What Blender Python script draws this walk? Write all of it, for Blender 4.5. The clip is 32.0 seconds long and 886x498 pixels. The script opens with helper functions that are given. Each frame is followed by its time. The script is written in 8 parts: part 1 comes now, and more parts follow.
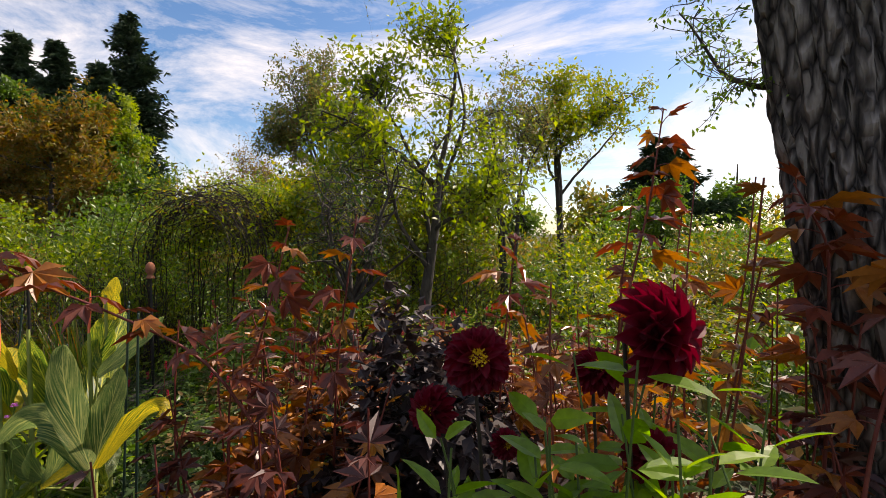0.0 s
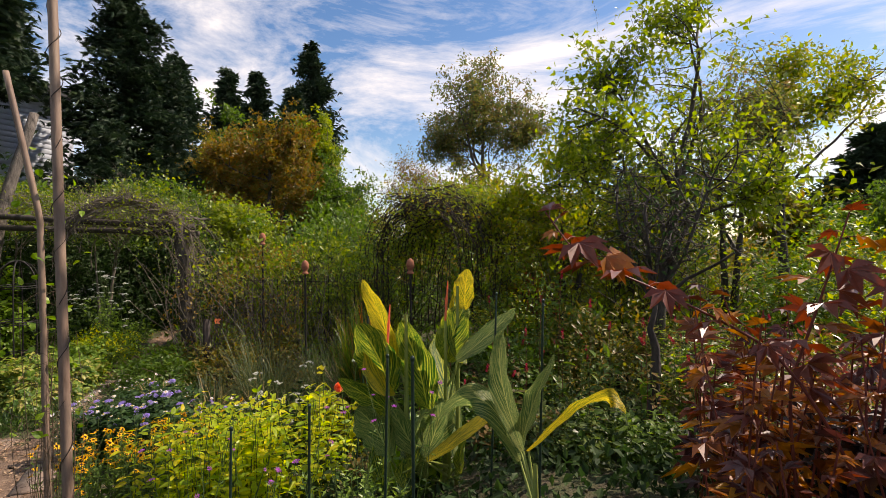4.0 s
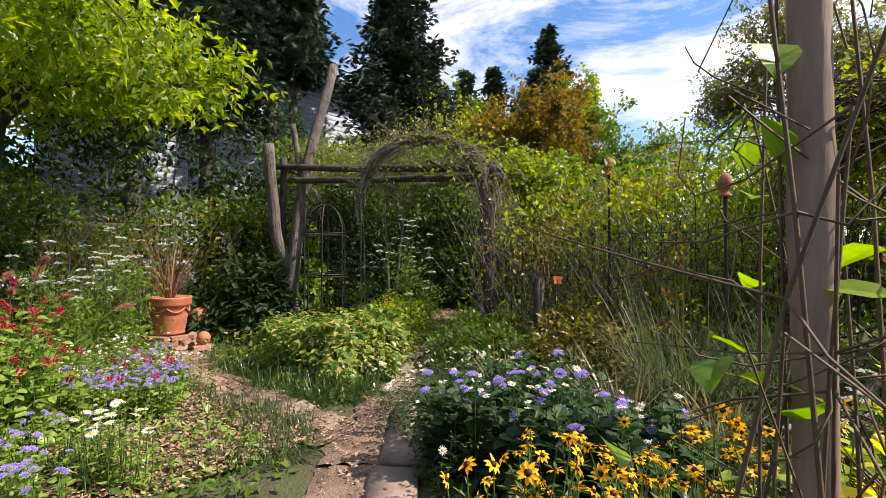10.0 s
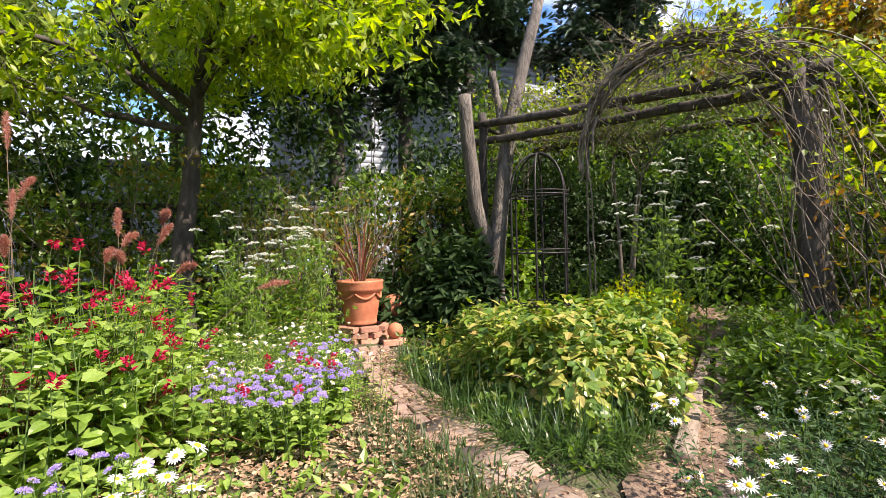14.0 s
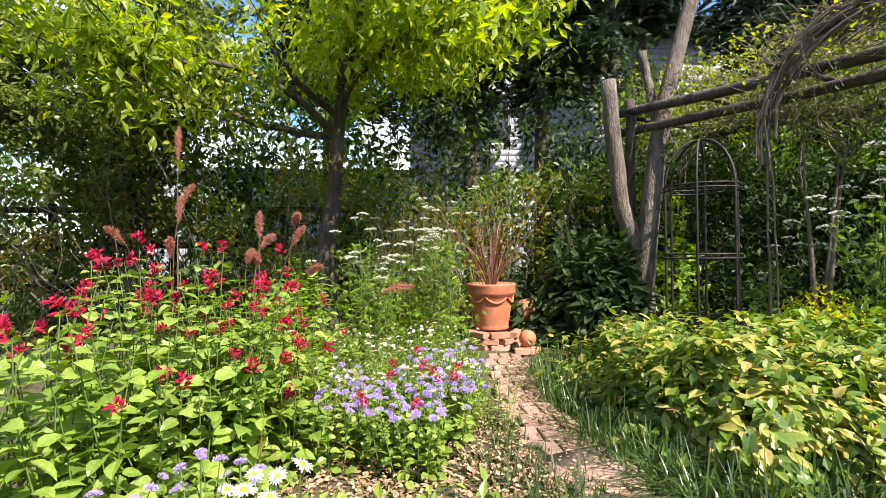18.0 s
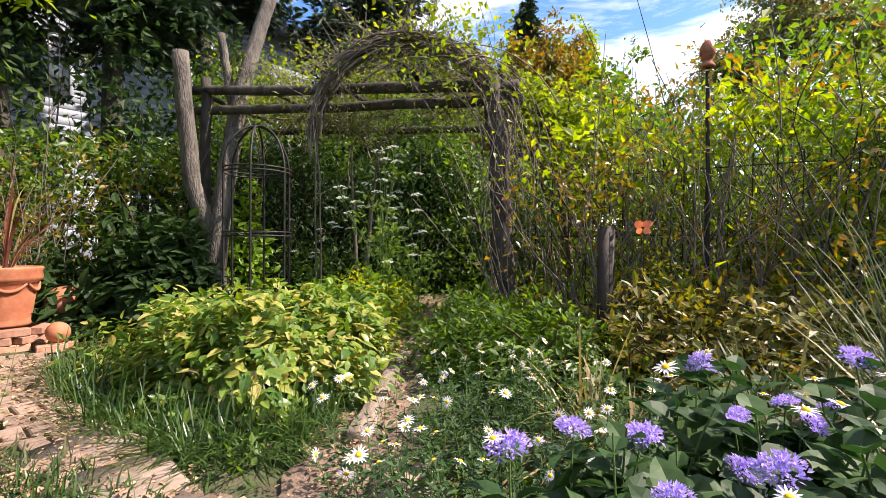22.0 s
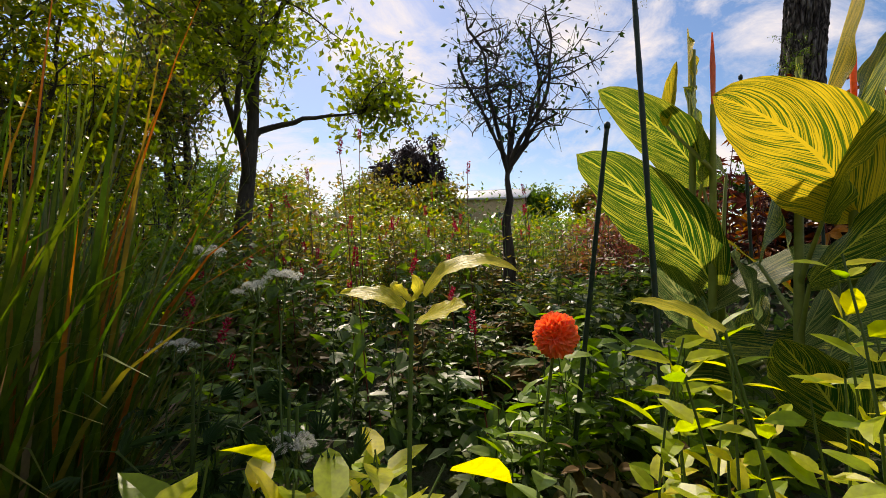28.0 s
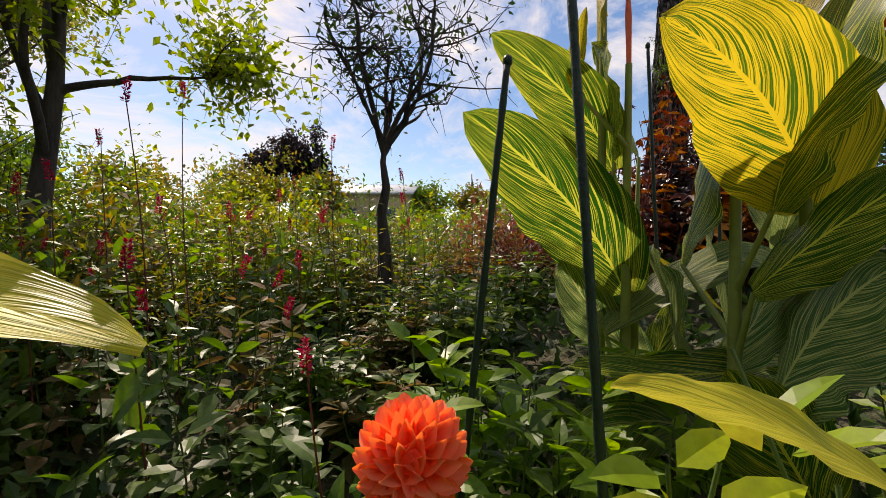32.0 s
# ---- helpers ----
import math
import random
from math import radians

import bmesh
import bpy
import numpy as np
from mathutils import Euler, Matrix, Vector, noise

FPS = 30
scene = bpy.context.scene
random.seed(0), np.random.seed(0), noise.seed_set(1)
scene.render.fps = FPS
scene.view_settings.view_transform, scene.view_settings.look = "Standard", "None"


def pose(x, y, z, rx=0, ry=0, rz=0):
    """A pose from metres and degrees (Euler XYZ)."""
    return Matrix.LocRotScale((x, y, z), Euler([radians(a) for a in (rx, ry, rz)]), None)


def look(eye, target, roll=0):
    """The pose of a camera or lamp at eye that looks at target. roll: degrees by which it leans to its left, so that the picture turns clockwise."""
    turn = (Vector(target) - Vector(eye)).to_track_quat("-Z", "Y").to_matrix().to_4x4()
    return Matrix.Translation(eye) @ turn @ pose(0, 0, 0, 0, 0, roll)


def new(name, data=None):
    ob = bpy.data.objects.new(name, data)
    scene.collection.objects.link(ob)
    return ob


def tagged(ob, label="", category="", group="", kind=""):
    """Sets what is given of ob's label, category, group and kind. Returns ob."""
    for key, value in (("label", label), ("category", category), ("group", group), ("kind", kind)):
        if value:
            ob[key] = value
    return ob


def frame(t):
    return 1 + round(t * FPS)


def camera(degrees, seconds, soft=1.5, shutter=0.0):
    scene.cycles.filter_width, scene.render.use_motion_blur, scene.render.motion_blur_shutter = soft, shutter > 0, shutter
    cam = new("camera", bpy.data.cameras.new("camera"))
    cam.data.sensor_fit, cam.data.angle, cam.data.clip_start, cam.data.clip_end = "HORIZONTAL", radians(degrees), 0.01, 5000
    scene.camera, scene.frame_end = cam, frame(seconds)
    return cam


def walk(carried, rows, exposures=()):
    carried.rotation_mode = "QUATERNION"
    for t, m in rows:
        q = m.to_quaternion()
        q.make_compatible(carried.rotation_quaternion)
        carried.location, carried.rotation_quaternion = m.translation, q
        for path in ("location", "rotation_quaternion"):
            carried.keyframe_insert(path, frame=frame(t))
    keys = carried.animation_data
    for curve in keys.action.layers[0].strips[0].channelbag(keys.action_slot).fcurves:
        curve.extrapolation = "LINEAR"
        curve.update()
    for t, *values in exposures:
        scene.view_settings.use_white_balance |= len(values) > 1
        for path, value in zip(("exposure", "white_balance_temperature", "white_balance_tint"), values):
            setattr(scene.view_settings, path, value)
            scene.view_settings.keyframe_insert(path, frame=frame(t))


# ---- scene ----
cam = camera(87.06, 32.0, soft=0.7)
# PATH begin
PATH = [
    (0.0, -0.000, -0.000, 2.425, 0.01, -1.50, -0.29),
    (0.5, -0.115, -0.000, 2.435, -0.31, -1.54, 0.13),
    (1.0, -0.238, -0.033, 2.466, 0.07, -1.67, 0.24),
    (1.5, -0.365, -0.098, 2.505, 1.35, -1.74, 0.35),
    (2.0, -0.514, -0.181, 2.519, 3.91, -1.83, 0.27),
    (2.5, -0.723, -0.237, 2.537, 7.48, -1.82, 0.10),
    (3.0, -1.021, -0.241, 2.559, 10.21, -1.49, 0.09),
    (3.5, -1.293, -0.212, 2.470, 13.00, -1.23, 0.02),
    (5.5, -2.468, 0.228, 2.117, 22.23, -0.02, 0.94),
    (6.0, -2.779, 0.333, 2.047, 24.41, 0.06, 0.76),
    (6.5, -3.110, 0.409, 1.995, 27.04, 0.27, 0.62),
    (7.0, -3.449, 0.509, 1.893, 29.83, 0.40, 0.84),
    (7.5, -3.657, 0.628, 1.871, 31.98, 0.31, 0.61),
    (8.0, -3.886, 0.815, 1.832, 33.87, 0.33, 0.35),
    (8.5, -4.100, 0.998, 1.764, 35.87, 0.28, 0.11),
    (9.0, -4.334, 1.161, 1.617, 37.78, 0.26, -0.06),
    (9.5, -4.540, 1.273, 1.473, 39.44, 0.31, 0.21),
    (10.0, -4.726, 1.420, 1.361, 40.85, 0.28, 0.16),
    (10.5, -4.946, 1.589, 1.285, 42.17, 0.12, 0.15),
    (11.0, -5.168, 1.739, 1.200, 43.99, 0.07, -0.12),
    (11.5, -5.417, 1.867, 1.154, 45.92, 0.05, -0.14),
    (12.0, -5.602, 1.973, 1.096, 48.66, -0.02, -0.25),
    (12.5, -5.811, 2.113, 1.054, 52.16, -0.08, -0.51),
    (13.0, -6.028, 2.236, 1.050, 56.19, -0.04, -0.81),
    (13.5, -6.225, 2.340, 1.071, 60.55, -0.04, -1.12),
    (14.0, -6.410, 2.443, 1.057, 65.30, 0.08, -1.39),
    (14.5, -6.585, 2.568, 1.084, 70.10, 0.29, -1.64),
    (15.0, -6.665, 2.586, 1.079, 74.57, 0.58, -1.43),
    (15.5, -6.705, 2.599, 1.079, 78.17, 0.74, -1.32),
    (17.5, -6.710, 2.555, 1.078, 83.79, 0.59, -0.74),
    (18.0, -6.673, 2.580, 1.080, 82.04, 0.38, -0.77),
    (18.5, -6.610, 2.651, 1.080, 79.09, 0.16, -0.97),
    (19.0, -6.584, 2.686, 1.045, 74.26, 0.18, -0.76),
    (19.5, -6.547, 2.740, 1.030, 68.22, -0.04, -0.60),
    (20.0, -6.517, 2.811, 1.002, 62.17, 0.04, -0.50),
    (20.5, -6.475, 2.862, 0.973, 56.51, -0.03, -0.42),
    (21.0, -6.431, 2.866, 0.946, 51.07, -0.13, -0.34),
    (21.5, -6.384, 2.895, 0.929, 45.12, -0.24, -0.05),
    (22.0, -6.361, 2.919, 0.916, 36.96, -0.38, 0.24),
    (22.5, -6.305, 2.979, 0.923, 26.82, -0.35, 1.07),
    (23.0, -6.232, 3.062, 0.928, 14.78, -0.24, 1.56),
    (23.5, -6.066, 3.130, 0.937, 1.66, -0.53, 1.33),
    (24.0, -5.867, 3.196, 0.938, -11.52, -0.49, 1.50),
    (24.5, -5.704, 3.194, 0.962, -21.08, -0.60, 1.57),
    (25.0, -5.558, 3.225, 0.940, -30.61, -0.65, 1.34),
    (25.5, -5.442, 3.305, 0.952, -41.32, -0.67, 1.60),
    (26.0, -5.336, 3.409, 0.967, -51.71, -0.48, 2.04),
    (26.5, -5.176, 3.533, 0.998, -60.04, -0.24, 2.51),
    (28.5, -4.417, 3.718, 1.187, -73.73, 0.57, 0.07),
    (29.0, -4.204, 3.730, 1.193, -76.55, 0.62, 0.62),
    (29.5, -4.038, 3.737, 1.152, -79.31, 0.39, 0.76),
    (30.0, -3.954, 3.745, 1.104, -81.54, 0.34, 0.74),
    (30.5, -3.927, 3.750, 1.096, -83.08, 0.27, 0.82),
    (31.0, -3.937, 3.744, 1.098, -84.14, 0.23, 0.89),
    (31.5, -3.958, 3.741, 1.120, -84.64, 0.20, 0.76),
    (32.0, -4.035, 3.733, 1.156, -85.29, 0.11, 0.73),
]
# PATH end
walk(cam, [(t, pose(x, y, z, 90 + pitch, 0, yaw) @ pose(0, 0, 0, 0, 0, roll)) for t, x, y, z, yaw, pitch, roll in PATH],
     exposures=[(t, s, 7300 if t < 8 or t > 28 else 6750, 20) for t, s in ((0.0, 0.4), (3.0, 0.32), (6.0, 0.5), (9.0, 0.72), (13.0, 1.2), (17.0, 1.45), (21.0, 1.32), (23.5, 1.05), (26.0, 0.55), (28.5, 0.05), (32.0, 0.1))])

# ---- world, sun ----
SUN_ELEVATION, SUN_BEARING = radians(47), radians(55)   # bearing: from +y towards +x
world = bpy.data.worlds.new("world")
scene.world = world
world.use_nodes = True
wn, wl = world.node_tree.nodes, world.node_tree.links
wn.clear()
sky = wn.new("ShaderNodeTexSky")
sky.sky_type = "NISHITA"
sky.sun_disc = False
sky.sun_elevation, sky.sun_rotation = SUN_ELEVATION, SUN_BEARING
sky.air_density, sky.dust_density, sky.ozone_density = 1.0, 0.6, 2.0
w_co = wn.new("ShaderNodeTexCoord")
w_map = wn.new("ShaderNodeMapping")
w_map.inputs["Scale"].default_value = (1.2, 3.2, 5.2)
w_map.inputs["Rotation"].default_value = (0.3, 0.25, 0.75)
w_noise = wn.new("ShaderNodeTexNoise")
w_noise.inputs["Scale"].default_value, w_noise.inputs["Detail"].default_value = 1.5, 9
w_noise.inputs["Roughness"].default_value, w_noise.inputs["Distortion"].default_value = 0.66, 0.45
w_ramp = wn.new("ShaderNodeValToRGB")
w_ramp.color_ramp.elements[0].position, w_ramp.color_ramp.elements[1].position = 0.43, 0.66
w_cloud = wn.new("ShaderNodeMixRGB")
w_cloud.inputs[2].default_value = (8.0, 8.1, 8.2, 1)
w_bg = wn.new("ShaderNodeBackground")
w_bg.inputs["Strength"].default_value = 0.11
w_out = wn.new("ShaderNodeOutputWorld")
wl.new(w_co.outputs["Generated"], w_map.inputs[0])
wl.new(w_map.outputs[0], w_noise.inputs["Vector"])
wl.new(w_noise.outputs[0], w_ramp.inputs[0])
wl.new(w_ramp.outputs[0], w_cloud.inputs[0])
w_sat = wn.new("ShaderNodeHueSaturation")
w_sat.inputs["Saturation"].default_value, w_sat.inputs["Value"].default_value = 1.25, 1.15
wl.new(sky.outputs[0], w_sat.inputs["Color"])
wl.new(w_sat.outputs[0], w_cloud.inputs[1])
wl.new(w_cloud.outputs[0], w_bg.inputs[0])
wl.new(w_bg.outputs[0], w_out.inputs[0])

sun = new("sun", bpy.data.lights.new("sun", "SUN"))
sun.data.energy, sun.data.angle, sun.data.color = 5.0, radians(0.6), (1.0, 0.92, 0.8)
toward_sun = Vector((math.sin(SUN_BEARING) * math.cos(SUN_ELEVATION), math.cos(SUN_BEARING) * math.cos(SUN_ELEVATION), math.sin(SUN_ELEVATION)))
sun.matrix_world = look(toward_sun * 60, (0, 0, 0))

RNG = np.random.default_rng(11)


# ---- materials ----
def shader(name):
    m = bpy.data.materials.new(name)
    m.use_nodes = True
    nt = m.node_tree
    nt.nodes.clear()
    out = nt.nodes.new("ShaderNodeOutputMaterial")
    return m, nt.nodes, nt.links, out


def ramp_node(n, colours, spread=(0.0, 1.0)):
    r = n.new("ShaderNodeValToRGB")
    e = r.color_ramp.elements
    k = len(colours)
    while len(e) < k:
        e.new(0.5)
    for i, c in enumerate(colours):
        e[i].position = spread[0] + (spread[1] - spread[0]) * i / max(1, k - 1)
        e[i].color = (*c, 1)
    return r


def leaf_mat(name, colours, rough=0.4, through_light=0.42, spec=0.45, per="island", patch=0.22):
    """Foliage: each leaf takes its own tone, with a mottle over it and light coming through."""
    m, n, l, out = shader(name)
    if per == "island":
        g = n.new("ShaderNodeNewGeometry")
        pick = g.outputs["Random Per Island"]
    else:
        g = n.new("ShaderNodeObjectInfo")
        pick = g.outputs["Random"]
    co = n.new("ShaderNodeTexCoord")
    big = n.new("ShaderNodeTexNoise")
    big.inputs["Scale"].default_value, big.inputs["Detail"].default_value = 1.7, 2
    fine = n.new("ShaderNodeTexNoise")
    fine.inputs["Scale"].default_value, fine.inputs["Detail"].default_value = 70, 3
    mixv = n.new("ShaderNodeMath")
    mixv.operation = "MULTIPLY_ADD"
    mixv.inputs[1].default_value = 1 - patch
    scale = n.new("ShaderNodeMath")
    scale.operation = "MULTIPLY"
    scale.inputs[1].default_value = patch
    l.new(co.outputs["Object"], big.inputs["Vector"])
    l.new(co.outputs["Object"], fine.inputs["Vector"])
    l.new(big.outputs[0], scale.inputs[0])
    l.new(pick, mixv.inputs[0])
    l.new(scale.outputs[0], mixv.inputs[2])
    if name[:5] in ("leaf_", "grass"):
        colours = [(a * 1.15, b, c * 0.9) for a, b, c in colours]
    r = ramp_node(n, colours)
    l.new(mixv.outputs[0], r.inputs[0])
    hsv = n.new("ShaderNodeHueSaturation")
    val = n.new("ShaderNodeMapRange")
    val.inputs["To Min"].default_value, val.inputs["To Max"].default_value = 0.6, 1.4
    l.new(fine.outputs[0], val.inputs[0])
    l.new(val.outputs[0], hsv.inputs["Value"])
    l.new(r.outputs[0], hsv.inputs["Color"])
    p = n.new("ShaderNodeBsdfPrincipled")
    p.inputs["Roughness"].default_value, p.inputs["Specular IOR Level"].default_value = rough, spec
    l.new(hsv.outputs[0], p.inputs["Base Color"])
    if through_light > 0:
        t = n.new("ShaderNodeBsdfTranslucent")
        sat = n.new("ShaderNodeHueSaturation")
        sat.inputs["Saturation"].default_value, sat.inputs["Value"].default_value = 1.15, 1.9
        l.new(hsv.outputs[0], sat.inputs["Color"])
        l.new(sat.outputs[0], t.inputs[0])
        mx = n.new("ShaderNodeMixShader")
        mx.inputs[0].default_value = through_light
        l.new(p.outputs[0], mx.inputs[1])
        l.new(t.outputs[0], mx.inputs[2])
        l.new(mx.outputs[0], out.inputs[0])
    else:
        l.new(p.outputs[0], out.inputs[0])
    return m


def solid_mat(name, colours, scale=8, rough=0.7, metal=0.0, bump=0.3, stretch=(1, 1, 1), detail=6, bump_scale=None, spec=0.4, vary=0.0, depth=0.01):
    """Bark, timber, stone, clay, soil, metal: two scales of mottling and a relief."""
    m, n, l, out = shader(name)
    co = n.new("ShaderNodeTexCoord")
    mp = n.new("ShaderNodeMapping")
    mp.inputs["Scale"].default_value = stretch
    l.new(co.outputs["Object"], mp.inputs[0])
    a = n.new("ShaderNodeTexNoise")
    a.inputs["Scale"].default_value, a.inputs["Detail"].default_value = scale, detail
    a.inputs["Roughness"].default_value = 0.65
    b = n.new("ShaderNodeTexNoise")
    b.inputs["Scale"].default_value, b.inputs["Detail"].default_value = bump_scale or scale * 5, 4
    l.new(mp.outputs[0], a.inputs["Vector"])
    l.new(mp.outputs[0], b.inputs["Vector"])
    r = ramp_node(n, colours, (0.3, 0.7))
    l.new(a.outputs[0], r.inputs[0])
    hsv = n.new("ShaderNodeHueSaturation")
    val = n.new("ShaderNodeMapRange")
    val.inputs["To Min"].default_value, val.inputs["To Max"].default_value = 0.75, 1.25
    l.new(b.outputs[0], val.inputs[0])
    if vary:
        oi = n.new("ShaderNodeObjectInfo")
        v2 = n.new("ShaderNodeMapRange")
        v2.inputs["To Min"].default_value, v2.inputs["To Max"].default_value = 1 - vary, 1 + vary
        l.new(oi.outputs["Random"], v2.inputs[0])
        mu = n.new("ShaderNodeMath")
        mu.operation = "MULTIPLY"
        l.new(val.outputs[0], mu.inputs[0])
        l.new(v2.outputs[0], mu.inputs[1])
        l.new(mu.outputs[0], hsv.inputs["Value"])
    else:
        l.new(val.outputs[0], hsv.inputs["Value"])
    l.new(r.outputs[0], hsv.inputs["Color"])
    p = n.new("ShaderNodeBsdfPrincipled")
    p.inputs["Roughness"].default_value, p.inputs["Metallic"].default_value = rough, metal
    p.inputs["Specular IOR Level"].default_value = spec
    l.new(hsv.outputs[0], p.inputs["Base Color"])
    bp = n.new("ShaderNodeBump")
    bp.inputs["Strength"].default_value, bp.inputs["Distance"].default_value = bump, depth
    l.new(b.outputs[0], bp.inputs["Height"])
    l.new(bp.outputs[0], p.inputs["Normal"])
    l.new(p.outputs[0], out.inputs[0])
    return m


def striped_leaf_mat(name, dark, light, edge, veins=46.0, low=0.5, high=0.6):
    """Canna leaf: pale veins run from the midrib to the margin, the margin turns yellow."""
    m, n, l, out = shader(name)
    uv = n.new("ShaderNodeUVMap")
    sep = n.new("ShaderNodeSeparateXYZ")
    l.new(uv.outputs[0], sep.inputs[0])

    def math_node(op, a, b=None, c=None):
        q = n.new("ShaderNodeMath")
        q.operation = op
        for i, v in enumerate((a, b, c)):
            if v is None:
                continue
            if isinstance(v, (int, float)):
                q.inputs[i].default_value = v
            else:
                l.new(v, q.inputs[i])
        return q.outputs[0]
    off = math_node("ABSOLUTE", math_node("SUBTRACT", sep.outputs[0], 0.5))
    wob = n.new("ShaderNodeTexNoise")
    wob.inputs["Scale"].default_value = 7
    l.new(uv.outputs[0], wob.inputs["Vector"])
    run = math_node("SUBTRACT", sep.outputs[1], math_node("MULTIPLY", math_node("POWER", off, 1.25), 1.5))
    run = math_node("MULTIPLY_ADD", wob.outputs[0], 0.03, run)
    comb = n.new("ShaderNodeCombineXYZ")
    l.new(math_node("MULTIPLY", run, veins), comb.inputs[0])
    l.new(math_node("MULTIPLY", off, 3.0), comb.inputs[1])
    l.new(math_node("MULTIPLY", math_node("GREATER_THAN", sep.outputs[0], 0.5), 7.3), comb.inputs[2])
    streak = n.new("ShaderNodeTexNoise")
    streak.inputs["Scale"].default_value, streak.inputs["Detail"].default_value = 1.0, 2.0
    streak.inputs["Roughness"].default_value = 0.7
    l.new(comb.outputs[0], streak.inputs["Vector"])
    band = n.new("ShaderNodeMapRange")
    band.inputs["From Min"].default_value, band.inputs["From Max"].default_value = low, high
    l.new(streak.outputs[0], band.inputs[0])
    wave = band.outputs[0]
    rib = math_node("LESS_THAN", off, 0.016)
    wave = math_node("MAXIMUM", wave, rib)
    r = ramp_node(n, [dark, light])
    l.new(wave, r.inputs[0])
    oi = n.new("ShaderNodeObjectInfo")
    age = math_node("MULTIPLY_ADD", oi.outputs["Random"], 0.3, math_node("MULTIPLY", off, 0.7))
    age = math_node("MULTIPLY_ADD", wob.outputs[0], 0.5, math_node("SUBTRACT", age, 0.74))
    mixc = n.new("ShaderNodeMixRGB")
    mixc.use_clamp = True
    l.new(age, mixc.inputs[0])
    l.new(r.outputs[0], mixc.inputs[1])
    mixc.inputs[2].default_value = (*edge, 1)
    p = n.new("ShaderNodeBsdfPrincipled")
    p.inputs["Roughness"].default_value = 0.42
    p.inputs["Specular IOR Level"].default_value = 0.4
    l.new(mixc.outputs[0], p.inputs["Base Color"])
    bp = n.new("ShaderNodeBump")
    bp.inputs["Strength"].default_value, bp.inputs["Distance"].default_value = 0.35, 0.004
    l.new(wave, bp.inputs["Height"])
    l.new(bp.outputs[0], p.inputs["Normal"])
    t = n.new("ShaderNodeBsdfTranslucent")
    sat = n.new("ShaderNodeHueSaturation")
    sat.inputs["Value"].default_value = 1.7
    l.new(mixc.outputs[0], sat.inputs["Color"])
    l.new(sat.outputs[0], t.inputs[0])
    mx = n.new("ShaderNodeMixShader")
    mx.inputs[0].default_value = 0.42
    l.new(p.outputs[0], mx.inputs[1])
    l.new(t.outputs[0], mx.inputs[2])
    l.new(mx.outputs[0], out.inputs[0])
    return m


LEAF_MID = leaf_mat("leaf_mid_green", [(0.044, 0.094, 0.015), (0.075, 0.156, 0.025), (0.125, 0.213, 0.037)])
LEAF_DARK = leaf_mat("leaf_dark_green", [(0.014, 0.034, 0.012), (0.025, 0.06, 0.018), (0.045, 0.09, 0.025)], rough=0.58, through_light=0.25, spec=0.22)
LEAF_CANOPY = leaf_mat("leaf_canopy", [(0.08, 0.16, 0.018), (0.17, 0.28, 0.03), (0.32, 0.41, 0.05)], through_light=0.5)
LEAF_BED = leaf_mat("leaf_bed_green", [(0.012, 0.036, 0.012), (0.024, 0.066, 0.02), (0.045, 0.1, 0.03)], rough=0.55, through_light=0.2, spec=0.25)
LEAF_BRIGHT = leaf_mat("leaf_bright_green", [(0.077, 0.176, 0.013), (0.132, 0.264, 0.022), (0.220, 0.352, 0.033)], through_light=0.45)
LEAF_IVY = leaf_mat("leaf_ivy", [(0.042, 0.084, 0.022), (0.091, 0.154, 0.039), (0.182, 0.238, 0.063)], through_light=0.4)
LEAF_BROWN = leaf_mat("leaf_brownish", [(0.034, 0.043, 0.016), (0.074, 0.081, 0.024), (0.135, 0.101, 0.041), (0.216, 0.149, 0.068)], rough=0.6, through_light=0.35, spec=0.2)
LEAF_LIME = leaf_mat("leaf_lime", [(0.07, 0.13, 0.02), (0.15, 0.23, 0.03), (0.27, 0.34, 0.055)], through_light=0.5)
LEAF_OLIVE = leaf_mat("leaf_olive", [(0.057, 0.086, 0.016), (0.098, 0.127, 0.023), (0.184, 0.172, 0.034), (0.230, 0.149, 0.034)])
LEAF_AUTUMN = leaf_mat("leaf_autumn", [(0.07, 0.1, 0.02), (0.14, 0.14, 0.03), (0.21, 0.15, 0.035), (0.18, 0.09, 0.03)])
LEAF_GOLD = leaf_mat("leaf_gold_green", [(0.07, 0.13, 0.018), (0.13, 0.2, 0.025), (0.2, 0.25, 0.035), (0.28, 0.25, 0.045)], through_light=0.55)
LEAF_AIRY = leaf_mat("leaf_grey_green", [(0.06, 0.1, 0.04), (0.1, 0.15, 0.05), (0.16, 0.17, 0.05), (0.15, 0.08, 0.06)])
LEAF_YELLOW = leaf_mat("leaf_chartreuse", [(0.14, 0.28, 0.02), (0.34, 0.46, 0.025), (0.62, 0.58, 0.035)], through_light=0.55)
LEAF_VARIEGATED = leaf_mat("leaf_fading_variegated", [(0.035, 0.085, 0.018), (0.06, 0.14, 0.025), (0.1, 0.19, 0.03), (0.16, 0.25, 0.04), (0.28, 0.31, 0.08), (0.36, 0.27, 0.13)], through_light=0.3)
LEAF_MAROON = leaf_mat("leaf_maroon", [(0.03, 0.015, 0.016), (0.05, 0.02, 0.02), (0.08, 0.026, 0.022), (0.15, 0.042, 0.024), (0.3, 0.12, 0.02), (0.46, 0.26, 0.02)], rough=0.34, through_light=0.26, spec=0.5)
LEAF_RUST = leaf_mat("leaf_rust_gold", [(0.07, 0.028, 0.02), (0.16, 0.06, 0.02), (0.3, 0.13, 0.02), (0.46, 0.26, 0.02)], rough=0.36, through_light=0.28, spec=0.45)
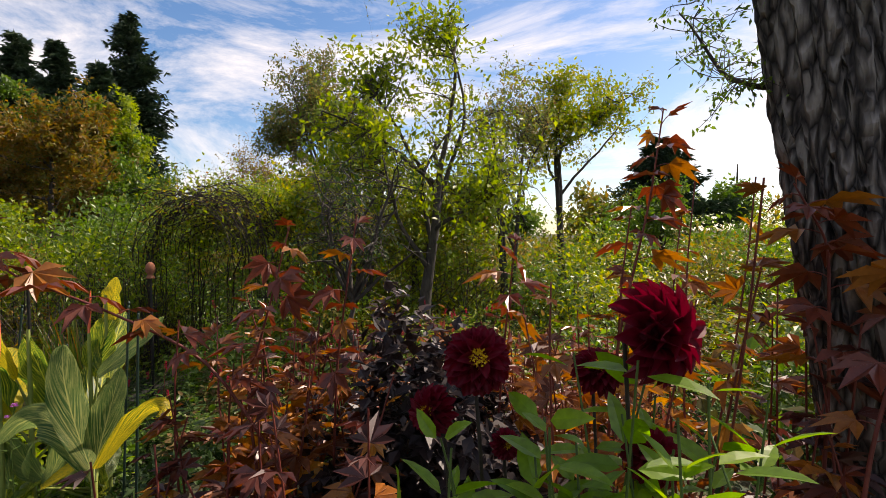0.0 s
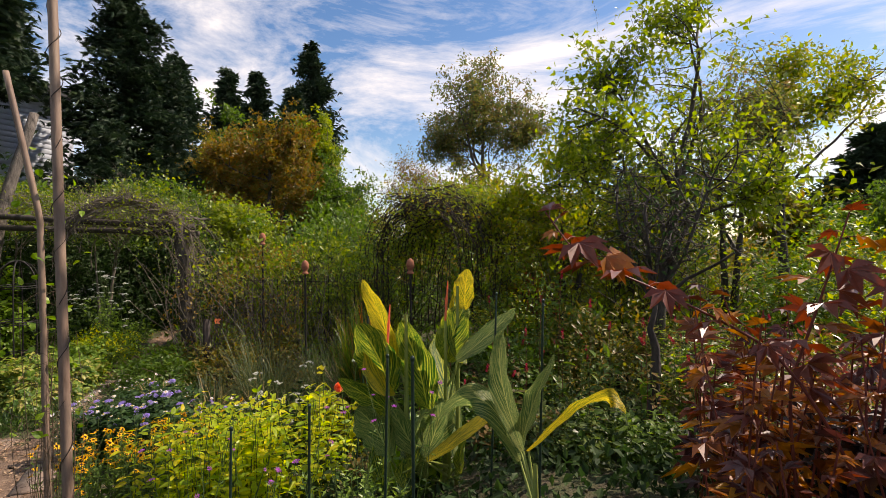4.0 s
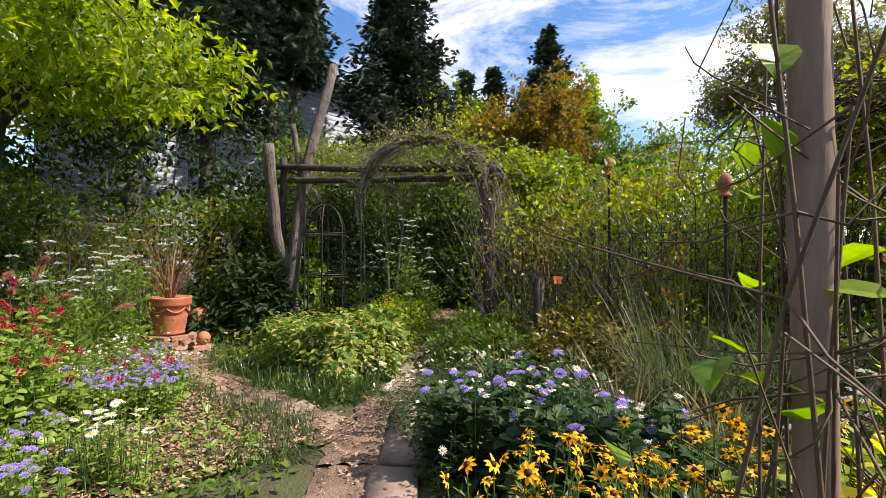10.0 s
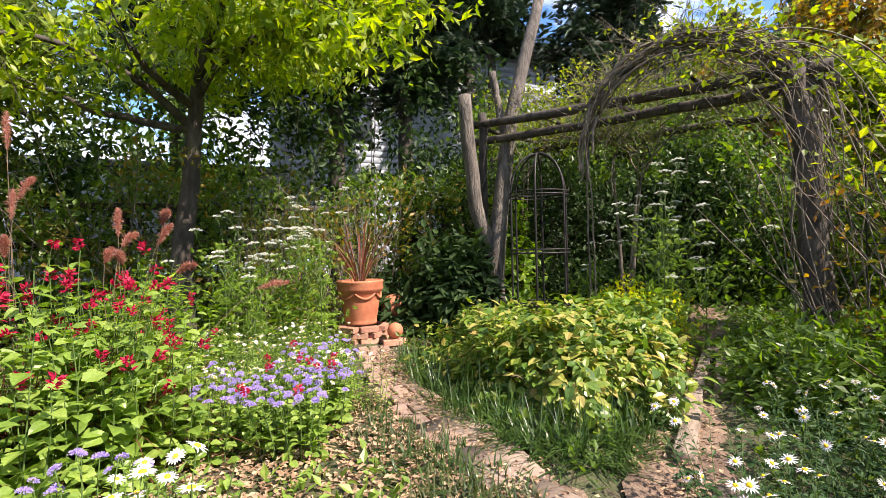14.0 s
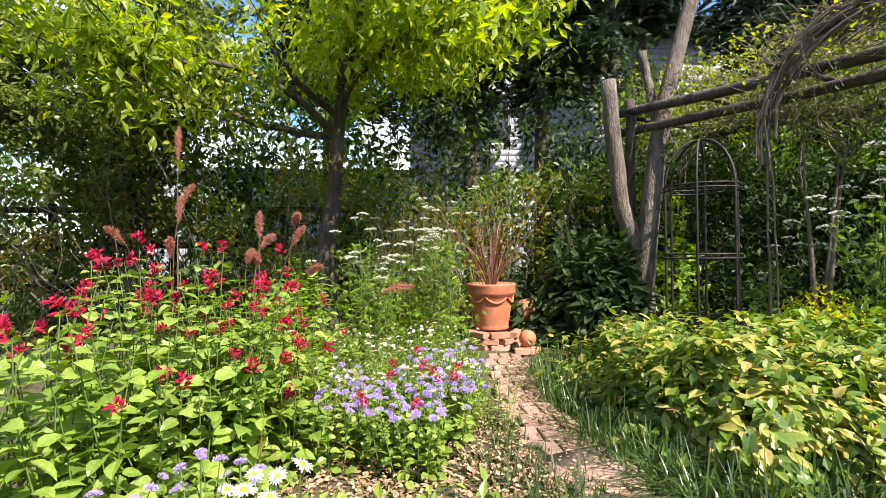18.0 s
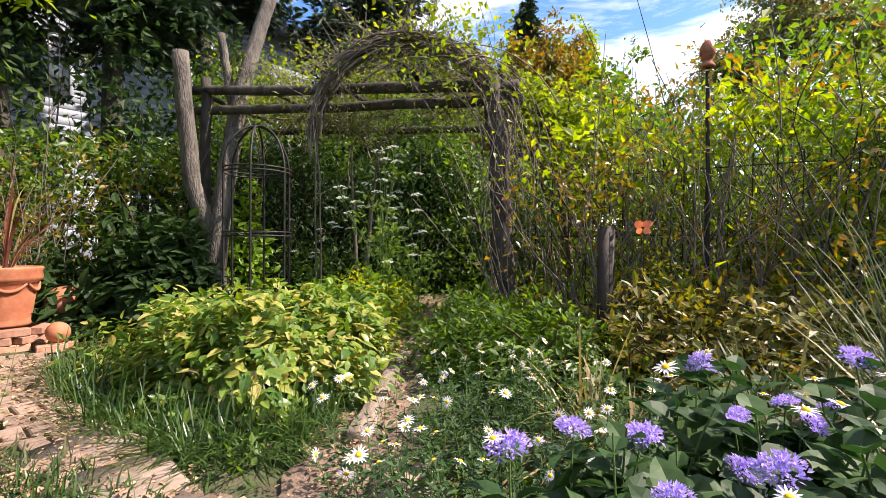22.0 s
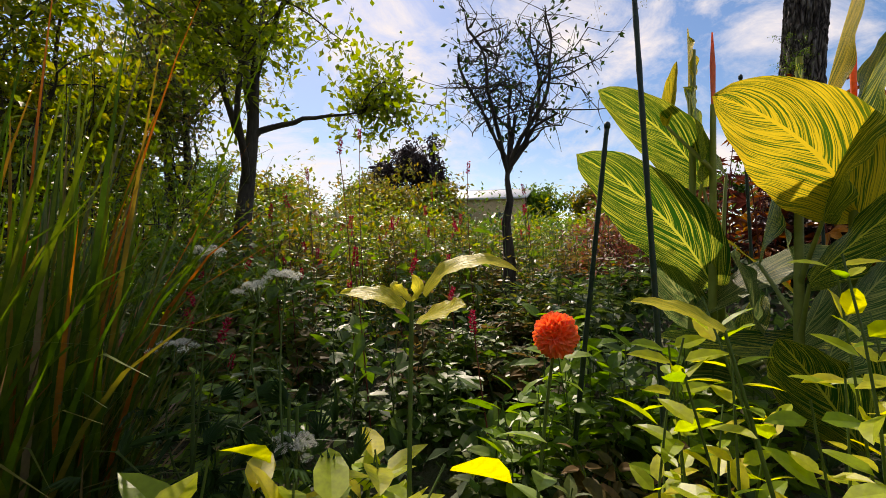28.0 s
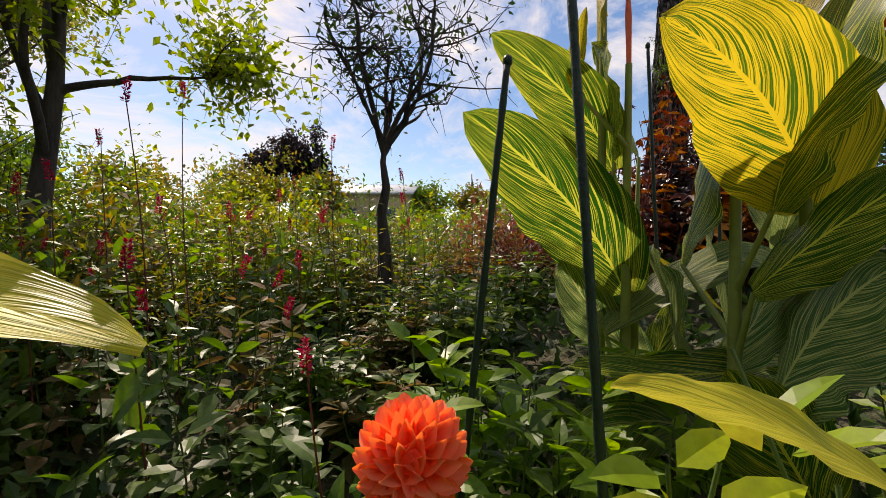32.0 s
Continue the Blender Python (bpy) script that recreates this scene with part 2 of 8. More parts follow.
LEAF_PLUM = leaf_mat("leaf_dark_plum", [(0.012, 0.01, 0.012), (0.022, 0.016, 0.018), (0.035, 0.022, 0.02)], rough=0.45, through_light=0.1, spec=0.35)
LEAF_PINK = leaf_mat("leaf_pink_tips", [(0.08, 0.03, 0.03), (0.16, 0.055, 0.045), (0.17, 0.12, 0.05)], through_light=0.35)
P_REDLEAF = leaf_mat("leaf_scarlet", [(0.16, 0.03, 0.03), (0.32, 0.05, 0.05), (0.26, 0.12, 0.05)], through_light=0.4)
LEAF_SALVIA = leaf_mat("leaf_fresh_green", [(0.09, 0.18, 0.03), (0.15, 0.27, 0.05), (0.24, 0.37, 0.09)], through_light=0.36)
LEAF_FIR = leaf_mat("needles_dark", [(0.014, 0.034, 0.016), (0.026, 0.056, 0.024), (0.05, 0.085, 0.03)], rough=0.6, through_light=0.08)
GRASS_DARK = leaf_mat("grass_dark", [(0.018, 0.05, 0.014), (0.035, 0.085, 0.02), (0.07, 0.13, 0.03)], rough=0.35, through_light=0.25)
GRASS_TALL = leaf_mat("grass_tall", [(0.022, 0.046, 0.02), (0.04, 0.072, 0.03), (0.07, 0.1, 0.042), (0.14, 0.14, 0.055)], rough=0.55, through_light=0.3)
GRASS_SWITCH = leaf_mat("grass_switch", [(0.025, 0.06, 0.01), (0.05, 0.11, 0.016), (0.09, 0.15, 0.022), (0.18, 0.14, 0.035)], rough=0.4, through_light=0.35)
GRASS_DEAD = leaf_mat("grass_dead", [(0.06, 0.04, 0.03), (0.14, 0.1, 0.06), (0.26, 0.2, 0.12), (0.1, 0.12, 0.05)], rough=0.6, through_light=0.2)
GRASS_RUST = leaf_mat("grass_rusty", [(0.1, 0.14, 0.03), (0.22, 0.14, 0.04), (0.32, 0.1, 0.04)], through_light=0.35)
GRASS_STRAW = leaf_mat("grass_straw", [(0.13, 0.13, 0.05), (0.24, 0.21, 0.1), (0.36, 0.32, 0.17)], through_light=0.3)
GRASS_BURGUNDY = leaf_mat("grass_burgundy", [(0.05, 0.02, 0.02), (0.12, 0.045, 0.035), (0.2, 0.1, 0.06)], through_light=0.25)
LITTER = leaf_mat("fallen_leaves", [(0.13, 0.075, 0.045), (0.27, 0.17, 0.1), (0.42, 0.3, 0.19), (0.34, 0.17, 0.1)], rough=0.8, through_light=0.1)
CANNA = striped_leaf_mat("canna_leaf", (0.018, 0.085, 0.006), (0.52, 0.52, 0.05), (0.55, 0.48, 0.02), 62.0, 0.5, 0.6)
CANNA_GOLD = striped_leaf_mat("canna_leaf_gold", (0.05, 0.12, 0.008), (0.62, 0.46, 0.02), (0.66, 0.46, 0.015), 62.0, 0.43, 0.53)
LEAF_GLOW = striped_leaf_mat("leaf_golden_sage", (0.4, 0.4, 0.02), (0.68, 0.6, 0.045), (0.72, 0.56, 0.03), 12.0, 0.3, 0.6)
CANNA_DULL = striped_leaf_mat("canna_leaf_dull", (0.04, 0.11, 0.025), (0.4, 0.42, 0.13), (0.42, 0.38, 0.12), 60.0, 0.46, 0.62)
STEM_GREEN = solid_mat("stem_green", [(0.06, 0.11, 0.025), (0.1, 0.16, 0.04)], rough=0.5)
STEM_BROWN = solid_mat("stem_brown", [(0.06, 0.04, 0.025), (0.14, 0.1, 0.06)], rough=0.8)
STEM_DARK = solid_mat("stem_dark", [(0.018, 0.013, 0.01), (0.05, 0.036, 0.028)], rough=0.7)
STEM_RED = solid_mat("stem_red", [(0.12, 0.02, 0.02), (0.2, 0.05, 0.03)], rough=0.5)
TWIG_GREY = solid_mat("twig_grey", [(0.09, 0.075, 0.06), (0.22, 0.185, 0.15)], rough=0.9)
BARK_GREY = solid_mat("bark_grey", [(0.035, 0.03, 0.026), (0.11, 0.095, 0.08), (0.19, 0.165, 0.14)], scale=14, stretch=(1, 1, 0.3), bump=0.9, depth=0.03, rough=0.9)
BARK_DARK = solid_mat("bark_dark", [(0.02, 0.016, 0.013), (0.06, 0.05, 0.042), (0.1, 0.085, 0.07)], scale=9, stretch=(1, 1, 0.3), bump=0.7, depth=0.02, rough=0.9)
TIMBER = solid_mat("weathered_timber", [(0.1, 0.075, 0.055), (0.22, 0.17, 0.13), (0.3, 0.24, 0.19)], scale=5, stretch=(6, 1, 6), bump=0.6, rough=0.85, vary=0.15)
BAMBOO = solid_mat("bamboo_tan", [(0.13, 0.085, 0.06), (0.22, 0.15, 0.11), (0.3, 0.22, 0.16)], scale=6, stretch=(3, 3, 0.6), bump=0.2, rough=0.6)
SOIL = solid_mat("soil", [(0.04, 0.032, 0.02), (0.07, 0.06, 0.032), (0.055, 0.07, 0.025), (0.12, 0.09, 0.06)], scale=3, bump=0.8, bump_scale=45, rough=0.95, depth=0.03)
DIRT = solid_mat("path_dirt", [(0.09, 0.058, 0.04), (0.17, 0.115, 0.08), (0.25, 0.18, 0.125)], scale=5, bump=0.8, bump_scale=60, rough=0.95, depth=0.02)
CLAY = solid_mat("terracotta", [(0.32, 0.1, 0.05), (0.4, 0.14, 0.07), (0.45, 0.19, 0.1)], scale=6, bump=0.15, rough=0.75, vary=0.1)
CLAY_DARK = solid_mat("terracotta_weathered", [(0.2, 0.07, 0.04), (0.32, 0.12, 0.065), (0.26, 0.1, 0.06)], scale=12, bump=0.3, rough=0.85)
BRICK = solid_mat("brick_red", [(0.26, 0.13, 0.09), (0.4, 0.2, 0.13), (0.45, 0.27, 0.19)], scale=9, bump=0.4, rough=0.9, vary=0.25)
BRICK_OLD = solid_mat("brick_old", [(0.18, 0.12, 0.09), (0.28, 0.19, 0.145), (0.36, 0.26, 0.2)], scale=9, bump=0.5, rough=0.95, vary=0.25)
# Mossy path soil; the shade over this path is darkened into its colour.
DIRT_SHADED = solid_mat("path_shaded_soil", [(0.018, 0.016, 0.011), (0.04, 0.036, 0.022), (0.075, 0.06, 0.042)], scale=4, bump=0.8, bump_scale=60, rough=0.95, depth=0.02)
STONE = solid_mat("stone_slab", [(0.15, 0.11, 0.085), (0.24, 0.18, 0.14), (0.3, 0.235, 0.185)], scale=5, bump=0.4, rough=0.9, vary=0.12)
IRON = solid_mat("black_iron", [(0.012, 0.012, 0.013), (0.03, 0.026, 0.024)], scale=20, bump=0.2, rough=0.55, metal=0.3)
STAKE_GREEN = solid_mat("green_stake", [(0.012, 0.03, 0.02), (0.02, 0.045, 0.03)], scale=30, rough=0.4, bump=0.3)
# White boards in grey-blue: the shade of the firs is put into the colour.
SIDING = solid_mat("white_siding_shaded", [(0.36, 0.4, 0.46), (0.46, 0.5, 0.55)], scale=2, rough=0.6, bump=0.05)
STUCCO = solid_mat("beige_wall", [(0.5, 0.37, 0.2), (0.58, 0.44, 0.25)], scale=3, rough=0.9, bump=0.2)
ROOFING = solid_mat("grey_roofing", [(0.1, 0.1, 0.11), (0.18, 0.18, 0.19)], scale=4, rough=0.8)
PALE_ROOF = solid_mat("pale_metal_roof", [(0.5, 0.52, 0.54), (0.62, 0.63, 0.65)], scale=3, rough=0.5)
GLASS = solid_mat("dark_window_glass", [(0.03, 0.04, 0.05), (0.05, 0.06, 0.07)], scale=2, rough=0.08, bump=0, spec=0.8)


def bark_mat(name):
    """Old bark: long grey plates parted by dark fissures."""
    m, n, l, out = shader(name)
    co = n.new("ShaderNodeTexCoord")
    mp = n.new("ShaderNodeMapping")
    mp.inputs["Scale"].default_value = (1, 1, 0.27)
    l.new(co.outputs["Object"], mp.inputs[0])
    warp = n.new("ShaderNodeTexNoise")
    warp.inputs["Scale"].default_value, warp.inputs["Detail"].default_value = 9, 4
    l.new(mp.outputs[0], warp.inputs["Vector"])
    add = n.new("ShaderNodeMixRGB")
    add.blend_type = "ADD"
    add.inputs[0].default_value = 0.09
    l.new(mp.outputs[0], add.inputs[1])
    l.new(warp.outputs["Color"], add.inputs[2])
    vo = n.new("ShaderNodeTexVoronoi")
    vo.feature = "DISTANCE_TO_EDGE"
    vo.inputs["Scale"].default_value = 21
    l.new(add.outputs[0], vo.inputs["Vector"])
    fine = n.new("ShaderNodeTexNoise")
    fine.inputs["Scale"].default_value, fine.inputs["Detail"].default_value = 60, 6
    l.new(mp.outputs[0], fine.inputs["Vector"])
    r = ramp_node(n, [(0.012, 0.01, 0.009), (0.1, 0.085, 0.075), (0.24, 0.215, 0.19)], (0.0, 0.26))
    l.new(vo.outputs["Distance"], r.inputs[0])
    hsv = n.new("ShaderNodeHueSaturation")
    val = n.new("ShaderNodeMapRange")
    val.inputs["To Min"].default_value, val.inputs["To Max"].default_value = 0.55, 1.4
    l.new(fine.outputs[0], val.inputs[0])
    l.new(val.outputs[0], hsv.inputs["Value"])
    l.new(r.outputs[0], hsv.inputs["Color"])
    p = n.new("ShaderNodeBsdfPrincipled")
    p.inputs["Roughness"].default_value = 0.9
    l.new(hsv.outputs[0], p.inputs["Base Color"])
    h = n.new("ShaderNodeMath")
    h.operation = "MULTIPLY_ADD"
    h.inputs[1].default_value = 0.15
    l.new(fine.outputs[0], h.inputs[0])
    l.new(vo.outputs["Distance"], h.inputs[2])
    bp = n.new("ShaderNodeBump")
    bp.inputs["Strength"].default_value, bp.inputs["Distance"].default_value = 1.0, 0.05
    l.new(h.outputs[0], bp.inputs["Height"])
    l.new(bp.outputs[0], p.inputs["Normal"])
    l.new(p.outputs[0], out.inputs[0])
    return m


def petal_mat(name, colours, through_light=0.3, rough=0.55):
    return leaf_mat(name, colours, rough=rough, through_light=through_light, spec=0.25, patch=0.2)


P_RED = petal_mat("petal_red", [(0.3, 0.008, 0.035), (0.42, 0.014, 0.055), (0.36, 0.03, 0.07)])
P_WINE = petal_mat("petal_wine", [(0.06, 0.002, 0.006), (0.13, 0.003, 0.012), (0.22, 0.006, 0.025)], 0.25)
P_CORAL = petal_mat("petal_coral", [(0.72, 0.16, 0.075), (0.8, 0.24, 0.12), (0.84, 0.35, 0.21)], 0.28)
P_GOLD = petal_mat("petal_gold", [(0.78, 0.36, 0.005), (0.85, 0.48, 0.01), (0.85, 0.4, 0.01)])
P_WHITE = petal_mat("petal_white", [(0.72, 0.72, 0.72), (0.8, 0.78, 0.8), (0.68, 0.64, 0.78)], 0.25)
P_CREAM = petal_mat("petal_cream", [(0.55, 0.56, 0.5), (0.68, 0.68, 0.62)], 0.2)
P_LILAC = petal_mat("petal_lilac", [(0.34, 0.26, 0.62), (0.44, 0.36, 0.7), (0.55, 0.4, 0.7)], 0.3)
P_MAUVE = petal_mat("petal_mauve", [(0.5, 0.12, 0.5), (0.6, 0.2, 0.6)], 0.3)
P_PLUME = petal_mat("plume_rose", [(0.22, 0.09, 0.075), (0.36, 0.17, 0.13), (0.5, 0.3, 0.22)], 0.4)
C_YELLOW = petal_mat("centre_yellow", [(0.75, 0.42, 0.01), (0.85, 0.55, 0.02)], 0.0)
C_BROWN = petal_mat("centre_brown", [(0.02, 0.01, 0.006), (0.045, 0.022, 0.012)], 0.0)


# ---- geometry helpers ----
def smooth_step(u):
    u = np.clip(u, 0, 1)
    return u * u * (3 - 2 * u)


def ground(x, y):
    """Height of the ground: level in the west, rising to the east."""
    x, y = np.asarray(x, float), np.asarray(y, float)
    return 0.95 * smooth_step((x + 5.6) / 5.6) * (1 - 0.45 * smooth_step((y - 2.2) / 3)) + 2.0 * smooth_step((x - 2) / 34) + 0.6 * smooth_step((y - 12) / 30)


class Geo:
    """Gathers vertices and faces, then makes one mesh of them."""

    def __init__(self):
        self.v, self.f, self.n, self.uv = [], [], 0, []

    def add(self, v, f):
        v, f = np.asarray(v, float).reshape(-1, 3), np.asarray(f, int)
        self.v.append(v)
        self.f.append(f + self.n)
        self.n += len(v)

    def mesh(self, name, material, shade=True):
        me = bpy.data.meshes.new(name)
        if not self.n:
            return me
        v = np.concatenate(self.v)
        loops = np.concatenate([f.ravel() for f in self.f])
        counts = np.concatenate([np.full(len(f), f.shape[1]) for f in self.f])
        me.vertices.add(len(v))
        me.vertices.foreach_set("co", v.ravel())
        me.loops.add(len(loops))
        me.loops.foreach_set("vertex_index", loops)
        me.polygons.add(len(counts))
        me.polygons.foreach_set("loop_start", np.concatenate([[0], np.cumsum(counts)[:-1]]))
        me.polygons.foreach_set("use_smooth", np.full(len(counts), shade))
        me.materials.append(material)
        me.update(calc_edges=True)
        return me


def thing(name, label, category, at=(0, 0, 0), group="", kind=""):
    ob = new(name)
    ob.location = at
    ob.empty_display_size = 0.1
    return tagged(ob, label, category, group, kind)


def part(name, g, material, parent=None, label="", shade=True):
    """Links a Geo or a bmesh or a ready mesh as one mesh object under a thing or a part; coordinates are local to the parent."""
    if isinstance(g, Geo):
        me = g.mesh(name, material, shade)
    elif isinstance(g, bmesh.types.BMesh):
        me = bpy.data.meshes.new(name)
        g.to_mesh(me)
        g.free()
        me.materials.append(material)
        if shade:
            me.polygons.foreach_set("use_smooth", np.full(len(me.polygons), True))
    else:
        me = g
    ob = new(name, me)
    ob.parent = parent
    if label:
        ob["label"] = label
    return ob


def solo(name, g, material, label, category, group="", kind="", shade=True):
    return tagged(part(name, g, material, None, "", shade), label, category, group, kind)


def unit(a):
    return a / np.maximum(np.linalg.norm(a, axis=-1, keepdims=True), 1e-9)


def ways(n, up=0.0, spread=1.0):
    """n random directions, pulled upwards by up."""
    d = RNG.normal(size=(n, 3)) * spread
    d = unit(d)
    d[:, 2] += up
    return unit(d)


# leaf outlines: x across, y along, z out of the leaf
LEAF2 = (np.array([(0, 0, 0), (.5, .42, .13), (0, 1, -.1), (-.5, .42, .13)]), np.array([(0, 1, 2), (0, 2, 3)]))
LEAF8 = (np.array([(0, 0, 0), (0, .34, .0), (0, .7, -.06), (0, 1, -.22), (.44, .22, .1), (.46, .5, .1), (.26, .8, -.03), (-.44, .22, .1), (-.46, .5, .1), (-.26, .8, -.03)]),
         np.array([(0, 4, 1), (4, 5, 1), (5, 2, 1), (5, 6, 2), (6, 3, 2), (0, 1, 7), (7, 1, 8), (8, 1, 2), (8, 2, 9), (9, 2, 3)]))
NEEDLE = (np.array([(0, 0, 0), (.5, .3, 0), (0, 1, -.15), (-.5, .3, 0), (0, .3, .4)]), np.array([(0, 1, 4), (1, 2, 4), (0, 4, 3), (3, 4, 2)]))


def fan_outline(fingers, spread, slim):
    v, f = [(0, 0, 0)], []
    for i in range(fingers):
        a = spread * (i / (fingers - 1) - 0.5)
        ln = 1 - 0.35 * abs(i / (fingers - 1) - 0.5) * 2
        d, s = np.array([math.sin(a), math.cos(a)]), np.array([math.cos(a), -math.sin(a)])
        k = len(v)
        for q, w, z in ((0.5, slim, 0.05), (1.0, 0, -0.14), (0.5, -slim, 0.05)):
            p = d * ln * q + s * w
            v.append((p[0], p[1], z))
        f += [(0, k, k + 1), (0, k + 1, k + 2)]
    return np.array(v), np.array(f)


PALM = fan_outline(5, 2.5, 0.15)
FROND = fan_outline(7, 1.5, 0.05)


def leaves(g, outline, at, along, up, length, width):
    """Lays a leaf at each place."""
    at, along = np.asarray(at, float), unit(np.asarray(along, float))
    n = len(at)
    if n == 0:
        return
    length, width = np.broadcast_to(length, n), np.broadcast_to(width, n)
    x = unit(np.cross(along, up) + 1e-6)
    z = np.cross(x, along)
    t, f = outline
    v = at[:, None] + x[:, None] * (t[None, :, 0:1] * width[:, None, None]) + along[:, None] * (t[None, :, 1:2] * length[:, None, None]) + z[:, None] * (t[None, :, 2:3] * width[:, None, None])
    g.add(v, (np.arange(n)[:, None, None] * len(t) + f[None]).reshape(-1, 3))


def blades(g, base, heading, length, lean, droop, width, segs=5):
    """Strap leaves that rise from base, lean towards heading and droop."""
    n = len(base)
    length, lean, droop, width = (np.broadcast_to(q, n).astype(float) for q in (length, lean, droop, width))
    u = np.linspace(0, 1, segs + 1)
    hx, hy = np.cos(heading), np.sin(heading)
    out = (lean[:, None] * u ** 1.3 + droop[:, None] * 0.5 * u ** 3) * length[:, None]
    z = (u * np.sqrt(np.maximum(1 - lean ** 2, 0.05))[:, None] - droop[:, None] * u ** 2.6) * length[:, None]
    c = np.stack([base[:, 0:1] + hx[:, None] * out, base[:, 1:2] + hy[:, None] * out, base[:, 2:3] + z], -1)
    w = width[:, None] * np.minimum(1, 3.2 * (1 - u) + 0.03) * (0.75 + 0.25 * np.minimum(1, u * 5))
    side = np.stack([-hy, hx, 0 * hx], -1)[:, None] * w[..., None] * 0.5
    v = np.stack([c - side, c + side], 2)
    k = segs + 1
    i = np.arange(segs)
    q = np.stack([2 * i, 2 * i + 1, 2 * i + 3, 2 * i + 2], -1)
    g.add(v, (np.arange(n)[:, None, None] * 2 * k + q[None]).reshape(-1, 4))


def tubes(g, lines, radii, sides=5, cap=False):
    """Round stems along polylines: lines (n, k, 3), radii (n, k)."""
    lines = np.asarray(lines, float)
    n, k = lines.shape[:2]
    radii = np.broadcast_to(radii, (n, k))
    d = unit(np.gradient(lines, axis=1))
    ref = np.where(np.abs(d[..., 2:3]) > 0.9, np.array([1.0, 0, 0]), np.array([0, 0, 1.0]))
    a = unit(np.cross(d, ref))
    b = np.cross(d, a)
    th = np.arange(sides) * 2 * math.pi / sides
    ring = a[:, :, None] * np.cos(th)[None, None, :, None] + b[:, :, None] * np.sin(th)[None, None, :, None]
    v = lines[:, :, None] + ring * radii[:, :, None, None]
    i, j = np.meshgrid(np.arange(k - 1), np.arange(sides), indexing="ij")
    q = np.stack([i * sides + j, i * sides + (j + 1) % sides, (i + 1) * sides + (j + 1) % sides, (i + 1) * sides + j], -1).reshape(-1, 4)
    g.add(v, (np.arange(n)[:, None, None] * k * sides + q[None]).reshape(-1, 4))
    if cap:
        g.f.append((np.arange(n)[:, None] * k * sides + (k - 1) * sides + np.arange(sides)[None]) + g.n - n * k * sides)


def bends(p0, p1, bow, k=6):
    """Bezier lines from p0 to p1 that bow by the given offset at the middle."""
    u = np.linspace(0, 1, k)[None, :, None]
    p0, p1 = np.asarray(p0, float)[:, None], np.asarray(p1, float)[:, None]
    mid = (p0 + p1) / 2 + np.asarray(bow, float)[:, None]
    return p0 * (1 - u) ** 2 + 2 * mid * u * (1 - u) + p1 * u ** 2


def taper(n, k, r0, r1):
    return np.broadcast_to(np.linspace(1, 0, k)[None] * (np.broadcast_to(r0, n) - np.broadcast_to(r1, n))[:, None] + np.broadcast_to(r1, n)[:, None], (n, k))


def block(sx, sy, sz, bevel=0.008, segments=1, jitter=0.0):
    """A box standing on z = 0 with worn edges."""
    bm = bmesh.new()
    bmesh.ops.create_cube(bm, size=1)
    for v in bm.verts:
        v.co = Vector((v.co.x * sx, v.co.y * sy, (v.co.z + 0.5) * sz)) + Vector([random.uniform(-jitter, jitter) for _ in range(3)])
    if bevel:
        bmesh.ops.bevel(bm, geom=bm.edges[:], offset=bevel, segments=segments, affect="EDGES")
    return bm


def lathe(profile, sides=24, wobble=0.0):
    """A turned body from (radius, height) pairs, closed at both ends."""
    g = Geo()
    th = np.arange(sides) * 2 * math.pi / sides
    pr = np.array(profile, float)
    v = np.stack([pr[:, 0:1] * np.cos(th), pr[:, 0:1] * np.sin(th), np.broadcast_to(pr[:, 1:2], (len(pr), sides))], -1)
    v = v + RNG.normal(size=v.shape) * wobble
    i, j = np.meshgrid(np.arange(len(pr) - 1), np.arange(sides), indexing="ij")
    g.add(v, np.stack([i * sides + j, i * sides + (j + 1) % sides, (i + 1) * sides + (j + 1) % sides, (i + 1) * sides + j], -1).reshape(-1, 4))
    g.f.append(np.arange(sides)[None, ::-1])
    g.f.append(((len(pr) - 1) * sides + np.arange(sides))[None])
    return g


# ---- plant builders ----
def crook(lines, amount):
    """Makes smooth lines wander, more towards their ends."""
    n, k = lines.shape[:2]
    w = np.cumsum(RNG.normal(size=(n, k, 3)), axis=1) * amount / math.sqrt(k)
    w -= w[:, :1]
    w[:, 1:-1] = (w[:, :-2] + w[:, 1:-1] + w[:, 2:]) / 3
    return lines + w


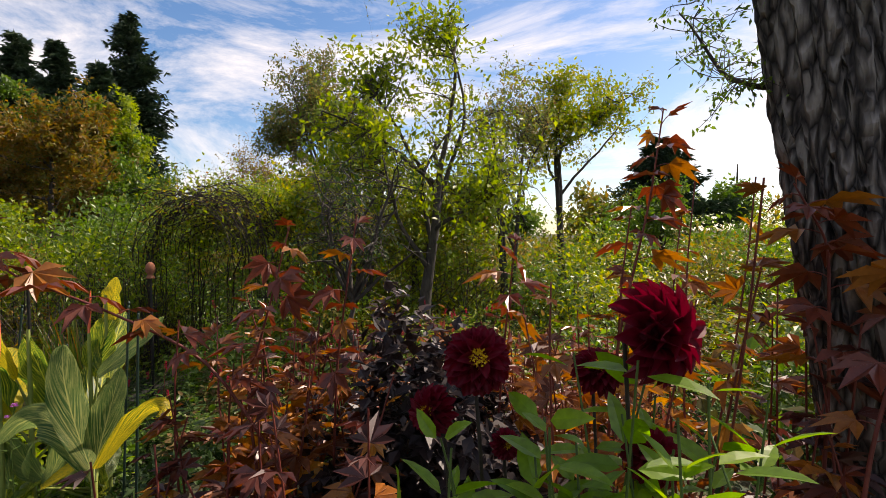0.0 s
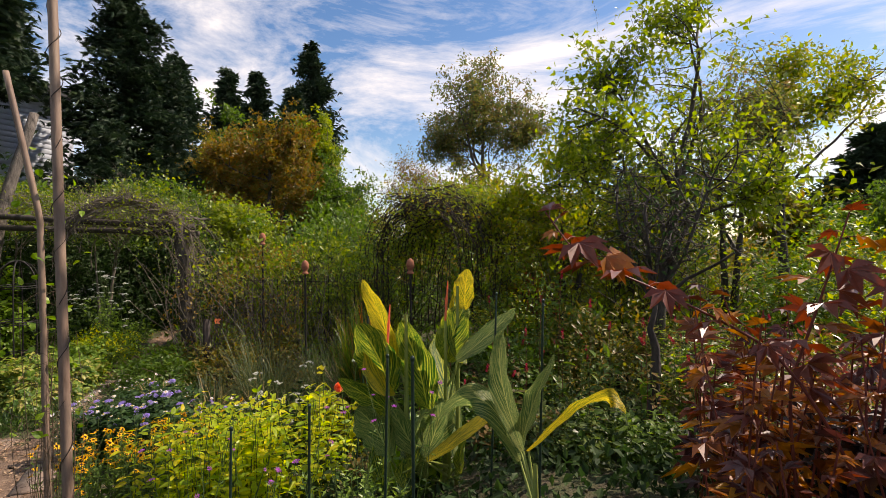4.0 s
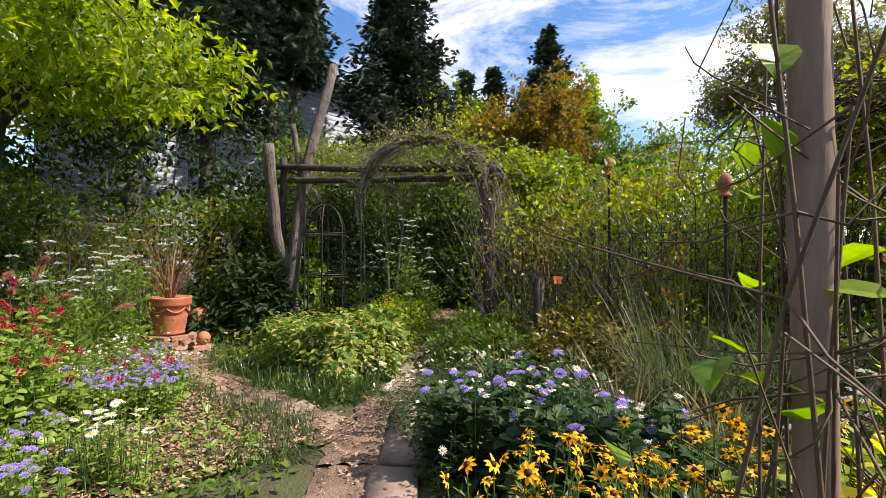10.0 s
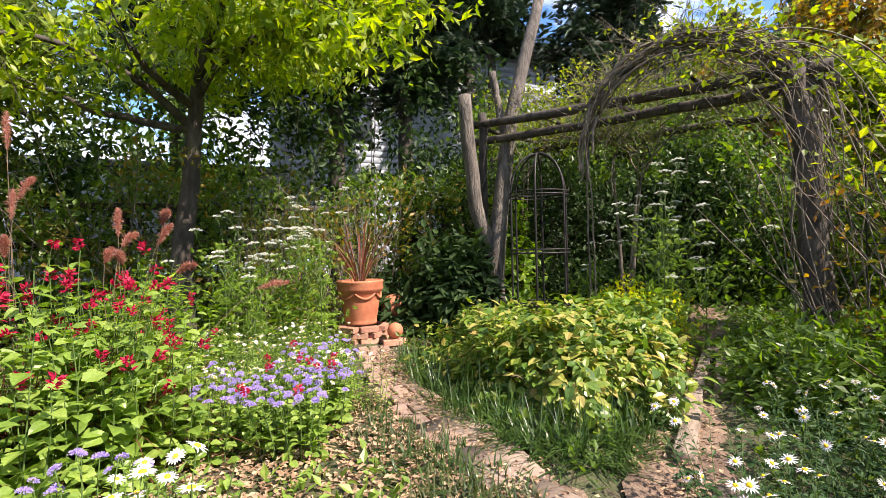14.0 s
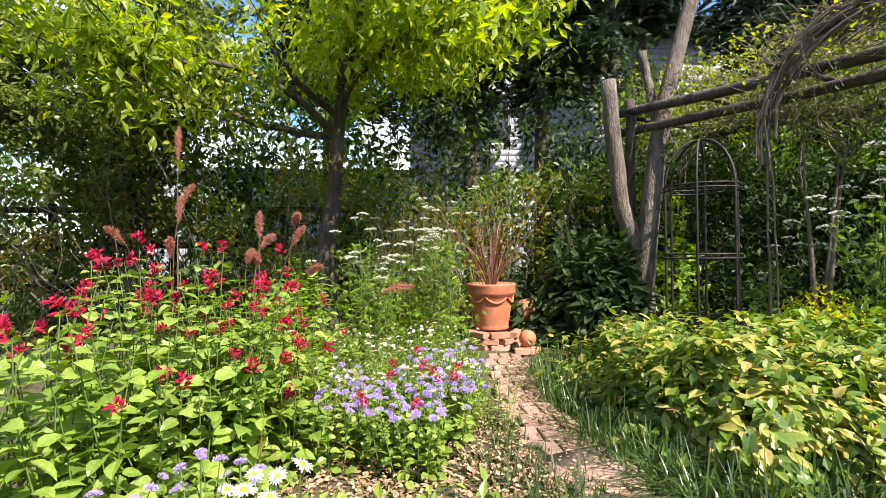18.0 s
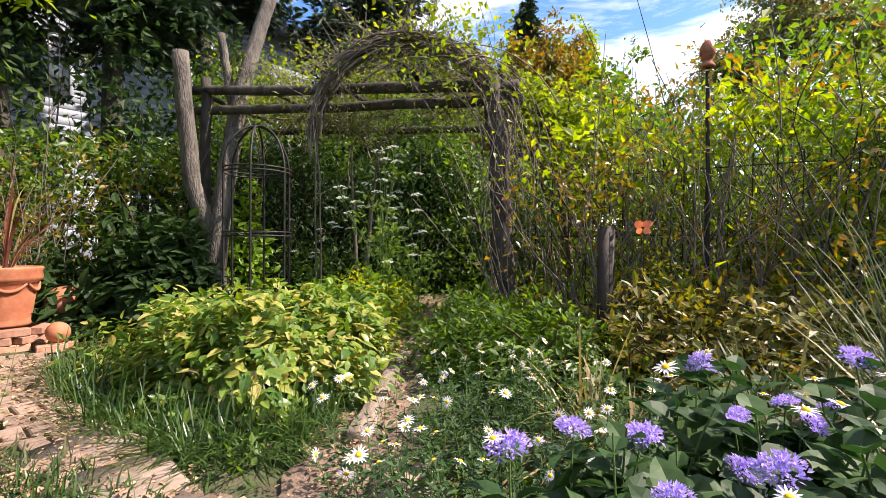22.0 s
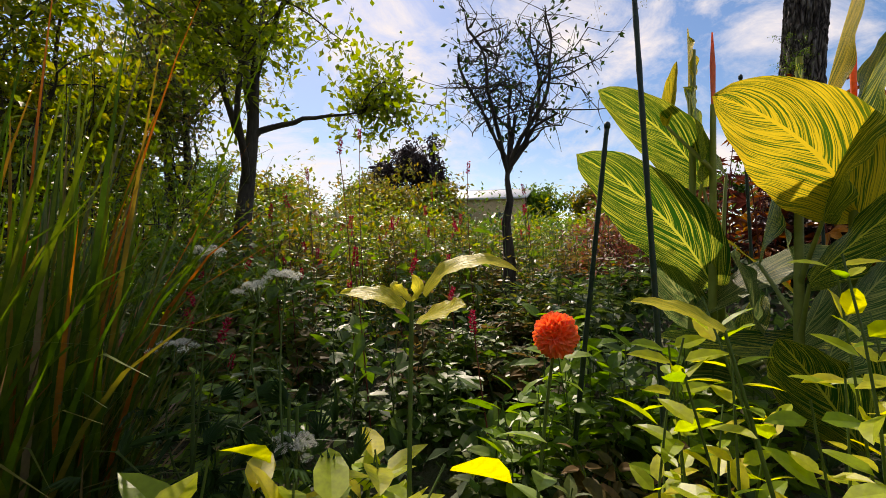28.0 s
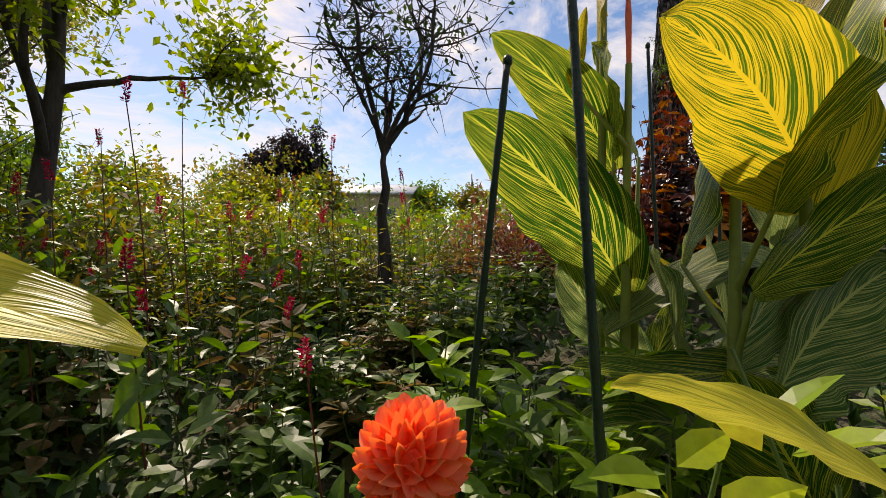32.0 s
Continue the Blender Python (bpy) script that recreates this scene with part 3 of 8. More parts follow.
def tree(name, label, base, height, girth, crowns, limbs, leaf_count, size, bark, foliage, lean=(0, 0), outline=LEAF2, low=0.35, twig_len=0.5, group="", slim=0.5, category="tree", droop=0.1, twig_r=0.006, multi=1, split=False, mains=6, per=7):
    """A tapered trunk that forks into a few main limbs, branches and twigs off them, and single leaves. crowns: (x, y, z, rx, ry, rz) from the foot."""
    z0 = float(ground(*base))
    root = thing(name, label, category, (base[0], base[1], z0 - 0.05), group)
    wood, k = Geo(), 9
    for q in range(multi):
        off = RNG.normal(size=2) * (0.35 * (multi > 1))
        u = np.linspace(0, 1, k)
        axis = np.stack([lean[0] * u ** 1.3 + off[0] * (0.15 + u) + RNG.normal(size=k) * girth * 0.3 * u, lean[1] * u ** 1.3 + off[1] * (0.15 + u) + RNG.normal(size=k) * girth * 0.3 * u, height * 0.95 * u], -1)
        rad = girth * (1 - 0.82 * u) + girth * 0.5 * np.exp(-u * 18)
        tubes(wood, axis[None], rad[None], 9)
        if q == 0:
            main_axis = axis
    part("trunk", wood, bark, root)
    c = np.array(crowns, float)
    vol = np.cbrt(c[:, 3] * c[:, 4] * c[:, 5]) ** 2
    mains = max(mains, len(c))
    pm = np.concatenate([np.arange(len(c)), RNG.choice(len(c), mains - len(c), p=vol / vol.sum())])
    goal = c[pm, :3] + unit(RNG.normal(size=(mains, 3))) * c[pm, 3:] * 0.62
    frac = np.clip(np.minimum(low + (0.97 - low) * (np.arange(mains) + 0.5) / mains, 0.85 * goal[:, 2] / height), low * 0.8, 0.97)
    start = np.stack([np.interp(frac, np.linspace(0, 1, k), main_axis[:, i]) for i in range(3)], -1)
    span = np.linalg.norm(goal - start, axis=1)
    bow = RNG.normal(size=(mains, 3)) * 0.12 * span[:, None]
    bow[:, 2] += 0.1 * span
    big = crook(bends(start, goal, bow, 11), 0.1 * span.mean())
    rad = taper(mains, 11, girth * 0.5 * (1 - 0.5 * frac), twig_r * 1.6)
    for q in range(mains):
        one = Geo()
        tubes(one, big[q:q + 1], rad[q:q + 1], 7)
        part("limb", one, bark, root)
    pick = RNG.choice(len(c), limbs, p=vol / vol.sum())
    way = unit(RNG.normal(size=(limbs, 3)))
    ph = RNG.random(3) * 6.283
    uneven = 0.8 + 0.36 * np.sin(way[:, 0] * 3.1 + ph[0]) * np.sin(way[:, 1] * 3.7 + ph[1]) + 0.25 * np.sin(way[:, 2] * 5 + way[:, 0] * 4 + ph[2])
    tip = c[pick, :3] + way * c[pick, 3:] * (RNG.random((limbs, 1)) ** 0.4) * uneven[:, None]
    nodes = np.concatenate([big[:, 3:].reshape(-1, 3), main_axis[5:]])
    gap = np.linalg.norm(tip[:, None] - nodes[None], axis=2) * RNG.uniform(0.8, 1.3, (limbs, len(nodes))) + 0.5 * np.maximum(0, nodes[None, :, 2] - tip[:, None, 2])
    start = nodes[np.argmin(gap, axis=1)]
    span = np.linalg.norm(tip - start, axis=1, keepdims=True)
    lines = crook(bends(start, tip, RNG.normal(size=(limbs, 3)) * 0.12 * span, 7), 0.06)
    br = Geo()
    tubes(br, lines, taper(limbs, 7, max(twig_r * 1.4, girth * 0.09), twig_r * 0.7), 5)
    owner = np.repeat(np.arange(limbs), per)
    at = lines[owner, RNG.integers(2, 7, limbs * per)]
    end = at + ways(limbs * per, 0.1) * twig_len * RNG.uniform(0.4, 1.2, (limbs * per, 1))
    tw = bends(at, end, RNG.normal(size=at.shape) * 0.12 * twig_len, 4)
    tubes(br, tw, taper(len(tw), 4, twig_r * 0.7, twig_r * 0.3), 3)
    tagged(part("branchwork", br, bark, root), kind="stuff")
    lf = Geo()
    own = RNG.integers(0, len(tw), leaf_count)
    pos = tw[own, RNG.integers(1, 4, leaf_count)] + RNG.normal(size=(leaf_count, 3)) * twig_len * 0.14
    along = ways(leaf_count, -droop)
    s = size * RNG.uniform(0.6, 1.3, leaf_count)
    leaves(lf, outline, pos, along, ways(leaf_count, 1.2), s, s * slim)
    part("crown", lf, foliage, root, shade=False)
    return root


def conifer(name, label, base, height, reach, foliage=None, needles=9000, skirt=0.12, bark=None, needle=0.32, group="", whorls=22, open_top=1.0):
    z0 = float(ground(*base))
    root = thing(name, label, "conifer", (base[0], base[1], z0 - 0.05), group)
    wood = Geo()
    u = np.linspace(0, 1, 8)
    tubes(wood, np.stack([0 * u, 0 * u, u * height], -1)[None], (height * 0.022 * (1 - 0.95 * u))[None], 8)
    n = whorls * 9
    f = skirt + (1 - skirt) * RNG.random(n) ** 0.8
    a = RNG.random(n) * 6.283
    ln = reach * (1 - f) ** 0.8 * RNG.uniform(0.45, 1.25, n) * (0.85 + 0.25 * np.sin(a * 2 + f * 9)) + 0.12
    p0 = np.stack([0 * f, 0 * f, f * height], -1)
    p1 = p0 + np.stack([np.cos(a) * ln, np.sin(a) * ln, ln * RNG.uniform(-0.3, 0.1, n) + 0.12 * ln], -1)
    bow = np.zeros((n, 3))
    bow[:, 2] = -0.2 * ln
    lines = bends(p0, p1, bow, 6)
    tubes(wood, lines, taper(n, 6, height * 0.0028, 0.004), 4)
    part("trunk", wood, bark or BARK_DARK, root)
    g = Geo()
    w = ln / ln.sum()
    own = RNG.choice(n, needles, p=w)
    k = RNG.random(needles) ** 0.7
    idx = np.clip((k * 5).astype(int), 0, 4)
    fr = (k * 5 - idx)[:, None]
    pos = lines[own, idx] * (1 - fr) + lines[own, idx + 1] * fr
    side = RNG.normal(size=(needles, 3)) * np.array([0.22, 0.22, 0.16]) * (0.35 + ln[own] / max(reach, 0.1))[:, None] * (height / 9)
    d = unit(lines[own, 5] - lines[own, 0] + RNG.normal(size=(needles, 3)) * 0.6 * ln[own][:, None])
    leaves(g, FROND, pos + side, d, ways(needles, 1.5), needle * RNG.uniform(0.6, 1.3, needles), needle * RNG.uniform(0.7, 1.1, needles))
    part("crown", g, foliage or LEAF_FIR, root, shade=False)
    return root


def mound(name, label, base, radii, height, count, size, foliage, slim=0.55, outline=LEAF2, stems=26, stem_mat=None, lift=0.0, core=0.25, category="shrub", group="", bumps=0.25, tilt=0.35):
    """A leafy shrub or a cushion of leaves with an uneven outline."""
    z0 = float(ground(*base))
    root = thing(name, label, category, (base[0], base[1], z0 - 0.02), group)
    d = ways(count, 0.25)
    d[:, 2] = np.abs(d[:, 2])
    ph = RNG.random(6) * 6.283
    lump = 1 + bumps * (np.sin(d[:, 0] * 5 + ph[0]) * np.sin(d[:, 1] * 6 + ph[1]) + 0.6 * np.sin(d[:, 2] * 7 + d[:, 0] * 4 + ph[2]))
    r = (core + (1 - core) * RNG.random(count) ** 0.45) * lump
    pos = d * r[:, None] * np.array([radii[0], radii[1], height - lift]) + np.array([0, 0, lift])
    pos[:, 2] = np.maximum(pos[:, 2], 0.02)
    along = unit(d * 0.7 + ways(count, -tilt))
    s = size * RNG.uniform(0.6, 1.35, count)
    g = Geo()
    leaves(g, outline, pos, along, unit(d + np.array([0, 0, 0.9])), s, s * slim)
    st = Geo()
    tip = d[:stems] * np.array([radii[0], radii[1], height - lift]) * 0.85 + np.array([0, 0, lift])
    foot = RNG.normal(size=(stems, 3)) * np.array([radii[0], radii[1], 0]) * 0.16
    tubes(st, crook(bends(foot, tip, RNG.normal(size=(stems, 3)) * 0.06, 7), 0.08), taper(stems, 7, 0.008 + 0.006 * height, 0.003), 4)
    tagged(part("stemwork", st, stem_mat or STEM_BROWN, root), kind="stuff")
    part("foliage", g, foliage, root, shade=False)
    return root


def stalks(name, label, base, spread, height, stems, per, size, foliage, stem_mat=None, slim=0.5, outline=LEAF2, splay=0.25, start=0.15, thick=0.004, category="plant", group="", pair=True, tilt=0.1, bend=0.08, vary=0.25, shrink=0.5, split=False):
    """An upright plant: stems with leaves all the way up. Returns the thing, the stems' tips and their directions."""
    z0 = float(ground(*base))
    root = thing(name, label, category, (base[0], base[1], z0 - 0.02), group)
    a = RNG.random(stems) * 6.283
    rr = np.sqrt(RNG.random(stems))
    foot = np.stack([np.cos(a) * rr * spread[0], np.sin(a) * rr * spread[1], np.zeros(stems)], -1)
    h = height * RNG.uniform(1 - vary, 1, stems) * (1 - 0.15 * rr)
    tip = foot * (1 + splay) + np.stack([RNG.normal(size=stems) * splay * 0.25 * h, RNG.normal(size=stems) * splay * 0.25 * h, h], -1)
    k = 7
    lines = bends(foot, tip, RNG.normal(size=(stems, 3)) * bend * h[:, None], k)
    rad = taper(stems, k, thick, thick * 0.5)
    if split:
        for q in range(stems):
            g = Geo()
            tubes(g, lines[q:q + 1], rad[q:q + 1], 5)
            part("stem", g, stem_mat or STEM_GREEN, root)
    else:
        g = Geo()
        tubes(g, lines, rad, 4)
        tagged(part("stemwork", g, stem_mat or STEM_GREEN, root), kind="stuff")
    n = stems * per
    own = np.repeat(np.arange(stems), per)
    q = start + (1 - start) * ((np.tile(np.arange(per), stems) + RNG.random(n)) / per)
    idx = np.clip((q * (k - 1)).astype(int), 0, k - 2)
    fr = (q * (k - 1) - idx)[:, None]
    pos = lines[own, idx] * (1 - fr) + lines[own, idx + 1] * fr
    ang = np.tile(np.arange(per), stems) * (2.4 if not pair else 1.9) + RNG.random(n) * 1.2
    along = np.stack([np.cos(ang), np.sin(ang), RNG.normal(size=n) * 0.3 - tilt + q * 0.5], -1)
    s = size * RNG.uniform(0.65, 1.25, n) * (1 - shrink * q ** 2)
    g = Geo()
    upv = np.tile(np.array([0, 0, 1.0]), (n, 1)) + RNG.normal(size=(n, 3)) * 0.35
    leaves(g, outline, pos + unit(along) * 0.15 * s[:, None], along, upv, s, s * slim)
    if pair:
        leaves(g, outline, pos - unit(along * np.array([1, 1, 0])) * 0.15 * s[:, None], along * np.array([-1, -1, 1]), upv, s * 0.95, s * slim)
    part("foliage", g, foliage, root, shade=False)
    return root, tip, unit(tip - lines[:, k - 2])


def grass(name, label, base, spread, count, length, lean, droop, width, material, category="grass", group="", segs=5, vary=0.3):
    z0 = float(ground(*base))
    root = thing(name, label, category, (base[0], base[1], z0 - 0.02), group)
    g = Geo()
    a = RNG.random(count) * 6.283
    rr = np.sqrt(RNG.random(count))
    foot = np.stack([np.cos(a) * rr * spread[0], np.sin(a) * rr * spread[1], np.zeros(count)], -1)
    turn = a + RNG.normal(size=count) * 1.1
    blades(g, foot, turn, length * RNG.uniform(1 - vary, 1 + vary * 0.3, count) * (0.85 + 0.2 * np.sin(turn * 3)), np.clip(lean * RNG.uniform(0.1, 1.7, count), 0.02, 0.95), droop * RNG.random(count) ** 1.5 * 2.2, width * RNG.uniform(0.5, 1.4, count), segs)
    tagged(part("tuft", g, material, root), kind="stuff")
    return root


# flower heads, shared meshes; the head looks along +z
def daisy_meshes(petals, inner, radius, slim, mat, centre_mat, cup=0.05, name="petals"):
    g = Geo()
    a = np.arange(petals) * 6.283 / petals + RNG.normal(size=petals) * 0.05
    d = np.stack([np.cos(a), np.sin(a), cup + RNG.normal(size=petals) * 0.12], -1)
    leaves(g, LEAF8, d * inner * 0.6, d, np.tile([0, 0, 1.0], (petals, 1)), radius * RNG.uniform(0.85, 1.05, petals), radius * slim)
    c = lathe([(inner * 0.9, -0.15 * inner), (inner, 0.1 * inner), (inner * 0.75, 0.5 * inner), (inner * 0.3, 0.7 * inner)], 8, inner * 0.05)
    return g.mesh(name, mat, False), c.mesh("centre", centre_mat)


def puff_mesh(count, radius, flat, size, mat, name="floret_cluster", dome=True):
    """Many tiny florets in a head."""
    g = Geo()
    d = ways(count, 0.5)
    if dome:
        d[:, 2] = np.abs(d[:, 2])
    pos = d * radius * (RNG.random((count, 1)) ** 0.35) * np.array([1, 1, flat])
    leaves(g, LEAF2, pos, unit(d + RNG.normal(size=d.shape) * 0.5), ways(count, 1), size * RNG.uniform(0.7, 1.3, count), size * 0.6)
    return g.mesh(name, mat, False)


def head(name, me, parent, at, way, scale=1.0, turn=None, under=None):
    """Puts a flower head at a place of its plant, looking along way."""
    ob = new(name, me)
    ob.parent = under or parent
    q = Vector(way).to_track_quat("Z", "Y") @ Euler((0, 0, RNG.random() * 6.283 if turn is None else turn)).to_quaternion()
    if under is None:
        ob.matrix_basis = Matrix.LocRotScale(Vector(at), q, (scale,) * 3)
    return ob


DAISY = daisy_meshes(15, 0.008, 0.022, 0.22, P_WHITE, C_YELLOW)
DAISY_WIDE = daisy_meshes(18, 0.011, 0.028, 0.3, P_WHITE, C_YELLOW)
SUSAN = daisy_meshes(9, 0.011, 0.027, 0.48, P_GOLD, C_BROWN, -0.1)
FLUFF = [puff_mesh(300, 0.025, 0.65, 0.0065, P_LILAC) for _ in range(3)]
UMBEL = [puff_mesh(150, 0.03, 0.6, 0.007, P_CREAM) for _ in range(3)]
VERBENA = puff_mesh(60, 0.02, 0.6, 0.008, P_MAUVE)
TINY = puff_mesh(14, 0.012, 0.5, 0.009, P_WHITE)


def spike_mesh(length, radius, count, size, mat, name="spike"):
    g = Geo()
    z = RNG.random(count) * length
    a = RNG.random(count) * 6.283
    d = np.stack([np.cos(a), np.sin(a), 0.5 + 0 * a], -1)
    r = radius * (1 - 0.55 * z / length)
    leaves(g, LEAF2, np.stack([np.cos(a) * r * 0.4, np.sin(a) * r * 0.4, z], -1), d, ways(count, 0.3), size * RNG.uniform(0.6, 1.3, count), size * 0.45)
    return g.mesh(name, mat, False)


POKER = [spike_mesh(0.085, 0.012, 110, 0.014, P_RED) for _ in range(2)]
SALVIA = [spike_mesh(0.09, 0.03, 26, 0.045, P_RED) for _ in range(3)]


def with_flowers(plant, tips, dirs, meshes, name, scale=1.0, keep=1.0, centre=None, lift=0.0, spread=0.25):
    for p, d in zip(tips, dirs):
        if RNG.random() > keep:
            continue
        w = unit(d + RNG.normal(size=3) * spread)
        me = meshes[int(RNG.integers(len(meshes)))]
        ob = head(name, me, plant, p + w * lift, w, scale * RNG.uniform(0.75, 1.15))
        if centre:
            head("centre", centre, plant, p, w, under=ob)


def dahlia_petals(parent, material, count, radius, petal, cup, open_to, hollow=0.0, curl=0.25):
    """Dahlia head: cupped petals on a golden spiral round the pole, each its own piece; the head looks along +z of its parent."""
    rows, cols = 9, 5
    t, s = np.meshgrid(np.linspace(0, 1, rows), np.linspace(-1, 1, cols), indexing="ij")
    w = 0.5 * cup * np.where(t < 0.55, 0.3 + 0.7 * np.sin(np.clip(t / 0.55, 0, 1) * 1.57), np.sqrt(np.clip(1 - ((t - 0.55) / 0.455) ** 2, 0.01, 1)))
    rise = cup * 1.25 * (s ** 2) * (0.4 + 0.6 * np.sin(t * 2.6)) * w * 2 - curl * t ** 3 * 0.9
    v = np.stack([s * w, t, rise], -1) * petal
    i, j = np.meshgrid(np.arange(rows - 1), np.arange(cols - 1), indexing="ij")
    g = Geo()
    g.add(v, np.stack([i * cols + j, i * cols + j + 1, (i + 1) * cols + j + 1, (i + 1) * cols + j], -1).reshape(-1, 4))
    me = g.mesh("petal", material)
    c1 = 1 - math.cos(open_to)
    c0 = 1 - math.cos(hollow)
    for k in range(count):
        th = math.acos(1 - (c0 + (c1 - c0) * (k + 0.5) / count))
        a = k * 2.39996 + RNG.normal() * 0.06
        way = Vector((math.cos(a) * math.sin(th), math.sin(a) * math.sin(th), math.cos(th)))
        up = (Vector((0, 0, 1)) - way * way.z)
        if up.length < 0.05:
            up = Vector((math.cos(a), math.sin(a), 0))
        up = (up.normalized() + way * 0.12).normalized()
        side = way.cross(up).normalized()
        up = side.cross(way)
        q = Matrix((side, way, up)).transposed().to_quaternion()
        sc = (0.72 + 0.28 * min(1, th / 1.1)) * RNG.uniform(0.94, 1.06)
        ob = new("petal", me)
        ob.parent = parent
        ob.matrix_basis = Matrix.LocRotScale(way * (radius * RNG.uniform(0.96, 1.06) - petal * sc), q, (sc, sc, sc))


# ---- ground and paths ----
def path_mask(x, y):
    """Distance to the nearest path's edge; below 0 on a path."""
    best = np.full(np.shape(x), 9.0)
    for line, width in PATHS:
        for (ax, ay), (bx, by) in zip(line, line[1:]):
            dx, dy = bx - ax, by - ay
            k = np.clip(((x - ax) * dx + (y - ay) * dy) / (dx * dx + dy * dy), 0, 1)
            best = np.minimum(best, np.hypot(x - ax - k * dx, y - ay - k * dy) - width / 2)
    return best


MAIN_PATH = [(4.0, -0.75), (0, -0.45), (-1.5, -0.35), (-2.9, -0.1), (-4.2, 0.65), (-5.3, 1.6), (-6.3, 2.6), (-7.1, 3.3), (-7.75, 4.05), (-8.3, 4.85), (-8.9, 5.6), (-9.5, 6.4), (-10.0, 7.2), (-10.6, 8.2), (-11.6, 9.6)]
BRICK_PATH = [(-7.5, 3.5), (-8.4, 3.6), (-9.2, 3.6), (-10.0, 3.65), (-10.8, 3.78), (-11.3, 3.84)]
NORTH_PATH = [(-5.8, 2.9), (-5.2, 3.95), (-4.82, 4.9), (-4.58, 6.0), (-4.32, 7.4), (-4.05, 8.8), (-3.9, 10.5), (-3.6, 13.0)]
FAR_PATH = MAIN_PATH[7:]
MAIN_PATH = MAIN_PATH[:8]
PATHS = [(MAIN_PATH, 0.58), (FAR_PATH, 0.4), (BRICK_PATH, 0.4), (NORTH_PATH, 0.42)]


def axis_steps(lo, hi, fine_lo, fine_hi, step):
    inner = np.arange(fine_lo, fine_hi + step / 2, step)
    left = fine_lo - np.geomspace(step, fine_lo - lo, 22)[::-1]
    right = fine_hi + np.geomspace(step, hi - fine_hi, 22)
    return np.concatenate([left, inner, right])


gx, gy = axis_steps(-600, 600, -16, 6, 0.14), axis_steps(-600, 600, -4, 14, 0.14)
X, Y = np.meshgrid(gx, gy, indexing="ij")
near = smooth_step((60 - np.hypot(X, Y)) / 30)
Zg = ground(X, Y) + near * (0.025 * np.sin(X * 7.1 + Y * 3.3) * np.sin(Y * 6.3 - X * 2.1) + RNG.normal(size=X.shape) * 0.008) - 0.03 * smooth_step(-path_mask(X, Y) / 0.15)
g = Geo()
ni, nj = X.shape
ii, jj = np.meshgrid(np.arange(ni - 1), np.arange(nj - 1), indexing="ij")
g.add(np.stack([X, Y, Zg], -1), np.stack([ii * nj + jj, (ii + 1) * nj + jj, (ii + 1) * nj + jj + 1, ii * nj + jj + 1], -1).reshape(-1, 4))
solo("ground", g, SOIL, "dark crumbly garden soil with leaf litter", "ground", kind="structure")


def ribbon(line, width, rise, material, name, label, rough_edge=0.06):
    p = np.array(line, float)
    s = np.concatenate([[0], np.cumsum(np.hypot(*np.diff(p, axis=0).T))])
    t = np.arange(0, s[-1], 0.09)
    c = np.stack([np.interp(t, s, p[:, 0]), np.interp(t, s, p[:, 1])], -1)
    d = unit(np.gradient(c, axis=0))
    nrm = np.stack([-d[:, 1], d[:, 0]], -1)
    cols = np.linspace(-1, 1, 9)
    wv = width / 2 + RNG.normal(size=len(t)) * rough_edge * 0.4 + rough_edge * np.sin(t * 5)
    xy = c[:, None] + nrm[:, None] * (cols[None, :, None] * wv[:, None, None])
    z = ground(xy[..., 0], xy[..., 1]) + rise * (1 - np.abs(cols[None]) ** 4 * 1.6) + RNG.normal(size=xy.shape[:2]) * 0.006
    q = Geo()
    a, b = np.meshgrid(np.arange(len(t) - 1), np.arange(8), indexing="ij")
    q.add(np.concatenate([xy, z[..., None]], -1), np.stack([a * 9 + b, (a + 1) * 9 + b, (a + 1) * 9 + b + 1, a * 9 + b + 1], -1).reshape(-1, 4))
    solo(name, q, material, label, "path", kind="structure")


ribbon(MAIN_PATH, 0.58, 0.012, DIRT, "path_main", "trodden reddish dirt path littered with dry leaves")
ribbon(FAR_PATH, 0.42, 0.013, DIRT, "path_west", "narrow reddish dirt path leading under the vine arch")
ribbon(BRICK_PATH, 0.44, 0.0, DIRT, "path_brick_bed", "sandy bed under the old brick path")
ribbon(NORTH_PATH, 0.42, 0.012, DIRT_SHADED, "path_north", "dirt path leading under the rose arch, darkened as if shaded")


def along_line(line, dist):
    p = np.array(line, float)
    s = np.concatenate([[0], np.cumsum(np.hypot(*np.diff(p, axis=0).T))])
    x, y = np.interp(dist, s, p[:, 0]), np.interp(dist, s, p[:, 1])
    x2, y2 = np.interp(dist + 0.05, s, p[:, 0]), np.interp(dist + 0.05, s, p[:, 1])
    return x, y, math.atan2(y2 - y, x2 - x), s[-1]


def scatter(n, x0, x1, y0, y1, clear=0.06):
    x, y = RNG.uniform(x0, x1, n), RNG.uniform(y0, y1, n)
    ok = path_mask(x, y) > clear
    return x[ok], y[ok]


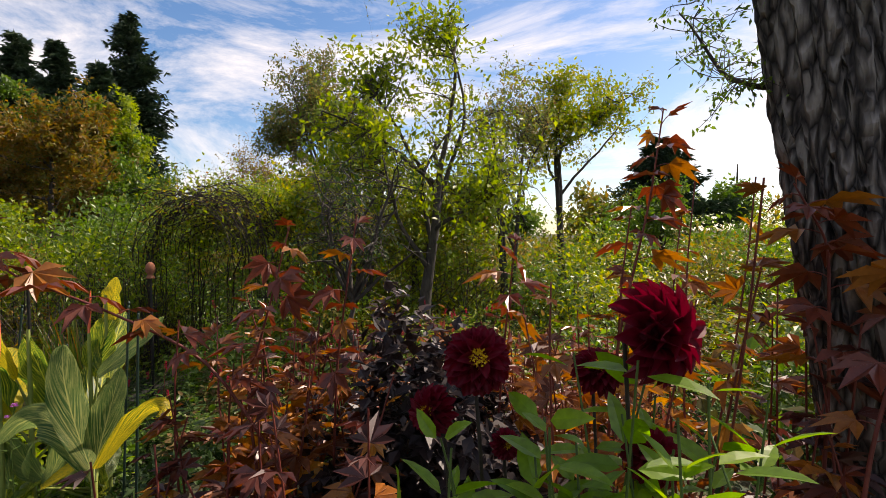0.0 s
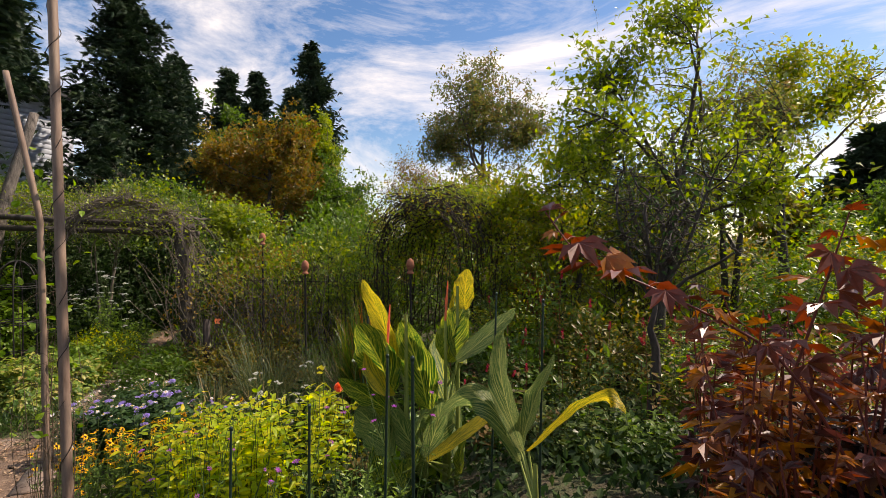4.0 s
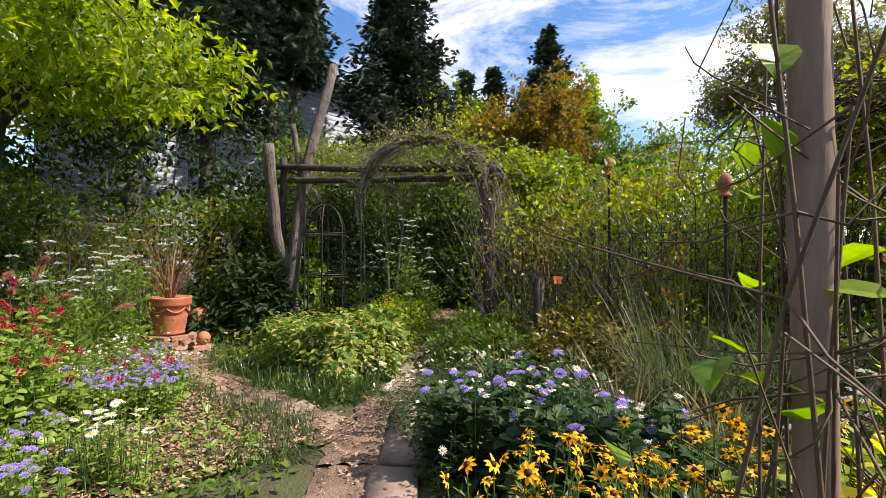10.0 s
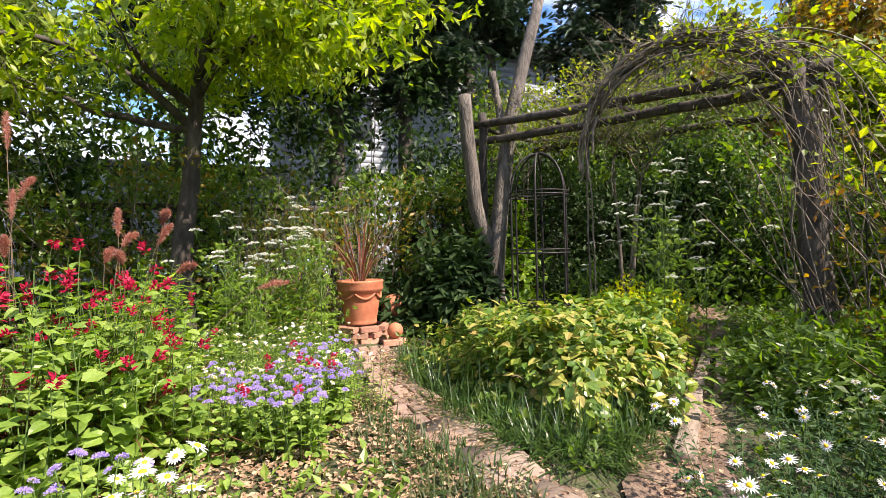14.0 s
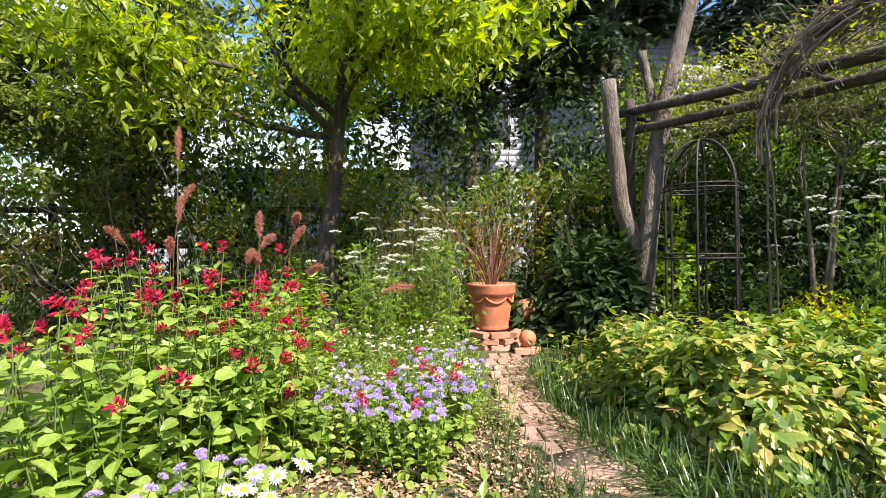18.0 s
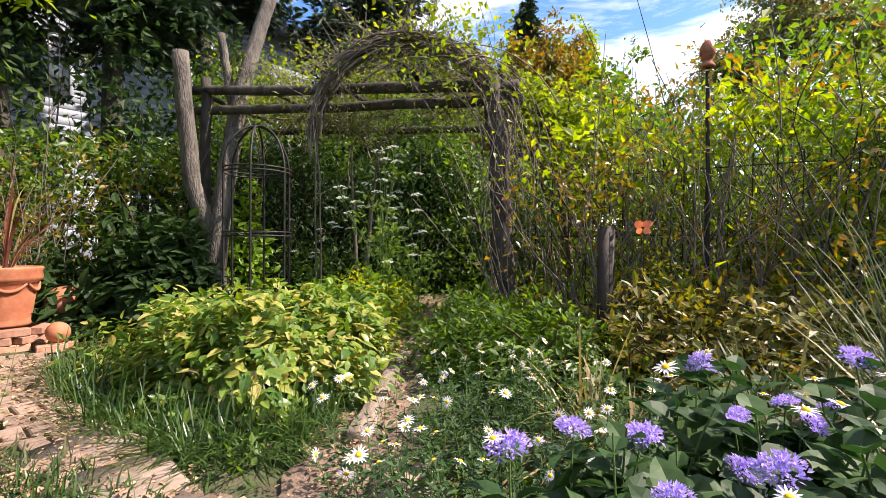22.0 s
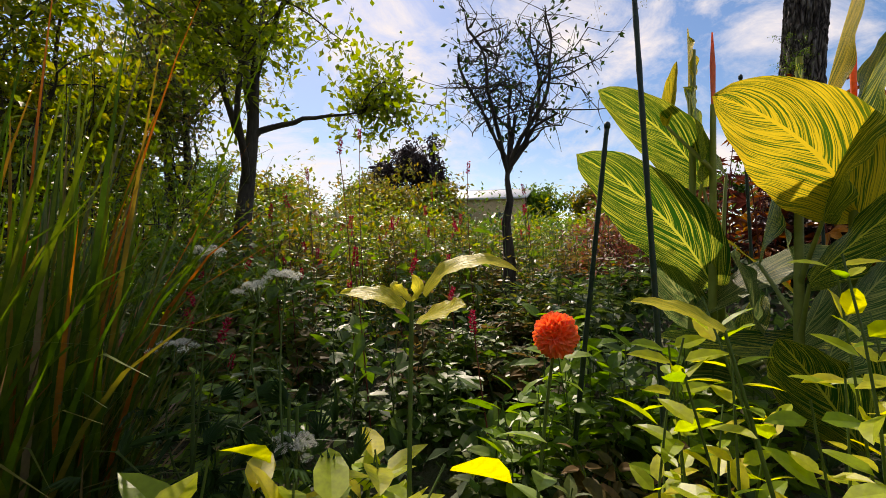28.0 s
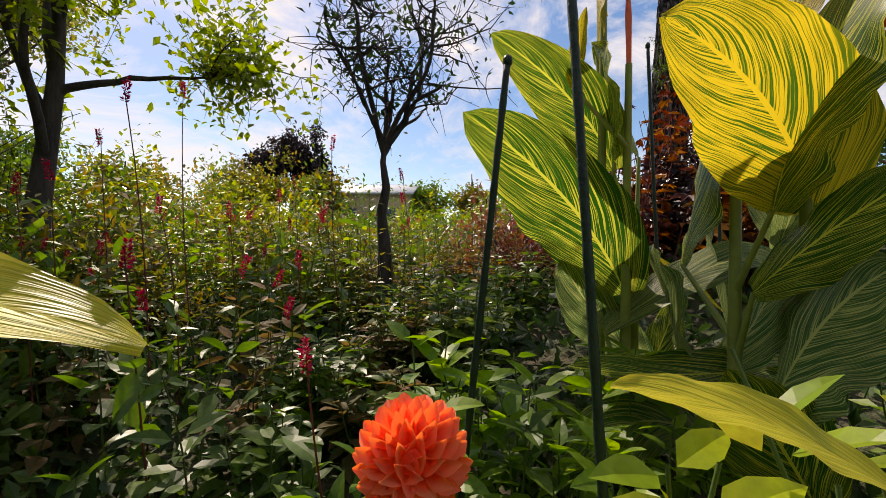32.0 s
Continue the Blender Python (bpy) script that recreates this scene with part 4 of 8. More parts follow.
def low_cover(name, label, n, box, size, height, material, clear=0.05, slim=0.55, outline=LEAF2, bare=None):
    """Countless low leaves on the beds."""
    x, y = scatter(n, *box, clear)
    if bare:
        ok = ~((x > bare[0]) & (x < bare[1]) & (y > bare[2]) & (y < bare[3]))
        x, y = x[ok], y[ok]
    m = len(x)
    lump = 0.5 + 0.5 * np.sin(x * 2.7 + 1.3 * np.sin(y * 1.9)) * np.sin(y * 3.1 + x)
    z = ground(x, y) + RNG.random(m) ** 1.2 * height * (0.35 + 0.9 * lump)
    s = size * RNG.uniform(0.6, 1.4, m)
    g = Geo()
    leaves(g, outline, np.stack([x, y, z], -1), ways(m, 0.15), ways(m, 1.5), s, s * slim)
    return solo(name, g, material, label, "undergrowth", kind="stuff", shade=False)


low_cover("undergrowth", "low mixed green weeds covering the beds", 26000, (-13.5, -5.2, 0.2, 9.5), 0.06, 0.16, LEAF_MID, 0.08, bare=(-10.0, -7.55, 1.75, 3.45))
low_cover("undergrowth", "low dark green weeds between the flowers", 26000, (-5.4, 3.0, 0.3, 8.0), 0.075, 0.28, LEAF_DARK, 0.1)
low_cover("undergrowth", "rough green growth far along the garden", 26000, (-14.0, 9.0, 7.5, 22.0), 0.12, 0.5, LEAF_MID, 0.1)
low_cover("undergrowth", "rough green growth east of the beds", 13000, (1.5, 16.0, 1.5, 18.0), 0.12, 0.95, LEAF_BROWN, 0.1)
low_cover("undergrowth", "green weedy growth east of the beds", 9000, (1.5, 16.0, 1.5, 18.0), 0.12, 1.0, LEAF_MID, 0.1)
low_cover("undergrowth", "rough field growth towards the distant houses", 24000, (8.0, 46.0, 0.0, 34.0), 0.3, 1.3, LEAF_MID, 0.1)
low_cover("undergrowth", "rough growth beyond the northern shrubs", 16000, (-22.0, 12.0, 20.0, 36.0), 0.3, 1.4, LEAF_OLIVE, 0.1)


# ---- tall background: conifers, trees, house ----
conifer("fir_tree", "tall dark fir tree behind the pergola", (-16.4, 12.4), 11.5, 3.3, needles=20000, needle=0.26, bark=BARK_GREY)
conifer("fir_tree", "tall dark fir with a bare trunk beside the house", (-15.6, 7.4), 11.0, 2.3, needles=9000, needle=0.26, skirt=0.56, bark=BARK_DARK)
conifer("fir_tree", "narrow dark fir before the house", (-17.4, 9.1), 11.0, 1.9, needles=8000, needle=0.26, skirt=0.6, bark=BARK_DARK)
conifer("fir_tree", "tall dark fir with a bare trunk behind the hedge", (-15.7, 5.9), 10.5, 2.3, needles=9500, needle=0.26, skirt=0.44, bark=BARK_DARK)
conifer("fir_tree", "tall dark fir with a bare trunk behind the pot", (-15.5, 4.4), 10.0, 2.3, needles=9000, needle=0.26, skirt=0.42, bark=BARK_DARK)
conifer("fir_tree", "tall dark fir with bare lower trunk", (-16.8, 1.6), 10.0, 2.2, needles=8000, needle=0.26, skirt=0.42, bark=BARK_DARK)
conifer("fir_tree", "distant dark fir with ragged top", (-20.6, 31.0), 16.6, 3.4, needles=16000, needle=0.42)
conifer("fir_tree", "distant dark green fir on the skyline", (-24.5, 30.0), 14.5, 3.2, needles=14000, needle=0.42)
conifer("fir_tree", "distant dark green fir on the skyline", (-28.0, 31.0), 15.5, 3.4, needles=14000, needle=0.42)
conifer("fir_tree", "distant dark green fir on the skyline", (-17.5, 24.0), 11.0, 2.8, needles=12000, needle=0.4)
conifer("fir_tree", "distant dark green fir on the skyline", (-22.0, 20.0), 12.0, 3.0, needles=14000, needle=0.4)
conifer("pine_tree", "lone broad blue-green pine in the distance", (14.2, 30.5), 7.3, 5.2, needles=10000, needle=0.46, skirt=0.16)

tree("leafy_tree", "broad tree with bright yellow-green leaves over the beds", (-12.6, 1.9), 5.4, 0.14, [(0.5, 0.3, 3.7, 1.7, 1.5, 0.8), (1.7, 1.2, 3.4, 1.4, 1.2, 0.6), (1.0, -1.6, 3.1, 1.5, 1.4, 0.8), (-0.6, 1.8, 4.2, 1.5, 1.6, 0.9), (2.5, 0.2, 3.7, 1.2, 1.2, 0.5), (0.2, 0, 5.2, 1.8, 1.8, 0.8), (1.2, 2.2, 3.9, 1.1, 1.0, 0.6)], 130, 14000, 0.14, BARK_DARK, LEAF_CANOPY, lean=(0.3, 0.5), low=0.62, twig_len=0.6, slim=0.42, droop=0.6, mains=9)
tree("leafy_tree", "slim tree with drooping green leaves over the south bed", (-9.6, -0.6), 4.2, 0.1, [(0.2, 0.4, 3.8, 1.6, 1.6, 1.0), (0.6, 0.9, 3.1, 1.0, 1.0, 0.6)], 60, 8000, 0.085, BARK_DARK, LEAF_LIME, low=0.5, slim=0.42)
tree("autumn_tree", "brown-tinged tree behind the arch", (-12.7, 15.2), 6.2, 0.16, [(0, 0, 5.4, 2.4, 2.2, 2.0), (0.9, 0.6, 6.6, 1.5, 1.4, 1.1), (2.0, -0.6, 4.0, 1.6, 1.6, 1.5), (-1.5, 0, 4.2, 1.8, 1.6, 1.6), (-2.6, 0.4, 5.4, 1.6, 1.5, 1.3)], 130, 22000, 0.15, BARK_DARK, LEAF_AUTUMN, low=0.25)
tree("autumn_tree", "yellow-brown tree among the firs", (-16.5, 17.5), 5.6, 0.16, [(0, 0, 5.2, 2.6, 2.6, 2.2), (1, -1, 3.4, 2, 2, 1.6)], 100, 15000, 0.16, BARK_DARK, LEAF_OLIVE)
tree("leafy_tree", "dense green tree behind the arch", (-9.6, 14.8), 4.4, 0.16, [(0, 0, 3.6, 2.0, 2.0, 2.2), (0.6, -0.8, 2.4, 1.8, 1.8, 1.6)], 110, 20000, 0.13, BARK_DARK, LEAF_MID)
tree("ivy_clad_tree", "ivy-clad tree rising among the brown trees", (-11.9, 17.2), 7.0, 0.18, [(0, 0, 6.2, 1.2, 1.2, 1.6), (0.3, 0, 4.2, 1.5, 1.5, 2.0)], 100, 18000, 0.15, BARK_DARK, LEAF_LIME)
tree("leafy_tree", "deep green tree filling the gap below the firs", (-16.0, 21.0), 7.5, 0.2, [(0, 0, 6.0, 3.2, 3.2, 3.0), (1.5, 0, 3.5, 2.6, 2.6, 2.2)], 110, 17000, 0.22, BARK_DARK, LEAF_DARK)
tree("leafy_tree", "olive green tree filling the gap below the firs", (-20.5, 24.0), 9.0, 0.22, [(0, 0, 7.0, 3.8, 3.8, 4.0)], 100, 15000, 0.26, BARK_DARK, LEAF_MID)
tree("leafy_tree", "olive tree beyond the rose tunnel", (-6.0, 20.0), 5.2, 0.16, [(0, 0, 3.8, 2.6, 2.6, 2.2), (2.0, 0.6, 3.2, 2.2, 2.2, 1.7)], 110, 16000, 0.16, BARK_DARK, LEAF_OLIVE)
tree("airy_tree", "tall airy tree with small grey-green leaves", (-6.2, 24.0), 10.0, 0.22, [(0, 0, 9.4, 2.8, 2.8, 2.6), (-2.2, 1, 7.6, 2.2, 2.0, 2.0), (2.4, 0, 7.8, 2.2, 2, 2.0)], 150, 22000, 0.18, BARK_GREY, LEAF_AIRY, low=0.3, twig_len=0.9, mains=9)
tree("airy_tree", "slender tree with sparse yellowing leaves", (3.3, 12.5), 5.4, 0.12, [(0, 0, 5.2, 1.6, 1.5, 1.5), (1.1, 0.3, 5.4, 1.5, 1.3, 1.1), (-0.8, 0, 4.6, 1.3, 1.1, 1.1)], 90, 8500, 0.12, BARK_DARK, LEAF_GOLD, low=0.45, multi=2)
tree("airy_tree", "sparse tree with yellow-green leaves among the shrubs", (-1.7, 9.2), 3.6, 0.07, [(0, 0, 2.3, 1.5, 1.4, 1.1), (0.2, -0.3, 3.6, 1.2, 1.1, 0.9), (-0.9, 0.2, 2.9, 0.9, 0.9, 0.8)], 90, 7500, 0.11, BARK_DARK, LEAF_GOLD, low=0.2, multi=3)
tree("airy_tree", "thin purple-tinged tree against the sky", (1.4, 10.2), 4.6, 0.08, [(0, 0, 4.4, 1.3, 1.2, 1.4), (-0.5, 0, 3.0, 1.1, 1.1, 1.0)], 80, 8000, 0.085, BARK_DARK, LEAF_AIRY, low=0.3, multi=3)
tree("leafy_tree", "bushy yellow-green fruit tree in the middle of the garden", (-0.6, 10.4), 3.0, 0.1, [(0, 0, 2.4, 1.7, 1.6, 1.2), (-1.3, 0.4, 2.2, 1.2, 1.2, 1.0), (1.0, 0.2, 2.9, 1.1, 1.1, 0.9)], 110, 8500, 0.11, BARK_DARK, LEAF_GOLD, low=0.25, multi=2)
tree("leafy_tree", "bushy green tree beside the rose tunnel", (-4.6, 13.6), 4.0, 0.12, [(-0.6, 0, 3.2, 1.8, 1.6, 1.1), (-2.0, 0.4, 2.6, 1.5, 1.5, 1.3), (2.0, 0.6, 2.5, 1.2, 1.2, 1.2)], 80, 6500, 0.12, BARK_DARK, LEAF_LIME, low=0.2, multi=2)
tree("leafy_tree", "rounded green tree in the eastern garden", (7.5, 16.0), 3.2, 0.12, [(0, 0, 2.4, 2.0, 2.0, 1.4)], 70, 8000, 0.13, BARK_DARK, LEAF_MID, low=0.25)
tree("leafy_tree", "rounded olive tree in the eastern garden", (12.0, 12.0), 3.0, 0.12, [(0, 0, 2.3, 2.2, 2.2, 1.3)], 70, 8000, 0.14, BARK_DARK, LEAF_OLIVE, low=0.25)
tree("purple_tree", "large distant purple-leaved tree", (35.0, 20.0), 6.0, 0.4, [(0, 0, 6.8, 3.4, 3.4, 2.4), (0, 2.4, 5.4, 3, 3, 2), (0, -2, 5.2, 2.6, 2.6, 2)], 110, 18000, 0.34, BARK_DARK, LEAF_PLUM, twig_len=1.0)
tree("autumn_tree", "bare pinkish tree in the distance", (-12.0, 30.0), 6.5, 0.2, [(0, 0, 6.0, 2.6, 2.6, 2.6)], 110, 3000, 0.16, BARK_GREY, LEAF_AUTUMN, twig_len=1.2)
for k in range(26):
    a = radians(-60 + k * 7.5)
    r = 38 + 9 * math.sin(k * 2.3)
    tree("distant_tree", "distant rounded tree along the skyline", (math.sin(a) * r + 2, math.cos(a) * r), 4.4 + 1.6 * math.sin(k * 1.7), 0.2, [(0, 0, 2.6, 2.6, 2.6, 1.9)], 40, 2600, 0.4, BARK_DARK, [LEAF_MID, LEAF_OLIVE, LEAF_AIRY][k % 3], twig_len=1.0, group="distant trees")
tree("evergreen_tree", "dense glossy dark evergreen beside the fence", (-13.5, -0.7), 4.6, 0.12, [(0, 0, 3.0, 1.7, 1.7, 1.9), (0.6, 0.9, 4.0, 1.3, 1.3, 1.0), (0.5, -1.6, 3.4, 1.5, 1.5, 1.6)], 130, 26000, 0.12, BARK_DARK, LEAF_IVY, low=0.2, slim=0.45)
for k, (x, y, h, c, m) in enumerate(((4.0, 4.6, 1.3, 3200, LEAF_GOLD), (2.6, 6.6, 1.5, 3200, LEAF_GOLD), (5.2, 6.8, 1.9, 3600, LEAF_MID), (7.5, 9.5, 2.2, 3600, LEAF_GOLD), (3.0, 9.6, 2.0, 3600, LEAF_GOLD), (-0.4, 10.6, 2.6, 4200, LEAF_GOLD), (-3.2, 14.0, 3.4, 4200, LEAF_MID), (0.5, 13.0, 3.0, 4200, LEAF_OLIVE), (9.5, 12.0, 2.4, 3600, LEAF_MID), (8.0, 3.5, 1.5, 3000, LEAF_GOLD))):
    mound("garden_shrub", "yellowing leafy shrub in the middle distance", (x, y), (1.2 + 0.1 * k, 1.1), h, c, 0.09 + 0.006 * k, m, 0.5, core=0.3, group="middle shrubs", bumps=0.35)


# ---- old trunk beside the start, with plated bark ----
def bark_trunk(base, height, r0, r1, lean):
    z0 = float(ground(*base))
    root = thing("old_tree", "massive old tree with deeply furrowed grey-brown bark", "tree", (*base, z0 - 0.1))
    sides, rows = 96, 150
    th = np.arange(sides) * 2 * math.pi / sides
    u = np.linspace(0, 1, rows)
    T, U = np.meshgrid(th, u)
    zz = U * height
    plate = np.abs(np.sin(T * 10 + 0.8 * np.sin(zz * 5 + T * 3) + 0.55 * np.sin(zz * 11.3 + T * 7) + 0.3 * np.sin(zz * 23 + T * 4))) ** 0.55
    cross = 0.72 + 0.28 * np.abs(np.sin(zz * 5.5 + 2.6 * np.sin(T * 9) + 1.3 * np.sin(zz * 3 + T * 5))) ** 0.3
    rad = (r0 + (r1 - r0) * U + 0.12 * np.exp(-U * 14)) * (0.78 + 0.22 * plate * cross) * 1.0 + RNG.normal(size=T.shape) * 0.004
    v = np.stack([rad * np.cos(T) + lean[0] * U, rad * np.sin(T) + lean[1] * U, zz], -1)
    g = Geo()
    i, j = np.meshgrid(np.arange(rows - 1), np.arange(sides), indexing="ij")
    g.add(v, np.stack([i * sides + j, i * sides + (j + 1) % sides, (i + 1) * sides + (j + 1) % sides, (i + 1) * sides + j], -1).reshape(-1, 4))
    part("trunk", g, BARK_OLD, root, shade=False)
    n = 60
    tip = np.stack([lean[0] + RNG.normal(size=n) * 2.2, lean[1] + 0.6 + RNG.normal(size=n) * 2.2, RNG.uniform(height * 0.92, height * 1.3, n)], -1)
    p0 = np.stack([np.full(n, lean[0]) * 0.9, np.full(n, lean[1]) * 0.9, RNG.uniform(height * 0.75, height * 0.98, n)], -1)
    b = Geo()
    near = np.array([(1.31, 1.77, 2.99), (1.16, 1.77, 2.99), (1.08, 1.80, 3.03), (1.02, 1.82, 3.17), (0.97, 1.87, 3.34)]) - np.array([*base, z0 - 0.1])
    u5 = np.linspace(0, 1, 12)
    arm = np.stack([np.interp(u5, np.linspace(0, 1, 5), near[:, i]) for i in range(3)], -1)
    tubes(b, crook(arm[None], 0.03), taper(1, 12, 0.014, 0.003), 5)
    lines = bends(p0, tip, RNG.normal(size=(n, 3)) * 0.4, 8)
    tubes(b, lines, taper(n, 8, 0.05, 0.008), 5)
    own = np.repeat(np.arange(n), 9)
    at = lines[own, RNG.integers(2, 8, len(own))]
    hang = at + RNG.normal(size=at.shape) * 0.3 + np.array([0, 0, -0.45]) * RNG.random((len(at), 1))
    tw = bends(at, hang, RNG.normal(size=at.shape) * 0.1, 5)
    at = arm[RNG.integers(3, 12, 60)]
    small = bends(at, at + ways(60, -0.1) * RNG.uniform(0.05, 0.24, (60, 1)), RNG.normal(size=at.shape) * 0.04, 5)
    tw = np.concatenate([tw, small])
    tubes(b, tw, taper(len(tw), 5, 0.0024, 0.001), 3)
    fine = Geo()
    m = 520
    o = RNG.integers(0, 60, m)
    leaves(fine, LEAF2, small[o, RNG.integers(2, 5, m)] + RNG.normal(size=(m, 3)) * 0.015, ways(m, -0.6), ways(m, 1), 0.026, 0.011)
    tagged(part("leafy_spray", fine, LEAF_MID, root, shade=False), kind="stuff")
    tw = tw[:-60]
    tagged(part("branchwork", b, BARK_DARK, root), kind="stuff")
    lf = Geo()
    m = 5500
    o = RNG.integers(0, len(tw), m)
    leaves(lf, LEAF2, tw[o, RNG.integers(1, 5, m)] + RNG.normal(size=(m, 3)) * 0.08, ways(m, -0.6), ways(m, 1), 0.06, 0.018)
    part("crown", lf, LEAF_OLIVE, root, shade=False)


BARK_OLD = bark_mat("bark_furrowed")
bark_trunk((1.78, 1.62), 5.6, 0.24, 0.16, (-1.06, 0.05))

PAINT = solid_mat("car_paint", [(0.35, 0.5, 0.62), (0.4, 0.55, 0.66)], scale=1, rough=0.25, bump=0, spec=0.6)
# ---- house beyond the hedge ----
house = thing("house", "white clapboard house with a beige upper wall behind firs", "house", (-19.6, 3.5, 0))
hw = part("wall", block(0.3, 9.4, 7.8, 0.01), SIDING, house)
hw.location = (0, 4.7, 0)
lw = part("low_wall", block(0.3, 7.2, 3.1, 0.01), SIDING, house)
lw.location = (-0.05, -3.6, 0)
for k in range(38):
    b = part("siding_board", block(0.03, 9.3, 0.16, 0.004), SIDING, house)
    b.matrix_basis = pose(0.17, 4.7, 0.9 + k * 0.18, 0, 4, 0)
for k in range(11):
    b = part("siding_board", block(0.03, 7.1, 0.16, 0.004), SIDING, house)
    b.matrix_basis = pose(0.12, -3.6, 0.9 + k * 0.18, 0, 4, 0)
up = part("upper_wall", block(0.34, 1.2, 1.6, 0.01), STUCCO, house, "beige stucco wall")
up.location = (0.5, 5.05, 6.2)
side = part("side_wall", block(6.0, 0.3, 7.4, 0.01), SIDING, house)
side.location = (-3.1, 9.2, 0)
rf = part("roof", block(7.0, 10.0, 0.3, 0.03), ROOFING, house)
rf.matrix_basis = pose(-2.6, 4.7, 8.1, 0, 12, 0)
lr = part("low_roof", block(5.0, 7.4, 0.2, 0.03), ROOFING, house)
lr.matrix_basis = pose(-2.2, -3.6, 3.3, 0, 4, 0)
for k, (y, z) in enumerate(((-4.5, 1.2), (-1.5, 1.2), (2.2, 4.2))):
    w = part("window", block(0.08, 1.1, 1.3, 0.01), GLASS, house, "dark window glass")
    w.location = (0.2, y, z)
    for dy in (-0.58, 0.58):
        fr = part("frame", block(0.1, 0.07, 1.4, 0.008), SIDING, w)
        fr.location = (0.02, dy, -0.05)
far_house = thing("house", "low distant house with a pale metal roof", "house", (34.0, 13.8, float(ground(34, 13))))
part("wall", block(6, 9, 3.0, 0.02), STUCCO, far_house)
for s in (-1, 1):
    r = part("roof", block(3.6, 9.8, 0.16, 0.02), PALE_ROOF, far_house)
    r.matrix_basis = pose(s * 1.6, 0, 3.3, 0, s * 17, 0)
for y in (-3, 0, 3):
    w = part("window", block(0.06, 1.0, 0.9, 0.01), GLASS, far_house)
    w.location = (-3.03, y, 0.9)


# ---- hedge, fence and vines in the west ----
def hedge(name, label, a, b, thick, height, count, size, foliage, holes=0.35, base=0.0, stems=60, stem_mat=None, sway=1.0):
    """A hanging mass of leaves on twigs between two feet, with gaps."""
    ax, ay, bx, by = *a, *b
    mid = ((ax + bx) / 2, (ay + by) / 2)
    root = thing(name, label, "hedge", (*mid, float(ground(*mid)) - 0.03))
    L = math.hypot(bx - ax, by - ay)
    d = np.array([(bx - ax) / L, (by - ay) / L])
    n = np.array([-d[1], d[0]])
    tufts = max(8, count // 26)
    s, h, t = RNG.uniform(-L / 2, L / 2, tufts), RNG.random(tufts), RNG.normal(size=tufts) * thick / 2
    own = RNG.integers(0, tufts, count)
    s, h, t = s[own] + RNG.normal(size=count) * 1.9 * size, np.clip(h[own] + RNG.normal(size=count) * 1.6 * size / height, 0, 1.2), t[own] + RNG.normal(size=count) * 1.9 * size
    hole = np.sin(s * 2.3 + 1.7 * np.sin(h * height * 1.9)) * np.sin(h * height * 2.6 + s * 0.9)
    top = 1 + 0.18 * np.sin(s * 1.7) + 0.1 * np.sin(s * 4.3)
    ok = (hole > -1 + holes * 2 * RNG.random(count)) & (h < top)
    s, h, t = s[ok], h[ok], t[ok]
    pos = np.stack([d[0] * s + n[0] * t, d[1] * s + n[1] * t, base + h * (height - base)], -1)
    m = len(s)
    z = size * RNG.uniform(0.75, 1.55, m)
    g = Geo()
    leaves(g, LEAF2, pos, ways(m, -0.2), ways(m, 1), z, z * 0.5)
    st = Geo()
    q = RNG.uniform(-L / 2, L / 2, stems)
    foot = np.stack([d[0] * q, d[1] * q, 0 * q], -1)
    tip = foot + np.stack([RNG.normal(size=stems) * 1.1 * sway, RNG.normal(size=stems) * 0.8 * sway, height * RNG.uniform(0.6, 1.0, stems)], -1)
    tubes(st, crook(bends(foot, tip, RNG.normal(size=(stems, 3)) * 0.5 * sway, 10), 0.3 * sway), taper(stems, 10, 0.009, 0.0025), 4)
    tagged(part("stemwork", st, stem_mat or STEM_BROWN, root), kind="stuff")
    part("foliage", g, foliage, root, shade=False)
    return root


hedge("hedge", "tall dark tangled hedge along the western fence", (-14.2, -4.5), (-14.0, 6.5), 0.9, 2.4, 20000, 0.1, LEAF_MID, 0.35, stems=90, stem_mat=TWIG_GREY)
hedge("tall_screen", "thick ivy-green screen closing the garden's west side", (-15.9, -4.5), (-15.7, 4.5), 0.8, 4.4, 12000, 0.14, LEAF_MID, 0.45, stems=40, stem_mat=STEM_DARK)
hedge("hedge", "straggly olive vines along the fence", (-13.4, -3.5), (-13.3, 6.0), 0.8, 2.3, 6500, 0.075, LEAF_OLIVE, 0.6, stems=130, stem_mat=TWIG_GREY)
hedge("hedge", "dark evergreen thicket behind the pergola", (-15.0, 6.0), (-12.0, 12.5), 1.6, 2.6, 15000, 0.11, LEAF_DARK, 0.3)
hedge("hedge", "brushy olive thicket north of the pergola", (-12.5, 11.5), (-7.0, 12.5), 1.6, 3.0, 14000, 0.12, LEAF_MID, 0.4, stems=120)
hedge("hedge", "mixed green thicket behind the rose arch", (-7.5, 13.0), (2.0, 14.5), 1.4, 2.6, 11000, 0.14, LEAF_MID, 0.5, stems=80)
hedge("hedge", "dark clipped hedge along the garden's south side", (-14.5, -4.6), (-4.0, -4.4), 1.0, 3.2, 14000, 0.12, LEAF_DARK, 0.2)
hedge("hedge", "dark clipped hedge along the garden's south side", (-4.0, -4.4), (8.0, -4.0), 1.0, 3.0, 12000, 0.12, LEAF_DARK, 0.2)
fence = thing("fence", "dark weathered post-and-rail fence", "fence", (-14.5, 1.0, 0))
for k in range(7):
    p = part("post", block(0.09, 0.09, 1.9, 0.008), STEM_DARK, fence)
    p.location = (0, -5 + k * 1.7, 0)
